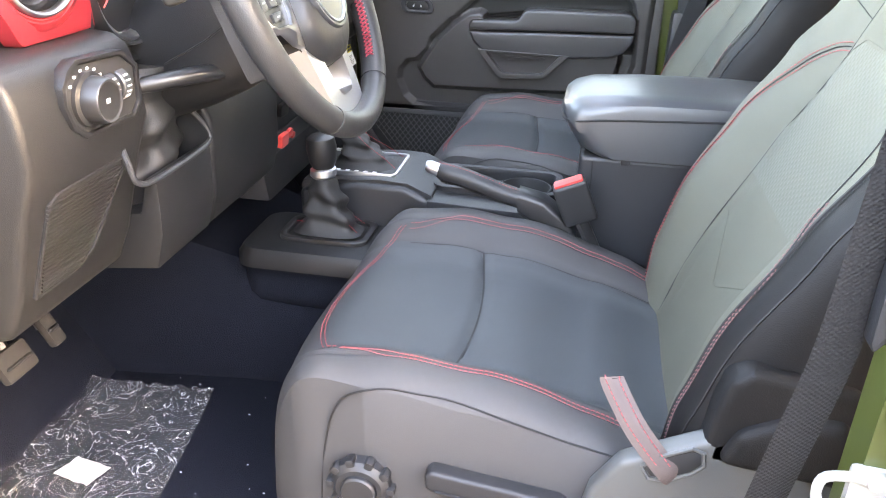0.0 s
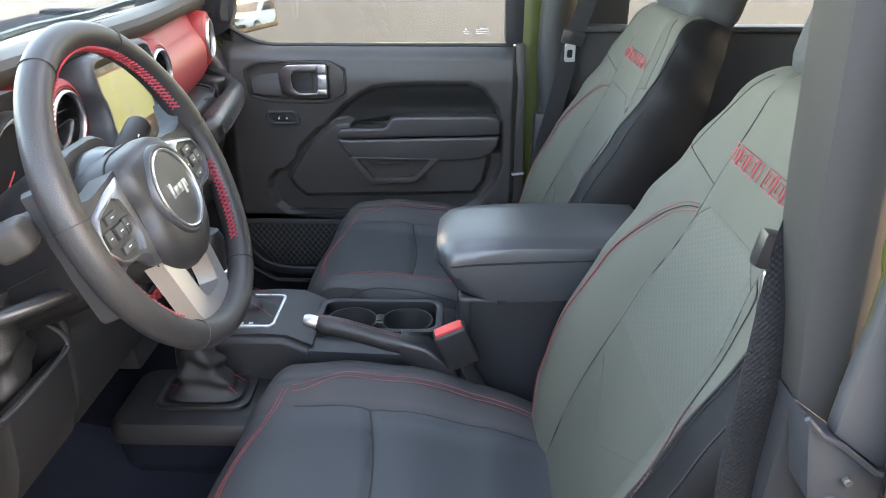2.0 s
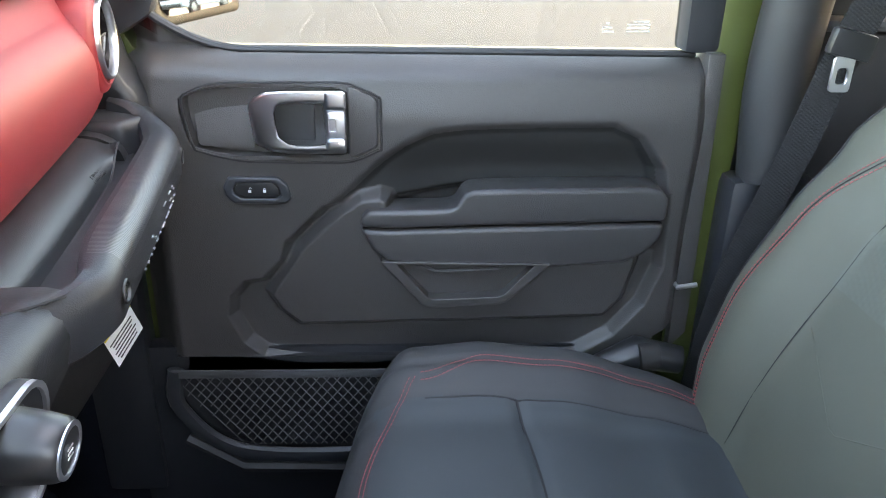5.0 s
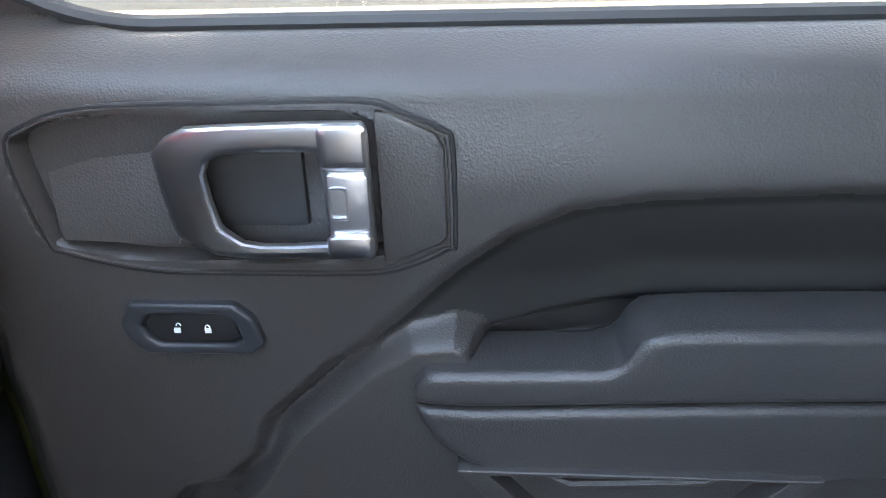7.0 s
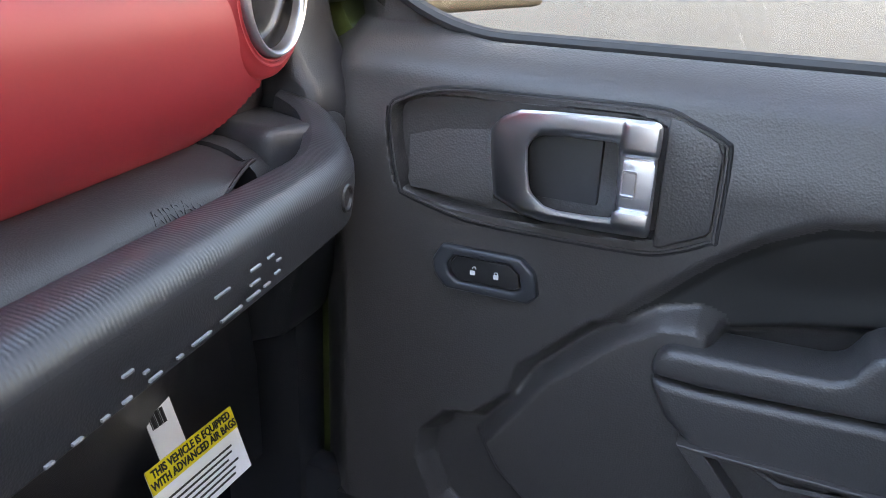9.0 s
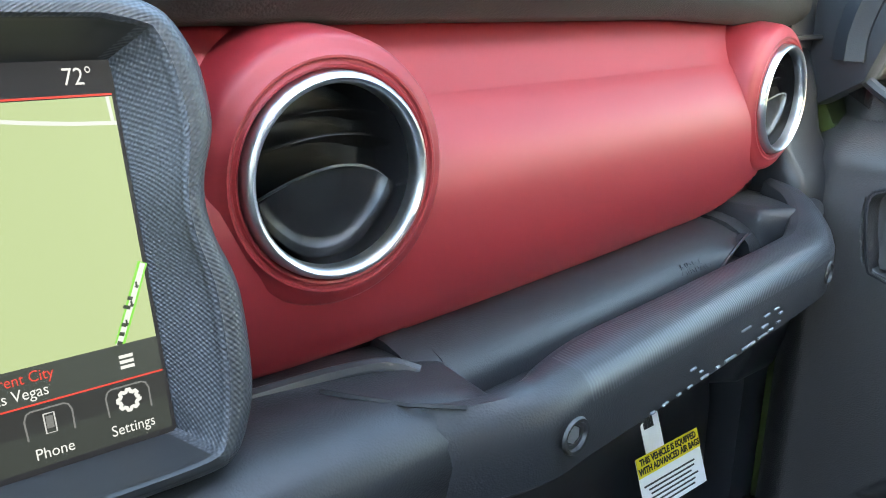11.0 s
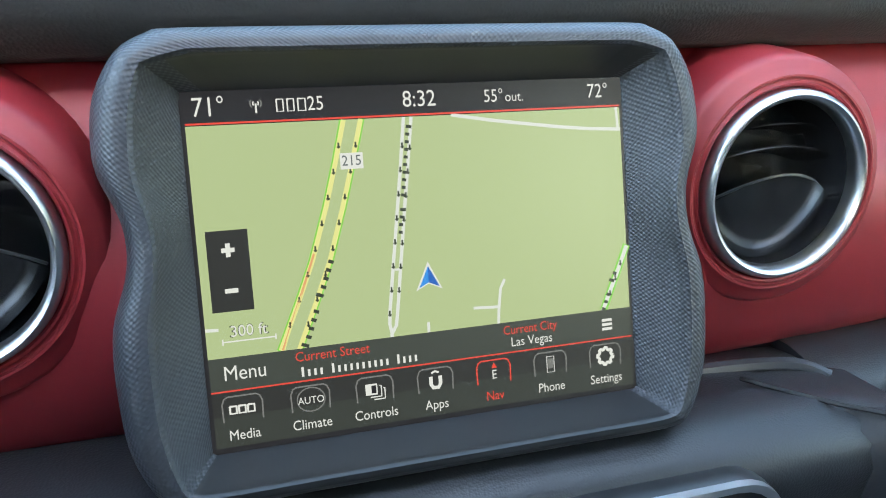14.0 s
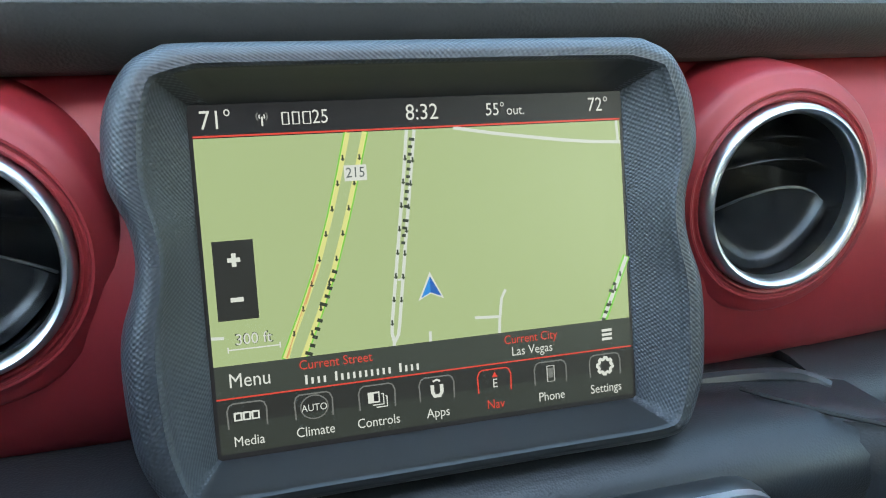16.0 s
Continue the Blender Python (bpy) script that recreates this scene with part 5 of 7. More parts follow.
strip("road", [(610, 526), (674, 530)], 7, ROADW, 2)
strip("road", [(497, 546), (496, 590)], 7, ROADW, 2)
strip("road", [(0, 506), (28, 508)], 7, ROADW, 2)
strip("road", [(1024, 412), (990, 486), (950, 570)], 20, ROADG, 2)
strip("road", [(1024, 414), (989, 488), (948, 572)], 11, ROADW, 3)
BARK = glow("map_label_bar", (0.05, 0.06, 0.045), 0.8)
for line, n in ((west, 9), (east, 9), ([(474, 80), (439, 307), (407, 516)], 8), ([(492, 86), (456, 308), (425, 518)], 8), ([(1020, 420), (955, 566)], 4)):
    pts = [Vector((*p, 0)) for p in line]
    length = sum((b - a).length for a, b in zip(pts, pts[1:]))
    for p, d in chain(pts, length / n)[1:]:
        rect("road_arrow", p.x - 2, p.y - 7, p.x + 2, p.y + 6, BARK, 4)
        rect("road_arrow", p.x - 4, p.y + 1, p.x + 4, p.y + 4, BARK, 4)
rect("route_shield", 321, 144, 373, 180, WHITEG, 7)
word("215", 347, 162, 33, GREYK, lvl=8, width=0.92)
# street names as plain bars
letter_bars((10, 4), (487, 84), (449, 340), 17, BARK)
letter_bars((5, 5), (204, 572), (281, 372), 22, BARK)
letter_bars((4, 2), (936, 592), (986, 470), 18, BARK)
# own position
flat("position_arrow", [(473, 471), (505, 404), (504, 456)], WHITEG, 7)
flat("position_arrow", [(537, 471), (504, 456), (505, 404)], WHITEG, 7)
flat("position_arrow", [(481, 464), (505, 415), (504, 453)], glow("map_blue_light", (0.05, 0.30, 0.85), 0.8), 8)
flat("position_arrow", [(530, 464), (504, 453), (505, 415)], BLUEG, 8)
# zoom block
rect("zoom_block", 19, 294, 107, 470, DARKG, 6)
rect("zoom_sign", 49, 332, 77, 342, WHITEG, 7)
rect("zoom_sign", 58, 322, 68, 352, WHITEG, 7)
rect("zoom_sign", 49, 420, 77, 430, WHITEG, 7)
rect("scale_bar", 33, 534, 149, 537, WHITEG, 7)
rect("scale_bar", 33, 529, 36, 542, WHITEG, 7)
rect("scale_bar", 146, 529, 149, 542, WHITEG, 7)
word("300 ft", 91, 515, 38, BARK, lvl=7, width=0.95)
word("300 ft", 91, 515, 35, WHITEG, lvl=8, width=0.96)
word("71°", 50, 33, 58, width=0.86)
word("72°", 965, 30, 48, width=0.86)
word("8:32", 513, 32, 52, width=0.90)
word("55°", 694, 32, 42, width=0.86)
word("out.", 746, 35, 33, width=0.9)
word("25", 277, 33, 44, width=0.86)
for k in range(3):
    x = 193 + 23 * k
    strip("station_name", [(x, 20), (x + 14 + 2 * (k == 2), 20), (x + 14 + 2 * (k == 2), 46), (x, 46), (x, 19)], 3.4, WHITEG, 7)
for k, r in enumerate((6, 12)):
    for sg in (1, -1):
        strip("signal_mark", [(149 + sg * r * math.cos(a), 27 + r * math.sin(a)) for a in span(-0.8, 0.8, 5)], 3, WHITEG if k == 0 else GREYG, 7)
rect("signal_mark", 147, 27, 151, 48, WHITEG, 7)
word("Menu", 75, 606, 46, width=0.90)
word("Current Street", 269, 589, 31, REDG, width=0.90)
word("Current City", 750, 590, 31, REDG, width=0.86)
word("Las Vegas", 752, 620, 32, width=0.88)
letter_bars((4, 10, 4), (192, 620), (467, 620), 27, WHITEG)
for k in range(3):
    rect("menu_lines", 943, 592 + 11 * k, 971, 599 + 11 * k, WHITEG, 7)
for i, (txt, cxp) in enumerate((("Media", 63), ("Climate", 211), ("Controls", 358), ("Apps", 503), ("Nav", 649), ("Phone", 797), ("Settings", 947))):
    hot = REDG if txt == "Nav" else GREYG
    strip("app_frame", [(cxp - 42, 712), (cxp - 43, 672), (cxp - 38, 660), (cxp - 30, 656), (cxp + 30, 656), (cxp + 38, 660), (cxp + 43, 672), (cxp + 42, 712)], 3.5, hot, 7)
    word(txt, cxp, 743, 32, REDG if txt == "Nav" else WHITEG, width=0.88)
for k in range(3):
    strip("media_icon", [(36 + 19 * k, 678), (50 + 19 * k, 678), (50 + 19 * k, 694), (36 + 19 * k, 694), (36 + 19 * k, 677)], 5, WHITEG, 8)
word("AUTO", 212, 689, 23, WHITEG, width=0.92)
strip("climate_icon", [(212 + 31 * math.cos(a), 687 + 27 * math.sin(a)) for a in span(0, 6.3, 24)], 3, GREYG, 8)
rect("controls_icon", 336, 672, 364, 698, WHITEG, 8)
rect("controls_icon", 350, 676, 361, 694, SCREENB, 9)
strip("controls_icon", [(368, 678), (373, 678), (373, 703), (347, 703)], 3, WHITEG, 8)
strip("controls_icon", [(377, 684), (381, 684), (381, 709), (355, 709)], 3, WHITEG, 8)
strip("apps_icon", [(492, 675), (492, 693), (497, 702), (510, 702), (515, 693), (515, 675)], 9, WHITEG, 8)
strip("apps_icon", [(494, 667), (503, 663), (512, 667)], 5, WHITEG, 8)
word("E", 650, 692, 31, width=0.9)
flat("nav_icon", [(643, 676), (658, 676), (650, 662)], REDG, 8)
strip("phone_icon", [(788, 667), (807, 667), (807, 706), (788, 706), (788, 666)], 3, LIGHTG, 8)
rect("phone_icon", 791, 672, 804, 697, GREYG, 8)
gear = [(947 + (17 if (k // 2) % 2 else 22) * math.cos(2 * math.pi * k / 32), 686 + (17 if (k // 2) % 2 else 22) * math.sin(2 * math.pi * k / 32)) for k in range(33)]
strip("settings_icon", gear, 8, WHITEG, 8)

# shelf and climate stack under the display
stack = thing("centre_stack", "black centre stack with climate knobs and switches", "control panel")
sh = [[(-0.90, y0, z), (x0 - 0.012, y0, z), (x0, y0 + 0.012, z)] + [(x0, y0 + (y1 - y0) * k, z) for k in (0.25, 0.5, 0.75)] + [(x0, y1 - 0.016, z), (x0 - 0.005, y1 - 0.005, z), (x0 - 0.016, y1, z), (-0.90, y1 + 0.02, z)]
      for z, x0, y0, y1 in ((1.292, -0.836, -0.20, 0.168), (1.288, -0.818, -0.205, 0.200), (1.282, -0.806, -0.208, 0.222), (1.274, -0.799, -0.21, 0.230), (1.262, -0.797, -0.21, 0.230), (1.245, -0.800, -0.20, 0.215), (1.225, -0.806, -0.18, 0.182), (1.20, -0.812, -0.16, 0.160), (1.15, -0.82, -0.15, 0.152))]
sh = [[(x, y, z - 0.012 * smooth(-0.815, -0.868, x) * smooth(0.07, 0.125, y)) for x, y, z in r] for r in sh]
part("shelf", loft(sh), PLASTIC, stack, "black shelf under the display")
part("shelf_edge", tube(spline([(-0.873, 0.10, 1.2815), (-0.872, 0.14, 1.2815), (-0.868, 0.175, 1.2825), (-0.860, 0.200, 1.2830), (-0.850, 0.212, 1.2790)], 5), 0.0042, 8), GREYPL, stack, "grained ledge along the red panel")
body = [(-0.812, 1.278), (-0.805, 1.266), (-0.8125, 1.18), (-0.824, 1.10), (-0.836, 1.02), (-0.83, 0.98), (-0.92, 0.98), (-0.92, 1.262)]
part("stack_body", prism(body, "y", -0.140, 0.148, 0.008, 2), PLASTIC, stack)
SKM = Matrix.Translation((-0.8000, 0.005, 1.232)) @ Matrix.Rotation(radians(8), 4, "Y") @ pose(0, 0, 0, 90, 0, 90)


def stackpiece(name, pts, z0, z1, mat, r=0.002, label=""):
    b2 = loft([[(x, y, z) for x, y in pts] for z in (z0, z1)])
    bmesh.ops.recalc_face_normals(b2, faces=b2.faces)
    bevelled(b2, r)
    bmesh.ops.transform(b2, matrix=SKM, verts=b2.verts)
    return part(name, b2, mat, stack, label)


stackpiece("climate_bezel", roundrect(0.270, 0.088, 0.026, 6), -0.008, 0.003, SMOOTH, label="smooth black climate panel")
bo, bi = roundrect(0.270, 0.088, 0.026, 6), roundrect(0.263, 0.081, 0.024, 6)
b2 = loft([[(x, y, z) for x, y in q] for q, z in ((bo, 0.002), (bo, 0.0055), (bi, 0.0055), (bi, 0.002))], ring=True)
bmesh.ops.transform(b2, matrix=SKM, verts=b2.verts)
part("climate_trim", b2, SILVER, stack, "thin satin silver outline")
for kx in (-0.090, 0.0, 0.090):
    kk = part("climate_knob", turned([(0, 0.034), (0.016, 0.034), (0.0185, 0.031), (0.0205, 0.018), (0.0215, 0.004), (0.024, 0.002)], 10, SKM @ pose(kx, 0.020, 0)), SMOOTH, stack, "black faceted knob with bright face ring")
    part("knob_ring", turned([(0.0135, 0.0335), (0.0135, 0.0348), (0.0165, 0.0345), (0.0165, 0.0335)], 24, SKM @ pose(kx, 0.020, 0)), SILVER, kk)
    for k in range(3):
        part("knob_mark", box((0, 0, 0), (0.007, 0.001, 0.0004), 0), MARK, kk).matrix_local = SKM @ pose(kx, 0.016 + 0.003 * k, 0.0345)
for i in range(5):
    stackpiece("button", roundrect(0.022, 0.012, 0.002, 2, -0.0835 + 0.001 + i * 0.027 if i < 2 else 0.030 + (i - 2) * 0.026, -0.030), 0.002, 0.006, GREYPL, 0.001)
for row, z0 in ((0, -0.070), (1, -0.105)):
    for i in range(6):
        stackpiece("button", roundrect(0.036, 0.022, 0.004, 2, -0.105 + i * 0.042, z0), -0.002, 0.006, SMOOTH if row else GREYPL, 0.002)
stackpiece("port_panel", roundrect(0.250, 0.036, 0.006, 3, 0.0, -0.158), -0.002, 0.003, SMOOTH, 0.002, "smooth black port panel")
stackpiece("red_port_cover", roundrect(0.030, 0.022, 0.003, 2, -0.108, -0.156), 0.0, 0.011, REDPL, 0.002, "red plastic port cover")
stackpiece("red_port_cover", roundrect(0.020, 0.014, 0.003, 2, -0.078, -0.153), 0.0, 0.009, REDPL, 0.002, "red plastic port cover")
stackpiece("red_port_cover", roundrect(0.014, 0.010, 0.003, 2, -0.060, -0.162), 0.0, 0.008, REDPL, 0.002, "red plastic port cover")
# socket openings are raised dark plates with the shade in their colour
stackpiece("port_socket", roundrect(0.018, 0.012, 0.003, 2, 0.02, -0.158), 0.002, 0.005, HOLE, 0.001)
stackpiece("port_socket", roundrect(0.026, 0.022, 0.010, 4, 0.08, -0.158), 0.002, 0.006, HOLE, 0.001)


# ---- centre console ----
console = thing("centre_console", "black centre console with cup holders and padded armrest box", "console")
part("console_front", prism([(-0.80, 0.70), (-0.80, 0.985), (-0.70, 1.004), (-0.62, 1.004), (-0.575, 0.985), (-0.572, 0.70)], "y", -0.082, 0.098, 0.010, 3), PLASTIC, console)
part("well_floor", prism([(-0.574, 0.70), (-0.574, 0.930), (-0.372, 0.930), (-0.372, 0.70)], "y", -0.081, 0.097), PLASTIC, console)
part("console_rear", prism([(-0.375, 0.70), (-0.375, 0.977), (-0.34, 0.97), (-0.30, 0.70)], "y", -0.082, 0.098, 0.006, 2), PLASTIC, console)
for y0, y1 in ((-0.082, -0.022), (0.078, 0.098)):
    part("console_side", prism([(-0.580, 0.90), (-0.580, 0.985), (-0.370, 0.977), (-0.370, 0.90)], "y", y0, y1, 0.004, 2), PLASTIC, console)
# raised top deck round the selector
part("deck", bevelled(loft([[(x, y, z) for x, z in ((-0.80, 0.99), (-0.795, 1.000), (-0.66, 1.010), (-0.615, 1.008), (-0.574, 0.990), (-0.572, 0.95), (-0.80, 0.95))] for y in span(-0.072, 0.092, 3)]), 0.003), PLASTIC, console)
part("selector_frame", ringplate(roundrect(0.150, 0.118, 0.012, 4, -0.715, 0.008), roundrect(0.140, 0.108, 0.009, 4, -0.715, 0.008), "z", 1.004, 1.0125, 0.0012), CHROME, console, "bright selector frame")
part("selector_plate", prism(roundrect(0.142, 0.110, 0.009, 4, -0.715, 0.008), "z", 1.000, 1.0085), SMOOTH, console)
for i in range(5):
    part("gear_mark", box((-0.745 + 0.016 * i, -0.036, 1.0092), (0.007, 0.006, 0.0006)), MARK, console)


def boot(base, top, w0, d0, w1, seed, mat, parent, name="boot"):
    """A gathered leather boot between an oblong foot and a neck."""
    rnd = random.Random(seed)
    n, rows, loops = 36, 26, []
    ph = [rnd.uniform(0, 6.28) for _ in range(6)]
    for i in range(rows + 1):
        k = i / rows
        c = Vector(base).lerp(Vector(top), k)
        kk = k ** 0.55
        loop = []
        for j in range(n):
            a = 2 * math.pi * j / n
            fold = 1 + 0.16 * math.sin(4 * a + ph[0] + 5 * k) * math.sin(math.pi * k) + 0.16 * math.sin(9 * k * 2 + ph[1] + 2 * math.sin(a + ph[2])) * math.sin(math.pi * k)
            ca, sa = math.copysign(abs(math.cos(a)) ** (0.6 + 0.4 * k), math.cos(a)), math.copysign(abs(math.sin(a)) ** (0.6 + 0.4 * k), math.sin(a))
            loop.append(c + Vector(((w0 + (w1 - w0) * kk) * ca * fold, (d0 + (w1 - d0) * kk) * sa * fold, 0)))
        loops.append(loop)
    return part(name, loft(loops), mat, parent)


sel = thing("gear_selector", "automatic gear selector with black leather boot and red seams", "gear lever")
boot((-0.705, 0.006, 1.008), (-0.735, 0.004, 1.075), 0.060, 0.042, 0.013, 4, BOOTL, sel)
for sg in (1, -1):
    bm = stitches(bmesh.new(), spline([(-0.650, 0.008 + sg * 0.03, 1.016), (-0.672, 0.006 + sg * 0.026, 1.033), (-0.70, 0.005 + sg * 0.02, 1.05), (-0.722, 0.004 + sg * 0.014, 1.07)], 6))
    part("boot_stitching", bm, THREAD, sel)
part("collar", turned([(0.016, 0), (0.019, 0.004), (0.018, 0.014), (0.013, 0.018)], 24, pose(-0.736, 0.004, 1.070, 0, -12, 0)), SILVER, sel, "silver collar")
part("knob", turned([(0.014, 0.0), (0.018, 0.015), (0.024, 0.035), (0.026, 0.055), (0.022, 0.070), (0.010, 0.077), (0, 0.078)], 28, pose(-0.738, 0.004, 1.085, 0, -12, 0)), SMOOTH, sel, "black selector knob")

# transfer case lever on the driver's side
low = thing("transfer_lever", "short four-wheel-drive lever with leather boot and red thread", "gear lever")
part("base_plate", loft([[(x, y, z) for x, y in roundrect(w, d, 0.03, 5, -0.735, -0.128)] for w, d, z in ((0.27, 0.17, 0.895), (0.268, 0.168, 0.915), (0.255, 0.155, 0.926), (0.17, 0.10, 0.931))]), SHADEPL, low)
part("boot_frame", ringplate(roundrect(0.150, 0.100, 0.024, 4, -0.735, -0.126), roundrect(0.128, 0.078, 0.018, 4, -0.735, -0.126), "z", 0.929, 0.938, 0.003), SMOOTH, low)
boot((-0.735, -0.126, 0.936), (-0.742, -0.120, 1.030), 0.058, 0.034, 0.017, 9, BOOTL, low)
for pts in ([(-0.682, -0.148, 0.946), (-0.696, -0.143, 0.955), (-0.715, -0.142, 0.962)], [(-0.680, -0.110, 0.946), (-0.70, -0.108, 0.958), (-0.720, -0.112, 0.968)], [(-0.79, -0.125, 0.945), (-0.775, -0.140, 0.952), (-0.76, -0.15, 0.95)]):
    part("boot_stitching", stitches(bmesh.new(), spline(pts, 5)), THREAD, low)
part("collar", turned([(0.018, 0), (0.022, 0.005), (0.021, 0.014), (0.016, 0.018)], 24, pose(-0.742, -0.120, 1.026, 0, -4, 0)), SILVER, low, "silver collar")
part("knob", turned([(0.017, 0), (0.022, 0.012), (0.0245, 0.035), (0.022, 0.050), (0.014, 0.056), (0, 0.057)], 28, pose(-0.742, -0.120, 1.042, 0, -4, 0)), SMOOTH, low, "black lever knob")
part("pad_seat", box((-0.76, -0.115, 0.85), (0.23, 0.12, 0.10), 0.03, 3), CARPET, low)

# parking brake
hbk = thing("parking_brake", "leather gripped parking brake lever with silver button", "parking brake")
grip = spline([(-0.398, -0.112, 1.010), (-0.45, -0.110, 1.022), (-0.51, -0.108, 1.040), (-0.555, -0.107, 1.050)], 5)
part("grip", tube(grip, [0.017] * 3 + [0.0155] * (len(grip) - 5) + [0.0145, 0.012], 14), LEATHER, hbk)
bm = stitches(bmesh.new(), [p + Vector((0, -0.004, 0.0148)) for p in grip])
part("grip_stitching", bm, THREAD, hbk)
part("button", tube([(-0.554, -0.107, 1.050), (-0.570, -0.106, 1.054), (-0.576, -0.106, 1.055)], [0.0105, 0.0105, 0.008], 14), SILVER, hbk, "silver release button")
part("shroud", loft([[c + Vector((0, u, v)) for u, v in roundrect(w, h, 0.010, 3)] for c, w, h in ((Vector((-0.425, -0.112, 1.016)), 0.040, 0.036), (Vector((-0.385, -0.114, 1.000)), 0.046, 0.050), (Vector((-0.345, -0.116, 0.965)), 0.050, 0.060), (Vector((-0.325, -0.116, 0.93)), 0.05, 0.06))]), SMOOTH, hbk)
part("mount", box((-0.40, -0.116, 0.93), (0.20, 0.05, 0.08), 0.015), PLASTIC, hbk)

# cup holders
cup = thing("cup_holder", "twin black cup holders with moulded rim", "cup holder")
for x in (-0.522, -0.425):
    # well walls take the near-black, shade added by colour
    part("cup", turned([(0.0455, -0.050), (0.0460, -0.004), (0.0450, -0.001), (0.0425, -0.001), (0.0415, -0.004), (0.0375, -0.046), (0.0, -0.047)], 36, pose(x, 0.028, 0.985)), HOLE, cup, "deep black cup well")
part("rim", ringplate(roundrect(0.222, 0.122, 0.027, 5, -0.473, 0.028), roundrect(0.196, 0.098, 0.020, 5, -0.473, 0.028), "z", 0.976, 0.9945, 0.003), PLASTIC, cup)
part("divider", box((-0.473, 0.028, 0.965), (0.014, 0.034, 0.042), 0.003), SMOOTH, cup)
# notch shown by a dark block in place of a shaded cut
part("divider_notch", box((-0.473, 0.028, 0.9865), (0.010, 0.020, 0.003), 0.001), HOLE, cup)

# armrest box
part("storage_box", prism([(-0.345, 0.70), (-0.338, 1.088), (-0.05, 1.088), (-0.02, 0.70)], "y", -0.088, 0.098, 0.010, 3), PLASTIC, console)
lid = part("armrest_lid", loft([[(x, y * w, z) for x, z in zz] for y, w, zz in [
    (yy, 1.0, [(-0.318 + q, 1.088), (-0.345 + q, 1.100), (-0.362 + q, 1.125), (-0.372 + q, 1.148 - d), (-0.371 + q, 1.160 - d), (-0.360 + q, 1.170 - d), (-0.335 + q, 1.177 - d), (-0.25, 1.182 - d), (-0.12, 1.184 - d), (-0.045, 1.182 - d), (-0.035, 1.170 - d), (-0.035, 1.10), (-0.045, 1.088)])
    for yy, q, d in ((-0.098, 0.030, 0.022), (-0.094, 0.018, 0.010), (-0.084, 0.008, 0.004), (-0.06, 0.002, 0.001), (-0.03, 0.0, 0), (0.03, 0.0, 0), (0.066, 0.002, 0.001), (0.092, 0.008, 0.004), (0.102, 0.018, 0.010), (0.107, 0.030, 0.022))]]), LID, console, "padded black armrest lid")
sl = [(-0.045, -0.0985, 1.160), (-0.15, -0.0985, 1.156), (-0.30, -0.0985, 1.148), (-0.335, -0.0975, 1.144), (-0.350, -0.093, 1.142), (-0.364, -0.080, 1.141), (-0.371, -0.05, 1.140), (-0.3735, 0.0, 1.140), (-0.371, 0.06, 1.140), (-0.364, 0.088, 1.141)]
part("lid_seam", tube(spline(sl, 5), 0.0019, 6), SEAM, lid)
# latch notch is a dark block, its shade put into the colour
part("lid_latch", box((-0.268, -0.089, 1.082), (0.016, 0.006, 0.010), 0.003), HOLE, console)
part("box_seam", tube([(-0.318, -0.0885, 1.08), (-0.316, -0.0885, 0.92)], 0.0012, 5), SEAM, console)

# belt buckle
bk = thing("belt_buckle", "black seat belt buckle with red release button", "seat belt buckle")
BM = Matrix.Translation((-0.338, -0.138, 1.030)) @ pose(0, 0, 0, 8, -22, 6)
b2 = box((0, 0, 0), (0.052, 0.026, 0.070), 0.006, 3)
bmesh.ops.transform(b2, matrix=BM, verts=b2.verts)
part("housing", b2, RUBBER, bk)
b2 = box((0, 0, 0.033), (0.044, 0.018, 0.012), 0.003, 2)
bmesh.ops.transform(b2, matrix=BM, verts=b2.verts)
part("release_button", b2, REDPL, bk, "red release button")
part("stalk", tube([BM @ Vector((0, 0, -0.03)), (-0.300, -0.138, 0.95), (-0.27, -0.138, 0.87)], 0.012, 8, squash=0.5), SMOOTH, bk)


# ---- steering wheel and column ----
WT = radians(23.0)
WM = Matrix.Translation((-0.669, -0.368, 1.361)) @ Matrix.Rotation(-WT, 4, "Y") @ pose(0, 0, 0, 90, 0, 90) @ pose(0, 0, 0, 0, 0, 1)
# local: x to the driver's right, y up in the wheel's plane, z to the driver


def wp(*p):
    return WM @ Vector(p)


def wbm(bm):
    bmesh.ops.transform(bm, matrix=WM, verts=bm.verts)
    return bm


def hbm(bm):
    """The same for the hub, which sits a little lower and deeper than the rim."""
    bmesh.ops.transform(bm, matrix=WM @ Matrix.Translation((0, -0.008, -0.005)), verts=bm.verts)
    return bm


wheel = thing("steering_wheel", "black leather steering wheel with red inner stitching and silver spokes", "steering wheel")
RR = 0.1715
loops = []
for i in range(96):
    a = 2 * math.pi * i / 96
    thumb = 1 + 0.08 * (math.exp(-((math.sin(a) - 0.35) / 0.15) ** 2))
    c, e = Vector((math.cos(a), math.sin(a), 0)), Vector((0, 0, 1))
    loops.append([wp(*(c * RR + thumb * (0.0155 * math.cos(t) * c + 0.0165 * math.sin(t) * e))) for t in span(0, 2 * math.pi, 17)[:-1]])
part("rim", loft(loops, ring=True), LEATHER, wheel)
# inner seam: crossed red stitches on three arcs
bm = bmesh.new()
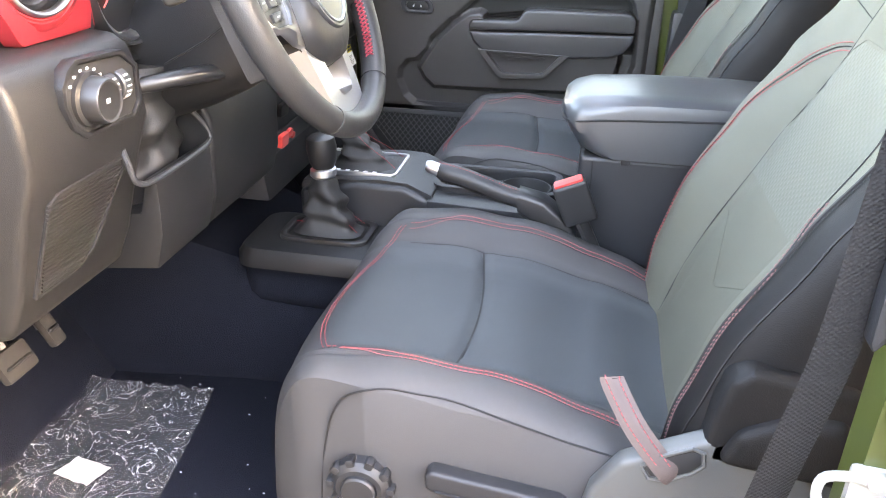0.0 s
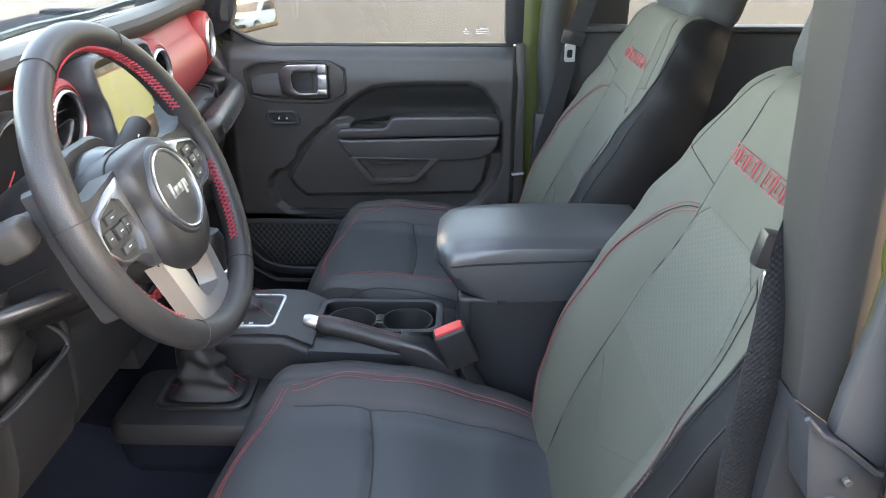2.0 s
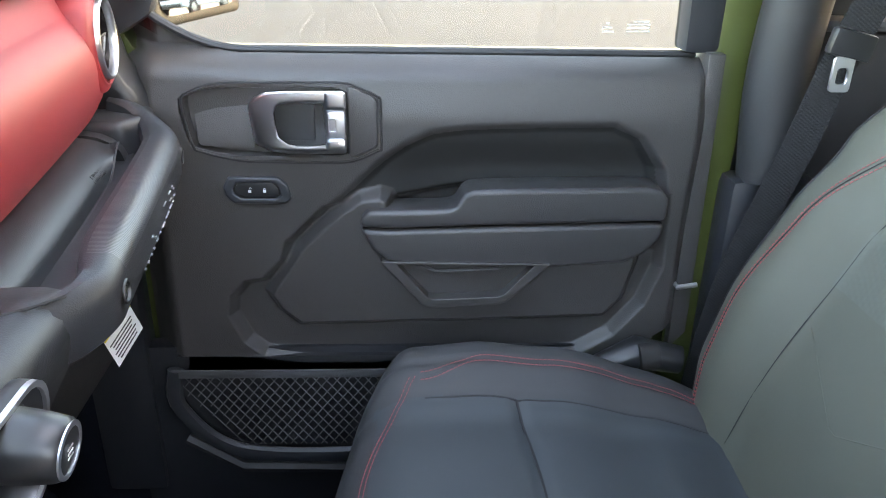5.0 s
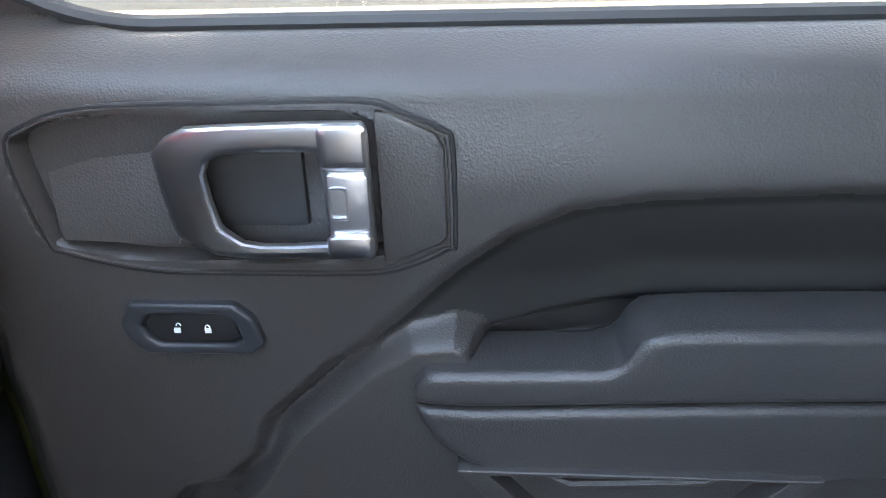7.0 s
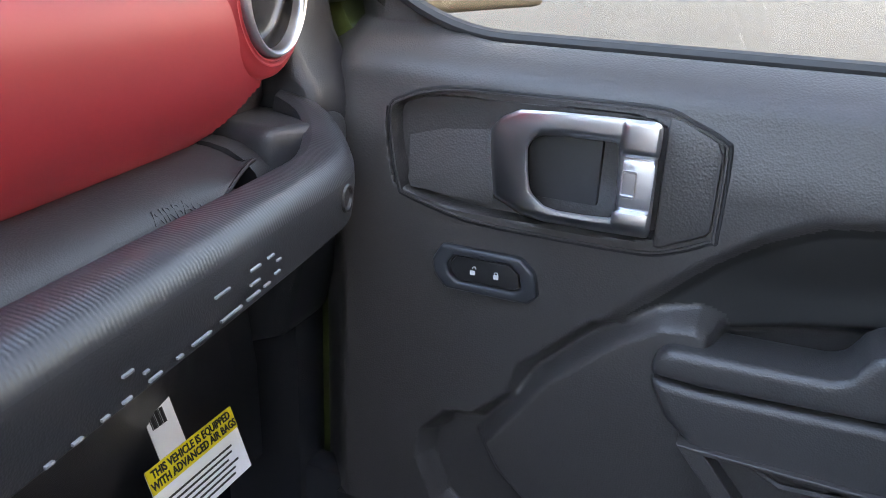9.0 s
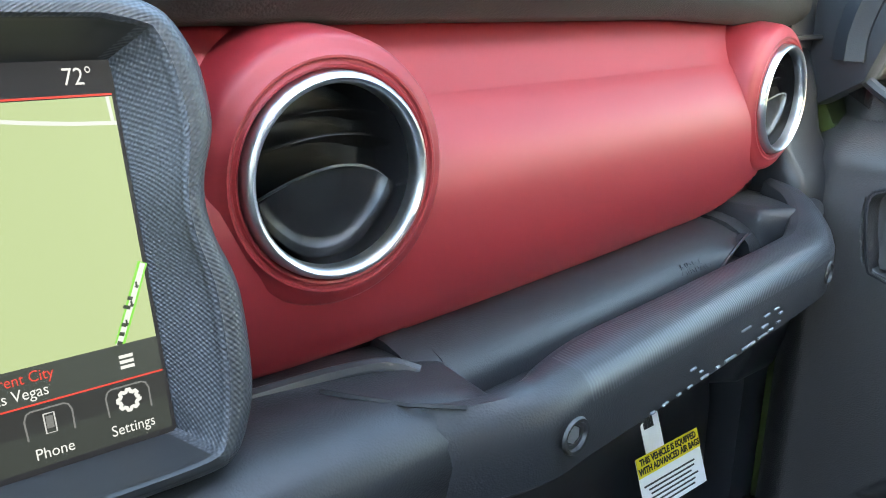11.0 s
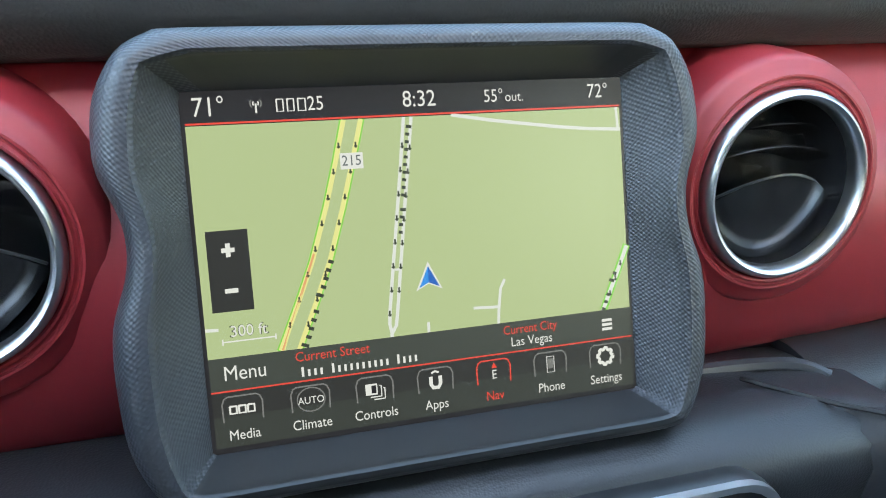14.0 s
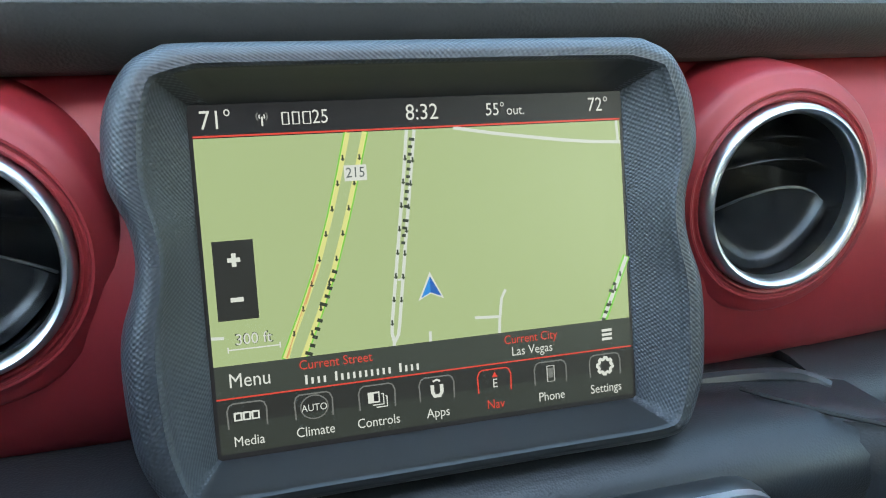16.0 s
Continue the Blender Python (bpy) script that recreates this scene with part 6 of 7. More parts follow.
for a0, a1 in ((20, 160), (-48, -8), (188, 228)):
    n = int((a1 - a0) / 2.1)
    for i in range(n):
        a = radians(a0 + (a1 - a0) * (i + 0.5) / n)
        d = radians(1.1)
        for sg in (1, -1):
            pts = []
            for k in (-1, 0, 1):
                aa = a + k * d * sg
                r = RR - 0.0163
                pts.append(wp(r * math.cos(aa) + 0.0008 * abs(k) * math.cos(aa), r * math.sin(aa) + 0.0008 * abs(k) * math.sin(aa), 0.003 + 0.0054 * k))
            tube(pts, 0.00115, 5, bm=bm)
part("rim_thread", bm, WHEELTHREAD, wheel, "red cross stitching inside the rim", kind="stuff")
for a in (62, 118, -58, 238, 172, 8):
    a = radians(a)
    ring = [wp((RR + 0.0158 * math.cos(t)) * math.cos(a), (RR + 0.0158 * math.cos(t)) * math.sin(a), 0.0168 * math.sin(t)) for t in span(0, 6.283, 25)]
    part("rim_seam", tube(ring[:-1], 0.0007, 4, closed=True), SEAM, wheel)
# hub cover: a full pad, waisted between the switch pods
hubp = [(0.0, 0.060), (0.036, 0.058), (0.058, 0.047), (0.064, 0.022), (0.060, -0.004), (0.068, -0.032), (0.063, -0.058), (0.040, -0.080), (0.016, -0.090), (0, -0.091)]
hubo = hubp + [(-x, y) for x, y in hubp[::-1][1:-1]]
hubo = [(v.x, v.y) for v in spline([(x, y, 0) for x, y in hubo], 4, closed=True)]
hub = part("hub_cover", hbm(loft([[(x * k, y * k - 0.004 * (1 - k), z) for x, y in hubo] for k, z in ((0.94, -0.060), (1.0, -0.030), (1.0, -0.008), (0.975, 0.006), (0.92, 0.015), (0.82, 0.021), (0.66, 0.0245), (0.4, 0.026), (0.05, 0.0265))])), LEATHER, wheel, "padded black hub cover")
part("hub_seam", hbm(tube([(x * 1.004, y * 1.004, -0.006) for x, y in hubo], 0.0011, 5, closed=True)), SEAM, hub)
BC = pose(0.002, -0.004, 0.0)
part("badge_lip", hbm(turned([(0.0530, 0.020), (0.0525, 0.0262), (0.0505, 0.0285), (0.0478, 0.0285), (0.0465, 0.026)], 56, BC)), GREYPL, hub, "raised grey lip round the badge")
part("badge_ring", hbm(turned([(0.0462, 0.024), (0.0460, 0.0285), (0.0448, 0.0296), (0.0434, 0.0290), (0.0428, 0.026)], 56, BC)), CHROME, hub, "satin chrome badge ring")
part("badge_face", hbm(turned([(0.0430, 0.0270), (0.020, 0.0282), (0.0, 0.0284)], 48, BC)), GREYPL, hub)
for x, w, h, dy in ((-0.0195, 0.0050, 0.0170, 0.002), (-0.0090, 0.0080, 0.0105, -0.001), (0.0022, 0.0080, 0.0105, -0.001), (0.0125, 0.0045, 0.0155, -0.0035), (0.0180, 0.0045, 0.0100, -0.0008)):
    part("badge_block", hbm(box((x + 0.002, -0.004 + dy, 0.0290), (w, h, 0.0026), 0.0010, 2)), SILVER, hub, "plain silver badge block")
# side spokes: leather arms to the rim, silver frames round the switch pods
for sg in (1, -1):
    sp = [(0.045, 0.040), (0.080, 0.044), (0.120, 0.040), (0.146, 0.048), (0.166, 0.070), (0.170, -0.060), (0.152, -0.044), (0.128, -0.032), (0.095, -0.034), (0.045, -0.050)]
    sp = [(sg * v.x, v.y) for v in spline([(x, y, 0) for x, y in sp], 3, closed=True)]
    spoke = part("spoke", hbm(bevelled(loft([[(x, y, z) for x, y in sp] for z in (-0.024, 0.004)]), 0.005, 2)), LEATHER, wheel, "leather-covered spoke")
    fo = [(sg * 1.12 * x, 1.08 * y - 0.004) for x, y in ((0.050, 0.044), (0.082, 0.039), (0.122, 0.028), (0.1335, 0.012), (0.1365, -0.003), (0.125, -0.020), (0.112, -0.026), (0.088, -0.029), (0.073, -0.044), (0.060, -0.050), (0.054, -0.020))]
    fi = [(sg * 1.12 * x, 1.08 * y - 0.004) for x, y in ((0.076, 0.026), (0.086, 0.031), (0.120, 0.023), (0.130, 0.010), (0.1325, -0.003), (0.122, -0.017), (0.110, -0.022), (0.090, -0.023), (0.080, -0.025), (0.073, -0.014), (0.071, 0.004))]
    fm = [(a + (c - a) * 0.6, b + (d - b) * 0.6) for (a, b), (c, d) in zip(fo, fi)]
    b2 = loft([[(x, y, z) for x, y in q] for q, z in ((fo, -0.004), (fo, 0.0030), (fm, 0.0092), (fi, 0.0098), (fi, -0.002))], ring=True)
    part("spoke_trim", hbm(bevelled(b2, 0.0012, 2)), RINGCHR, wheel, "satin silver spoke frame")
    pod = part("switch_pod", hbm(bevelled(loft([[(x, y, z) for x, y in fi] for z in (-0.004, 0.0060)]), 0.001, 1)), SMOOTH, wheel, "black switch pod")
    for x, y, w, h, tall in ((0.100, 0.0035, 0.015, 0.013, 0.0045), (0.100, 0.0175, 0.022, 0.0085, 0.003), (0.100, -0.0125, 0.022, 0.0085, 0.003), (0.0845, 0.0035, 0.0100, 0.015, 0.003), (0.1180, 0.0035, 0.0130, 0.015, 0.003)):
        part("switch_button", hbm(box((sg * 1.12 * x, 1.08 * y - 0.004, 0.006), (1.12 * w, 1.08 * h, 2 * tall), 0.0016, 2)), GREYPL, pod)
    bm = bmesh.new()
    for x, y, w, top in ((0.100, 0.0035, 0.006, 0.0106), (0.100, 0.0175, 0.006, 0.0091), (0.100, -0.0125, 0.006, 0.0091), (0.0845, 0.0035, 0.004, 0.0091), (0.1180, 0.0035, 0.004, 0.0091)):
        box((sg * 1.12 * x, 1.08 * y - 0.004, top), (w, 0.0012, 0.0003), bm=bm)
    part("switch_marks", hbm(bm), MARK, pod)
# lower spoke: two broad silver legs and a foot round a see-through opening
lo = [(-0.064, -0.056), (-0.059, -0.086), (-0.052, -0.136), (-0.046, -0.154), (-0.034, -0.161), (0.034, -0.161), (0.046, -0.154), (0.052, -0.136), (0.059, -0.086), (0.064, -0.056)]
li = [(-0.036, -0.060), (-0.032, -0.086), (-0.026, -0.122), (-0.022, -0.132), (-0.014, -0.136), (0.014, -0.136), (0.022, -0.132), (0.026, -0.122), (0.032, -0.086), (0.036, -0.060)]
b2 = loft([[(x, y, z) for x, y in q] for q, z in ((lo, -0.028), (lo, -0.006), (li, -0.003), (li, -0.028))], ring=True)
part("lower_spoke", wbm(bevelled(b2, 0.0028, 3)), SILVER, wheel, "satin silver lower spoke with an opening")
part("hub_back", hbm(turned([(0.062, -0.020), (0.070, -0.035), (0.070, -0.060), (0.0, -0.062)], 32)), SMOOTH, wheel)

# column shroud with stalks and ignition
col = thing("steering_column", "black steering column shroud with stalks", "steering column")
secs = []
for z, w, h, dy in ((-0.050, 0.088, 0.088, 0.0), (-0.060, 0.100, 0.098, -0.004), (-0.10, 0.104, 0.098, -0.010), (-0.16, 0.098, 0.092, -0.018), (-0.24, 0.090, 0.085, -0.02)):
    secs.append([wp(x, y + dy, z) for x, y in roundrect(2 * w * 0.82, 2 * h * 0.80, 0.05, 5)])
part("shroud", loft(secs), SHADEPL, col)
part("shroud_seam", tube([wp(-0.0835, -0.01, -0.06), wp(-0.0865, -0.02, -0.10), wp(-0.082, -0.026, -0.16)], 0.0012, 5), SEAM, col)
part("stalk_left", tube([wp(-0.06, 0.02, -0.066), wp(-0.12, 0.034, -0.058), wp(-0.185, 0.04, -0.044)], [0.010, 0.011, 0.013], 12), MATTBLK, col, "indicator stalk with round end")
part("stalk_end", wbm(box((-0.186, 0.036, -0.043), (0.036, 0.032, 0.034), 0.010, 3, (0, 10, 6))), MATTBLK, col)
sr = part("stalk_right", tube([wp(0.06, 0.02, -0.066), wp(0.082, 0.030, -0.062), wp(0.096, 0.036, -0.058), wp(0.142, 0.052, -0.050), wp(0.147, 0.054, -0.049)], [0.009, 0.010, 0.0145, 0.0155, 0.012], 14), MATTBLK, col, "wiper stalk with white marks")
bm = bmesh.new()
for i in range(4):
    box((0.100 + 0.012 * i, 0.0385 + 0.0040 * i, -0.0430 + 0.0019 * i), (0.005, 0.003 + 0.003 * (i % 2), 0.0010), 0, turn=(0, -9, 19), bm=bm)
part("stalk_marks", wbm(bm), MARK, sr)

# instrument cluster
clu = thing("instrument_cluster", "twin round gauges with silver rings in a black binnacle", "instrument cluster")
part("binnacle", loft([[(x, y, z) for y, z in roundrect(w, h, 0.05, 5, -0.389, 1.364)] for x, w, h in ((-0.90, 0.26, 0.170), (-0.838, 0.262, 0.176), (-0.848, 0.245, 0.150))]), SMOOTH, clu)
for y in (-0.324, -0.454):
    gm = Matrix.Translation((-0.852, y, 1.362)) @ pose(0, 0, 0, 0, 90, 0)
    g = part("gauge", turned([(0.0, 0.002), (0.052, 0.002), (0.0545, 0.006)], 48, gm), HOLE, clu)
    part("gauge_ring", turned([(0.054, 0.004), (0.056, 0.014), (0.060, 0.018), (0.0635, 0.016), (0.064, 0.006)], 48, gm), CHROME, g, "satin chrome gauge ring")
    part("gauge_boss", turned([(0.070, -0.012), (0.069, 0.012), (0.067, 0.022), (0.0645, 0.021), (0.062, 0.008)], 48, gm), SMOOTH, g, "black gauge surround")
    bm = bmesh.new()
    for k in range(28):
        a = radians(-215 + 250 * k / 27)
        c = gm @ Vector((-0.046 * math.sin(a), 0.046 * math.cos(a), 0.003))
        box(c, (0.0008, 0.0018, 0.008 if k % 3 == 0 else 0.004), 0, turn=(-90 + math.degrees(a), 0, 0), bm=bm)
    part("gauge_ticks", bm, MARK, g)
    part("needle", tube([gm @ Vector((0, 0, 0.005)), gm @ Vector((0.025, -0.03, 0.005))], 0.001, 5), REDPL, g)

# ---- driver's lower dash ----
left = thing("lower_dash", "black knee panel with switch pods and speaker grille", "dashboard panel")
kp = [(-0.850, 1.3215), (-0.822, 1.3195), (-0.806, 1.308), (-0.800, 1.285), (-0.796, 1.235), (-0.812, 1.19), (-0.838, 1.10), (-0.858, 1.055), (-0.95, 1.03), (-0.95, 1.3215)]
part("end_panel", prism(kp, "y", -0.705, -0.510, 0.012, 3), SHADEPL, left)
kn = [(-0.82, 1.24), (-0.797, 1.19), (-0.800, 1.09), (-0.812, 1.045), (-0.90, 1.035), (-0.95, 1.24)]
part("knee_panel", prism(kn, "y", -0.376, -0.155, 0.008, 3), SHADEPL, left)
kb = [(-0.812, 1.158), (-0.802, 1.160), (-0.798, 1.154), (-0.800, 1.09), (-0.812, 1.045), (-0.90, 1.035), (-0.93, 1.060), (-0.90, 1.105), (-0.824, 1.115)]
part("cubby_front", prism(kb, "y", -0.512, -0.380, 0.003, 2), SHADEPL, left)
# back wall in near-black: the cubby's inner shade is painted on
part("cubby_back", box((-0.93, -0.45, 1.19), (0.02, 0.20, 0.20), 0.004), HOLE, left, "cubby back wall, darkened as shade")
octo = [(-0.645, 1.293), (-0.634, 1.307), (-0.620, 1.3135), (-0.546, 1.309), (-0.521, 1.290), (-0.523, 1.250), (-0.537, 1.2375), (-0.621, 1.239), (-0.639, 1.253), (-0.647, 1.276)]
oc = (-0.584, 1.275)
octi = [(oc[0] + (a - oc[0]) * 0.90, oc[1] + (b - oc[1]) * 0.86) for a, b in octo]
ob2 = ringplate(octo, octi, "x", -0.808, -0.7935, 0.003, 2)
part("pod_frame", ob2, SHADEPL, left, "bevelled frame of the switch pod")
pod = part("switch_pod", prism(octi, "x", -0.812, -0.7965, 0.001, 1), RUBBER, left, "black switch face")
km = Matrix.Translation((-0.7965, -0.607, 1.274)) @ pose(0, 0, 0, 0, 90, 0)
kn2 = part("headlight_knob", turned([(0.0265, 0.0), (0.0260, 0.004), (0.0225, 0.006), (0.0215, 0.018), (0.0200, 0.0215), (0.0165, 0.0205), (0, 0.0200)], 36, km), SMOOTH, pod, "round headlight knob")
part("knob_ring", turned([(0.0185, 0.0212), (0.0205, 0.0218), (0.0198, 0.0226), (0.0176, 0.0216)], 36, km), GREYPL, kn2)
for y in (-0.573, -0.553):
    tw = part("thumb_wheel", turned([(0.0, -0.0075), (0.0150, -0.0075), (0.0165, -0.006), (0.0165, 0.006), (0.0150, 0.0075), (0.0, 0.0075)], 28, Matrix.Translation((-0.803, y, 1.275)) @ pose(0, 0, 0, 90, 0, 0)), GREYPL, pod)
    bm = bmesh.new()
    for k in range(5):
        a = radians(-38 + 19 * k)
        box((-0.803 + 0.0166 * math.cos(a), y, 1.275 + 0.0166 * math.sin(a)), (0.0006, 0.0070, 0.0016), 0, turn=(0, -math.degrees(a), 0), bm=bm)
    part("wheel_marks", bm, MARK, tw)
bm = bmesh.new()
box((-0.7762, -0.607, 1.274), (0.0008, 0.0055, 0.0042), 0, bm=bm)
for a in span(0.7, 2.5, 6):
    box((-0.7961, -0.607 + 0.0300 * math.cos(a), 1.274 + 0.0285 * math.sin(a)), (0.001, 0.0030, 0.0022), 0, bm=bm)
part("switch_marks", bm, MARK, pod)
gp = [(-0.8115, -0.674, 1.191), (-0.8110, -0.660, 1.197), (-0.8105, -0.556, 1.198), (-0.8130, -0.551, 1.187), (-0.8330, -0.594, 1.112), (-0.8375, -0.620, 1.097), (-0.8375, -0.685, 1.097)]
gr = part("speaker_grille", loft([[(x + d, y, z) for x, y, z in gp] for d in (-0.02, 0.0025)]), RUBBER, left, "ribbed speaker grille")
bm = bmesh.new()
for k in range(23):
    z = 1.101 + 0.0041 * k
    y1 = -0.606 + 0.052 * smooth(1.095, 1.19, z) - 0.004
    tube([(-0.8330 + 0.282 * (z - 1.101), -0.678, z), (-0.8330 + 0.282 * (z - 1.101), y1, z)], 0.0013, 5, bm=bm)
part("grille_ribs", bm, SMOOTH, gr)
part("grille_rim", tube([(x + 0.0030, y, z) for x, y, z in gp], 0.0020, 6, closed=True), SHADEPL, gr)
# tilt lever across the open cubby, the cubby's lip and a gathered boot
part("column_brace", tube([(-0.815, -0.515, 1.2605), (-0.795, -0.500, 1.2635), (-0.766, -0.476, 1.268), (-0.738, -0.434, 1.267), (-0.732, -0.420, 1.265)], [0.007, 0.009, 0.0095, 0.009, 0.006], 10), SMOOTH, left, "flat black tilt lever")
part("cubby_lip", tube(spline([(-0.815, -0.545, 1.215), (-0.803, -0.552, 1.190), (-0.799, -0.546, 1.167), (-0.798, -0.506, 1.159), (-0.798, -0.395, 1.161), (-0.799, -0.378, 1.174), (-0.812, -0.390, 1.202)], 5), 0.0034, 8), GREYPL, left, "raised lip of the open cubby")
boot((-0.868, -0.440, 1.116), (-0.850, -0.430, 1.27), 0.034, 0.060, 0.045, 21, BOOTL, left, "column_boot")

# pedals
for nm, y, z, w, h in (("brake_pedal", -0.557, 0.916, 0.055, 0.040), ("accelerator_pedal", -0.488, 0.924, 0.024, 0.052)):
    pd = thing(nm, "worn metal and rubber " + ("brake" if "brake" in nm else "accelerator") + " pedal", "pedal")
    part("pad", box((-1.0, y, z), (0.014, w, h), 0.006, 2, (0, -28, 0)), SCRATCHY, pd)
    part("arm", tube([(-1.008, y, z), (-1.06, y + 0.02, z + 0.08), (-1.10, y + 0.02, z + 0.22)], 0.009, 8), SMOOTH, pd)
    part("pad_ribs", box((-0.994, y, z), (0.008, w * 0.8, h * 0.12), 0.002, 1, (0, -28, 0)), RUBBER, pd)


# ---- driver's door opening ----
opening = structure("pillar_6", loft([[(x, y, z) for x, y in ((-0.100, -0.690), (-0.100, -0.730), (-0.062, -0.735), (-0.045, -0.765), (-0.020, -0.790), (0.02, -0.790), (0.02, -0.690))] for z in (0.62, 1.10, 1.262)]), GREEN, "olive green painted centre pillar of the open door", "pillar")
structure("body_side", prism([(-0.02, 0.66), (1.1, 0.66), (1.1, 1.268), (-0.065, 1.268), (-0.055, 1.18)], "y", -0.83, -0.775, 0.012, 3), GREEN, "olive green outer skin of the rear door", "body panel")
structure("trim_belt_line", box((0.520, -0.805, 1.275), (1.17, 0.030, 0.012), 0.004), RUBBER, "black belt line strip of the rear door", "trim")
TINT = GLASS.copy()
TINT.name = "tinted_glass"
[n for n in TINT.node_tree.nodes if n.type == "BSDF_TRANSPARENT"][0].inputs["Color"].default_value = (0.15, 0.155, 0.16, 1)
[n for n in TINT.node_tree.nodes if n.type == "MATH" and n.operation == "MULTIPLY_ADD"][0].inputs[2].default_value = 0.16
structure("rear_window", box((0.49, -0.79, 1.58), (1.14, 0.006, 0.62), 0.002), TINT, "dark tinted rear door glass", "window").visible_shadow = False
structure("pillar_trim_2", prism([(-0.142, 1.95), (-0.129, 1.49), (-0.124, 1.412), (-0.116, 1.325), (-0.085, 1.315), (-0.082, 1.384), (-0.082, 1.434), (-0.087, 1.491), (-0.094, 1.95)], "y", -0.744, -0.690, 0.006, 2), MATTBLK, "black upper pillar trim beside the seat belt", "trim")
structure("pillar_edge", tube(spline([(-0.093, -0.750, 1.36), (-0.088, -0.752, 1.400), (-0.085, -0.752, 1.448), (-0.0895, -0.752, 1.492), (-0.096, -0.750, 1.95)], 4), 0.0035, 8), GREEN, "green painted edge of the pillar", "pillar")
structure("pillar_seal", prism([(-0.097, 1.95), (-0.090, 1.494), (-0.087, 1.454), (-0.090, 1.411), (-0.096, 1.369), (-0.100, 1.334), (-0.062, 1.305), (-0.045, 1.280), (-0.056, 1.379), (-0.066, 1.473), (-0.076, 1.95)], "y", -0.762, -0.748, 0.004, 2), SEALG, "weathered grey rubber door seal", "seal")
structure("seal_lip", tube(spline([(-0.058, -0.766, 1.296), (-0.066, -0.766, 1.380), (-0.075, -0.766, 1.473), (-0.084, -0.766, 1.95)], 4), 0.006, 8), SEALG, "rolled lip of the door seal", "seal")
structure("seal_lip_2", tube(spline([(-0.046, -0.768, 1.282), (-0.054, -0.768, 1.380), (-0.064, -0.768, 1.473), (-0.074, -0.768, 1.95)], 4), 0.006, 8), RUBBER, "black outer lip of the door seal", "seal")
br = structure("roof_bracket", prism([(-0.121, 1.350), (-0.097, 1.332), (-0.073, 1.312), (-0.058, 1.308), (-0.052, 1.285), (-0.066, 1.277), (-0.071, 1.268), (-0.089, 1.272), (-0.111, 1.288)], "y", -0.768, -0.715, 0.004), GREYPL, "dark grey hard top bracket with bolts", "bracket")
part("bracket_fold", tube([(-0.121, -0.767, 1.350), (-0.110, -0.768, 1.338), (-0.097, -0.769, 1.332), (-0.073, -0.769, 1.312), (-0.058, -0.769, 1.308)], 0.0022, 6), GREYPL, br)
for x, z, r in ((-0.096, 1.288, 0.0052), (-0.089, 1.305, 0.003)):
    part("bolt", turned([(r, 0.0), (r, 0.003), (r * 0.7, 0.004), (0, 0.004)], 16, pose(x, -0.768, z, 90, 0, 0)), SEALG, br)
structure("belt_cover", prism([(-0.124, 1.27), (-0.118, 1.345), (-0.104, 1.343), (-0.098, 1.276), (-0.093, 1.263), (-0.090, 1.231), (-0.087, 1.198), (-0.092, 1.187), (-0.114, 1.182), (-0.120, 1.172), (-0.124, 1.18), (-0.125, 1.22)], "y", -0.738, -0.655, 0.005, 2), PLASTIC, "dark grey belt cover flange over the pillar", "trim")
stk = thing("door_striker", "pale zinc door striker loop on the green pillar", "striker")
part("loop", tube(spline([(-0.095, -0.735, 1.058), (-0.112, -0.738, 1.064), (-0.130, -0.740, 1.060), (-0.130, -0.742, 1.040), (-0.112, -0.742, 1.030), (-0.095, -0.738, 1.034)], 4), 0.0042, 8), BARE, stk)
part("plate", box((-0.092, -0.732, 1.046), (0.034, 0.010, 0.050), 0.006, 2), BARE, stk)
part("bolt", turned([(0.008, 0), (0.008, 0.005), (0, 0.006)], 12, pose(-0.090, -0.737, 1.063, 90, 0, 0)), BARE, stk)
wl = thing("pillar_label", "black and yellow pictogram label on the door pillar", "label")
WLM = Matrix.Translation((-0.0835, -0.7385, 1.157)) @ pose(0, 0, 0, 0, 3, 4)


def lab(x, z, w, h, d, mat, nm="print"):
    b2 = box((x, -d, z), (w, 0.0006, h))
    bmesh.ops.transform(b2, matrix=WLM, verts=b2.verts)
    return part(nm, b2, mat, wl)


lab(0, 0, 0.018, 0.100, 0, LABELK, "backing")
lab(0, 0.042, 0.018, 0.017, 0.001, YELLOW, "yellow_field")
for k in range(3):
    lab(0.001, 0.0385 + 0.003 * k, 0.008 - 0.002 * k, 0.0006, 0.0016, LABELK)
    pic = turned([(0.0030, 0.0), (0.0030, 0.0006), (0.0021, 0.0006), (0.0021, 0.0)], 16, WLM @ pose(-0.002, -0.0012, 0.022 - 0.026 * k, 90, 0, 0))
    part("pictogram", pic, LABELW, wl)
    lab(-0.002, 0.0150 - 0.026 * k, 0.0085, 0.0022, 0.001, LABELW)
    lab(0.0050, 0.021 - 0.026 * k, 0.0016, 0.008, 0.001, LABELW)
    lab(-0.0060, 0.0185 - 0.026 * k, 0.0014, 0.006, 0.001, LABELW)
lab(0, -0.046, 0.012, 0.0016, 0.001, LABELW)


# seat belts
waves(BELT, [(0.75, 0, 1), (-0.75, 0, 1)], 0.0042, 0.00014)


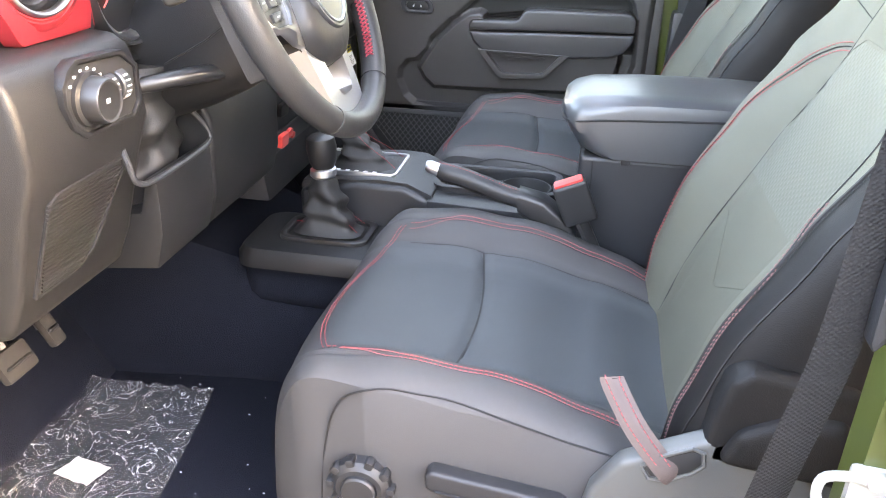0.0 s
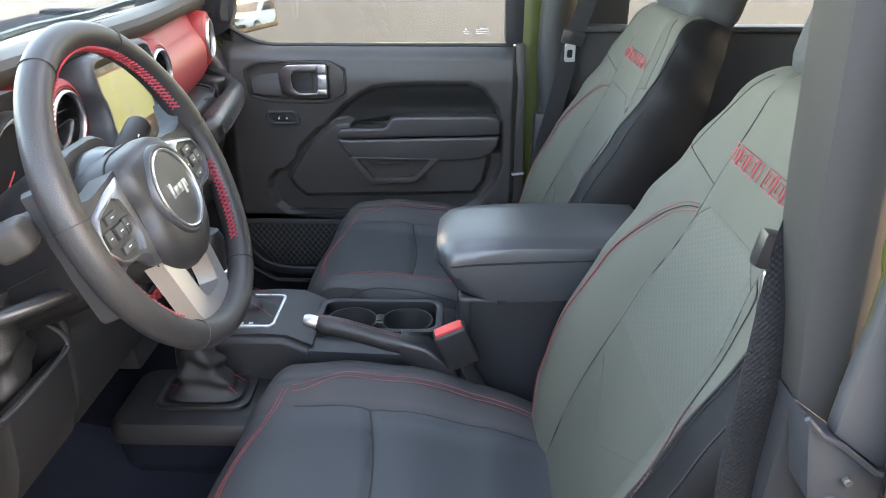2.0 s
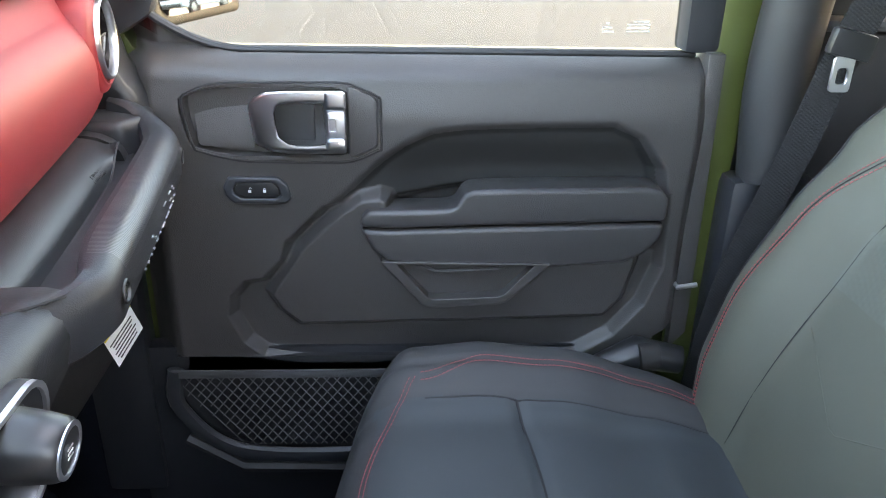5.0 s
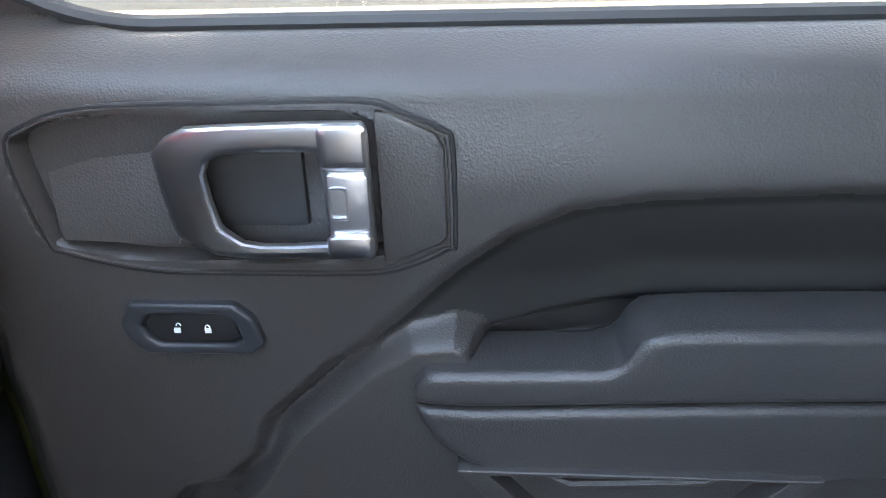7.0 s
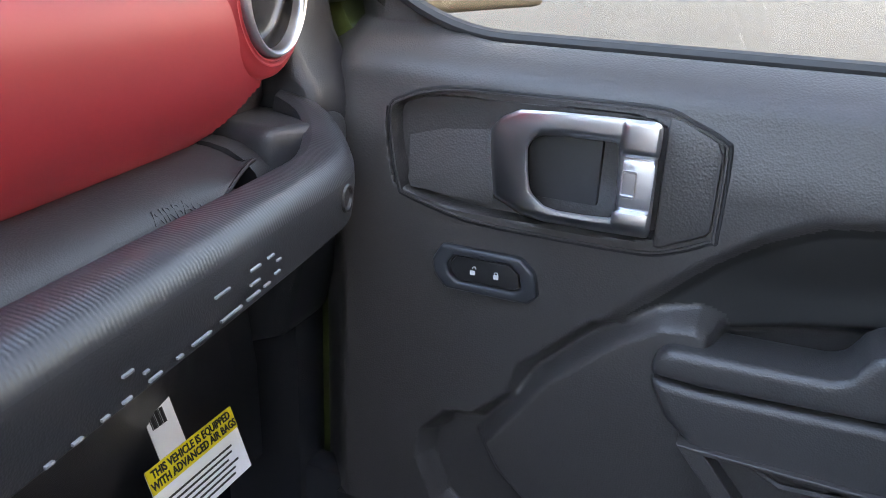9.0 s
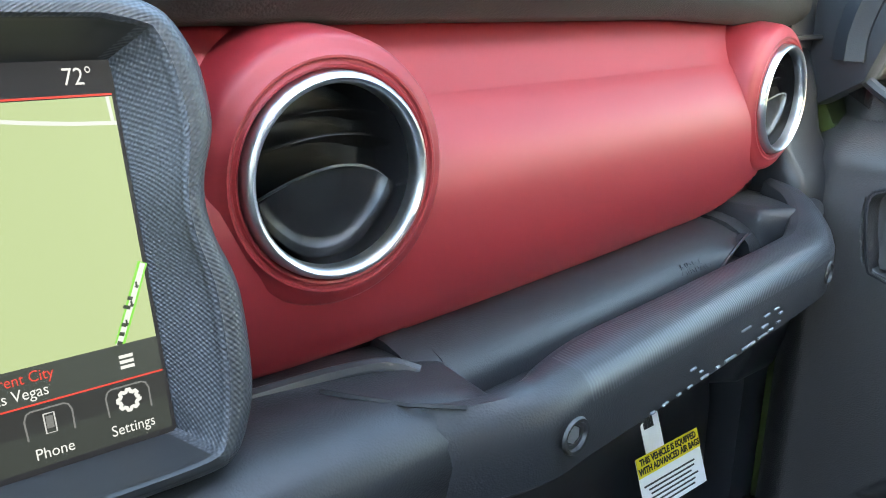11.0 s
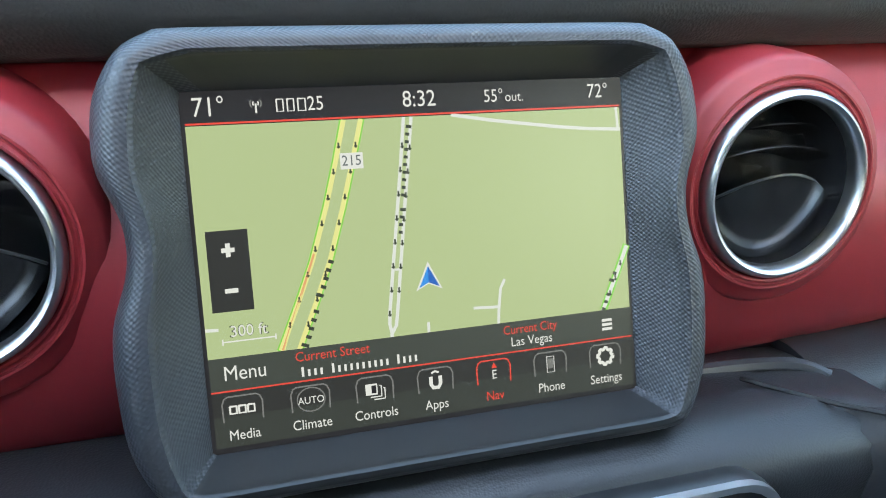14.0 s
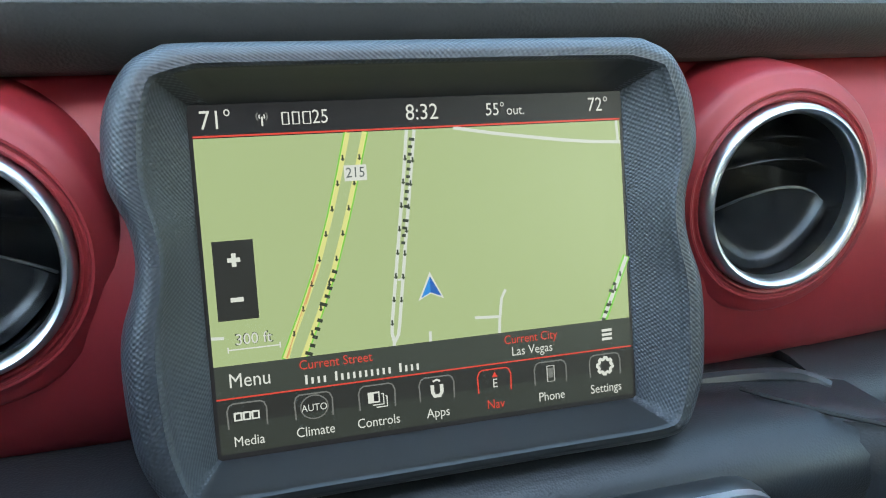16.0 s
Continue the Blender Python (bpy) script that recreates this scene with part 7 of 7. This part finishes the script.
def seat_belt(cy, sg, pts, tongue):
    b = thing("seat_belt", "black woven seat belt hanging at the pillar", "seat belt", "seat belts")
    part("webbing", tube(spline(pts, 6), 0.0195, 4, up=(0.35, sg * 1.0, 0.2), squash=0.07), BELT, b)
    t = part("tongue_body", box(tongue, (0.050, 0.016, 0.030), 0.005, 2, (0, 12, 0)), SMOOTH, b, "black tongue housing")
    part("tongue", ringplate([(tongue[0] + a - 0.006, tongue[2] - 0.032 + c) for a, c in roundrect(0.024, 0.040, 0.004, 2)], [(tongue[0] + a - 0.006, tongue[2] - 0.034 + c) for a, c in roundrect(0.012, 0.018, 0.003, 2)], "y", tongue[1] - 0.002 - 0.004, tongue[1] + 0.002 - 0.004, 0.0006, 1), CHROME, t, "bright metal tongue")
    return b


seat_belt(-0.37, -1, [(-0.02, -0.64, 1.88), (-0.06, -0.655, 1.58), (-0.108, -0.69, 1.45), (-0.126, -0.715, 1.39), (-0.134, -0.724, 1.279), (-0.141, -0.726, 1.162), (-0.155, -0.722, 1.052), (-0.174, -0.705, 0.86), (-0.18, -0.69, 0.70)], (-0.088, -0.628, 1.40))
seat_belt(0.375, 1, [(-0.02, 0.585, 1.70), (-0.055, 0.595, 1.50), (-0.085, 0.612, 1.38), (-0.110, 0.628, 1.25), (-0.15, 0.655, 1.05), (-0.17, 0.67, 0.80)], (-0.088, 0.600, 1.385))
stk2 = thing("door_striker", "small pale door striker on the far pillar", "striker")
part("loop", tube([(-0.205, 0.705, 1.040), (-0.205, 0.685, 1.040), (-0.178, 0.685, 1.044)], 0.0036, 8), SILVER, stk2)
part("plate", box((-0.195, 0.712, 1.035), (0.03, 0.008, 0.03), 0.004), BARE, stk2)
# things tucked beside the passenger seat
rl = thing("belt_reel", "black belt anchor with a brown webbing tab beside the seat", "belt anchor")
part("housing", tube([(-0.33, 0.655, 0.925), (-0.26, 0.655, 0.955), (-0.20, 0.65, 0.945)], [0.014, 0.024, 0.02], 12), SMOOTH, rl)
part("tab", tube([(-0.262, 0.638, 0.957), (-0.236, 0.638, 0.960)], 0.019, 12), SCRATCHY, rl)

# plastic film and scrap of paper on the driver's mat
film = thing("protective_film", "crumpled clear plastic film over the floor mat", "plastic film")
FILM = bpy.data.materials.new("clear_crumpled_film")
FILM.use_nodes = True
ft = FILM.node_tree
ft.nodes.remove(ft.nodes["Principled BSDF"])
f1, f2, fm = ft.nodes.new("ShaderNodeBsdfTransparent"), ft.nodes.new("ShaderNodeBsdfGlossy"), ft.nodes.new("ShaderNodeMixShader")
f1.inputs["Color"].default_value = (0.82, 0.83, 0.86, 1)
f2.inputs["Roughness"].default_value = 0.07
fm.inputs[0].default_value = 0.13
nz, bp = ft.nodes.new("ShaderNodeTexNoise"), ft.nodes.new("ShaderNodeBump")
nz.inputs["Scale"].default_value = 80
nz.inputs["Detail"].default_value = 6
nz.inputs["Distortion"].default_value = 1.5
bp.inputs["Strength"].default_value = 0.9
bp.inputs["Distance"].default_value = 0.03
ft.links.new(nz.outputs["Fac"], bp.inputs["Height"])
ft.links.new(bp.outputs["Normal"], f2.inputs["Normal"])
ft.links.new(f1.outputs[0], fm.inputs[1])
ft.links.new(f2.outputs[0], fm.inputs[2])
# pale crease lines mixed in as colour stand for glints on the wrinkles
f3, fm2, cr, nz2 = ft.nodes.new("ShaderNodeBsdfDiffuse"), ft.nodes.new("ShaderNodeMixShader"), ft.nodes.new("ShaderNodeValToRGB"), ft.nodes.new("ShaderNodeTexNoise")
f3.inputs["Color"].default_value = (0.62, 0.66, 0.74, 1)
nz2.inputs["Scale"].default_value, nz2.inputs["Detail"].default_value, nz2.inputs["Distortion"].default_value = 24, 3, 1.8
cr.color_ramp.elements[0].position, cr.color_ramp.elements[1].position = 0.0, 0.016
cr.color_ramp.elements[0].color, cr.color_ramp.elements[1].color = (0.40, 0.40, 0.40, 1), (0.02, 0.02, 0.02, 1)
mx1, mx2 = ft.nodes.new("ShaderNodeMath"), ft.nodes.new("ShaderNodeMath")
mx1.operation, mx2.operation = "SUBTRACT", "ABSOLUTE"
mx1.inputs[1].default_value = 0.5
fco = ft.nodes.new("ShaderNodeTexCoord")
ft.links.new(fco.outputs["Object"], nz2.inputs["Vector"])
ft.links.new(fco.outputs["Object"], nz.inputs["Vector"])
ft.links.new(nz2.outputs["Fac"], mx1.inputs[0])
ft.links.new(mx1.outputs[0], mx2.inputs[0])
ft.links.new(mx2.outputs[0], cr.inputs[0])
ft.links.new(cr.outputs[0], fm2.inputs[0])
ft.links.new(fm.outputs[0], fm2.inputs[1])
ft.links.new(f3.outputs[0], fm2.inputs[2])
ft.links.new(fm2.outputs[0], ft.nodes["Material Output"].inputs["Surface"])


def film_pt(u, v):
    # corners on the floor: far inner, far outer, near
    a = Vector((-1.20, -0.29, 0)).lerp(Vector((-0.90, -0.272, 0)), u)
    b = Vector((-1.20, -0.56, 0)).lerp(Vector((-0.862, -0.54, 0)), u)
    p = a.lerp(b, v)
    h = noise.noise(Vector((p.x * 14, p.y * 14, 0))) * 0.006 + noise.noise(Vector((p.x * 40, p.y * 40, 3))) * 0.004
    ridge = 0.007 * math.exp(-(v / 0.10) ** 2) * (0.6 + 0.4 * math.sin(u * 75 + 3 * math.sin(u * 13)))
    return Vector((p.x, p.y, FLOORZ + 0.018 + h + ridge))


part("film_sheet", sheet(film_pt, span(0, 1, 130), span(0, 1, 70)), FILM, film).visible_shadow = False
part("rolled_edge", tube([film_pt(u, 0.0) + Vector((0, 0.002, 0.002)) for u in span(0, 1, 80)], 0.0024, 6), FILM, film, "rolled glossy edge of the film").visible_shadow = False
mat_ = thing("floor_mat", "black carpet floor mat", "floor mat")
part("mat_pad", box((-0.93, -0.40, FLOORZ + 0.003), (0.44, 0.40, 0.008), 0.003), CARPET, mat_)
paper = thing("paper_scrap", "creased white scrap of paper on the film", "paper")
part("sheet", sheet(lambda u, v: Vector((-1.014 + 0.060 * u - 0.013 * v, -0.471 - 0.040 * v - 0.012 * u, FLOORZ + 0.032 + 0.003 * noise.noise(Vector((u * 4, v * 4, 7))))), span(0, 1, 14), span(0, 1, 14)), PAPER, paper)
grit = bmesh.new()
rg = random.Random(5)
for _ in range(26):
    x, y = rg.uniform(-1.0, -0.72), rg.uniform(-0.52, -0.22)
    s = rg.uniform(0.0008, 0.0026)
    bmesh.ops.create_icosphere(grit, subdivisions=1, radius=s, matrix=Matrix.Translation((x, y, FLOORZ + 0.008)) @ Matrix.Diagonal((1, 0.7, 0.5, 1)))
tagged(part("floor_grit", grit, LABELW, kind="stuff"), "pale crumbs scattered on the carpet", "crumbs")

# ---- outside: door mirror and a parked car it reflects ----
mir = thing("door_mirror", "black door mirror outside the window", "mirror")
MM = Matrix.Translation((-0.932, 1.0, 1.448)) @ pose(0, 0, 0, 0, -4.8, 0)
b2 = box((-0.01, 0, 0), (0.10, 0.195, 0.21), 0.012, 3)
bmesh.ops.transform(b2, matrix=MM @ pose(0, 0, 0, 0, 0, -27), verts=b2.verts)
part("housing", b2, MATTBLK, mir)
part("arm", tube([(-0.96, 0.78, 1.40), (-0.95, 0.93, 1.40)], 0.025, 10), SMOOTH, mir)
MIRROR = bpy.data.materials.new("mirror_silver")
MIRROR.use_nodes = True
mb = MIRROR.node_tree.nodes["Principled BSDF"]
mb.inputs["Metallic"].default_value, mb.inputs["Roughness"].default_value = 1.0, 0.02
mb.inputs["Base Color"].default_value = (0.72, 0.73, 0.74, 1)
b2 = loft([[(x, y, z) for y, z in roundrect(0.165, 0.18, 0.02, 4)] for x in (0.050, 0.0515)])
bmesh.ops.transform(b2, matrix=MM @ pose(0, 0, 0, 0, 0, -27) @ pose(-0.0095, 0, 0), verts=b2.verts)
part("mirror_glass", b2, MIRROR, mir, "silvered mirror glass")

# white estate car parked behind, seen in the mirror
pc = thing("parked_car", "white off-road estate car parked behind on the asphalt", "car")
CM = pose(39.0, 16.3, 0, 0, 0, 55)


def carpart(name, bm, mat, label="", parent=None):
    bmesh.ops.transform(bm, matrix=CM, verts=bm.verts)
    return part(name, bm, mat, parent or pc, label)


prof = [(-2.3, 0.45), (-2.32, 0.75), (-2.2, 1.02), (-1.1, 1.12), (-0.45, 1.68), (0.2, 1.74), (1.9, 1.70), (2.25, 1.15), (2.3, 0.5), (1.85, 0.38), (-1.9, 0.38)]
carpart("body", prism(prof, "y", -0.92, 0.92, 0.09, 3), WHITE)
for sg in (1, -1):
    carpart("side_window", prism([(-0.85, 1.16), (-0.38, 1.60), (0.55, 1.64), (0.55, 1.14)], "y", sg * 0.925 - 0.01, sg * 0.925 + 0.01, 0.01), SMOOTH)
    carpart("side_window", prism([(0.62, 1.14), (0.62, 1.64), (1.75, 1.60), (1.95, 1.16)], "y", sg * 0.925 - 0.01, sg * 0.925 + 0.01, 0.01), SMOOTH)
    carpart("headlight", box((-2.28, sg * 0.66, 0.88), (0.10, 0.34, 0.13), 0.03), SILVER)
    for x in (-1.45, 1.42):
        w = carpart("wheel", turned([(0, 0.11), (0.20, 0.11), (0.22, 0.09), (0.24, 0.11), (0.35, 0.11), (0.37, 0.08), (0.37, -0.08), (0, -0.08)], 32, pose(x, sg * 0.86, 0.37, -90 * sg, 0, 0)), RUBBER)
        carpart("rim", turned([(0, 0.118), (0.05, 0.116), (0.21, 0.112), (0.22, 0.09)], 10, pose(x, sg * 0.86, 0.37, -90 * sg, 0, 0)), SILVER, "", w)
carpart("windscreen", loft([[(-1.03 + d, -0.78, 1.15), (-1.03 + d, 0.78, 1.15), (-0.47 + d, 0.68, 1.65), (-0.47 + d, -0.68, 1.65)] for d in (-0.02, -0.045)]), SMOOTH)
carpart("grille", box((-2.31, 0, 0.86), (0.06, 0.9, 0.16), 0.02), SMOOTH)
carpart("bumper", box((-2.32, 0, 0.52), (0.14, 1.6, 0.18), 0.05), SMOOTH)
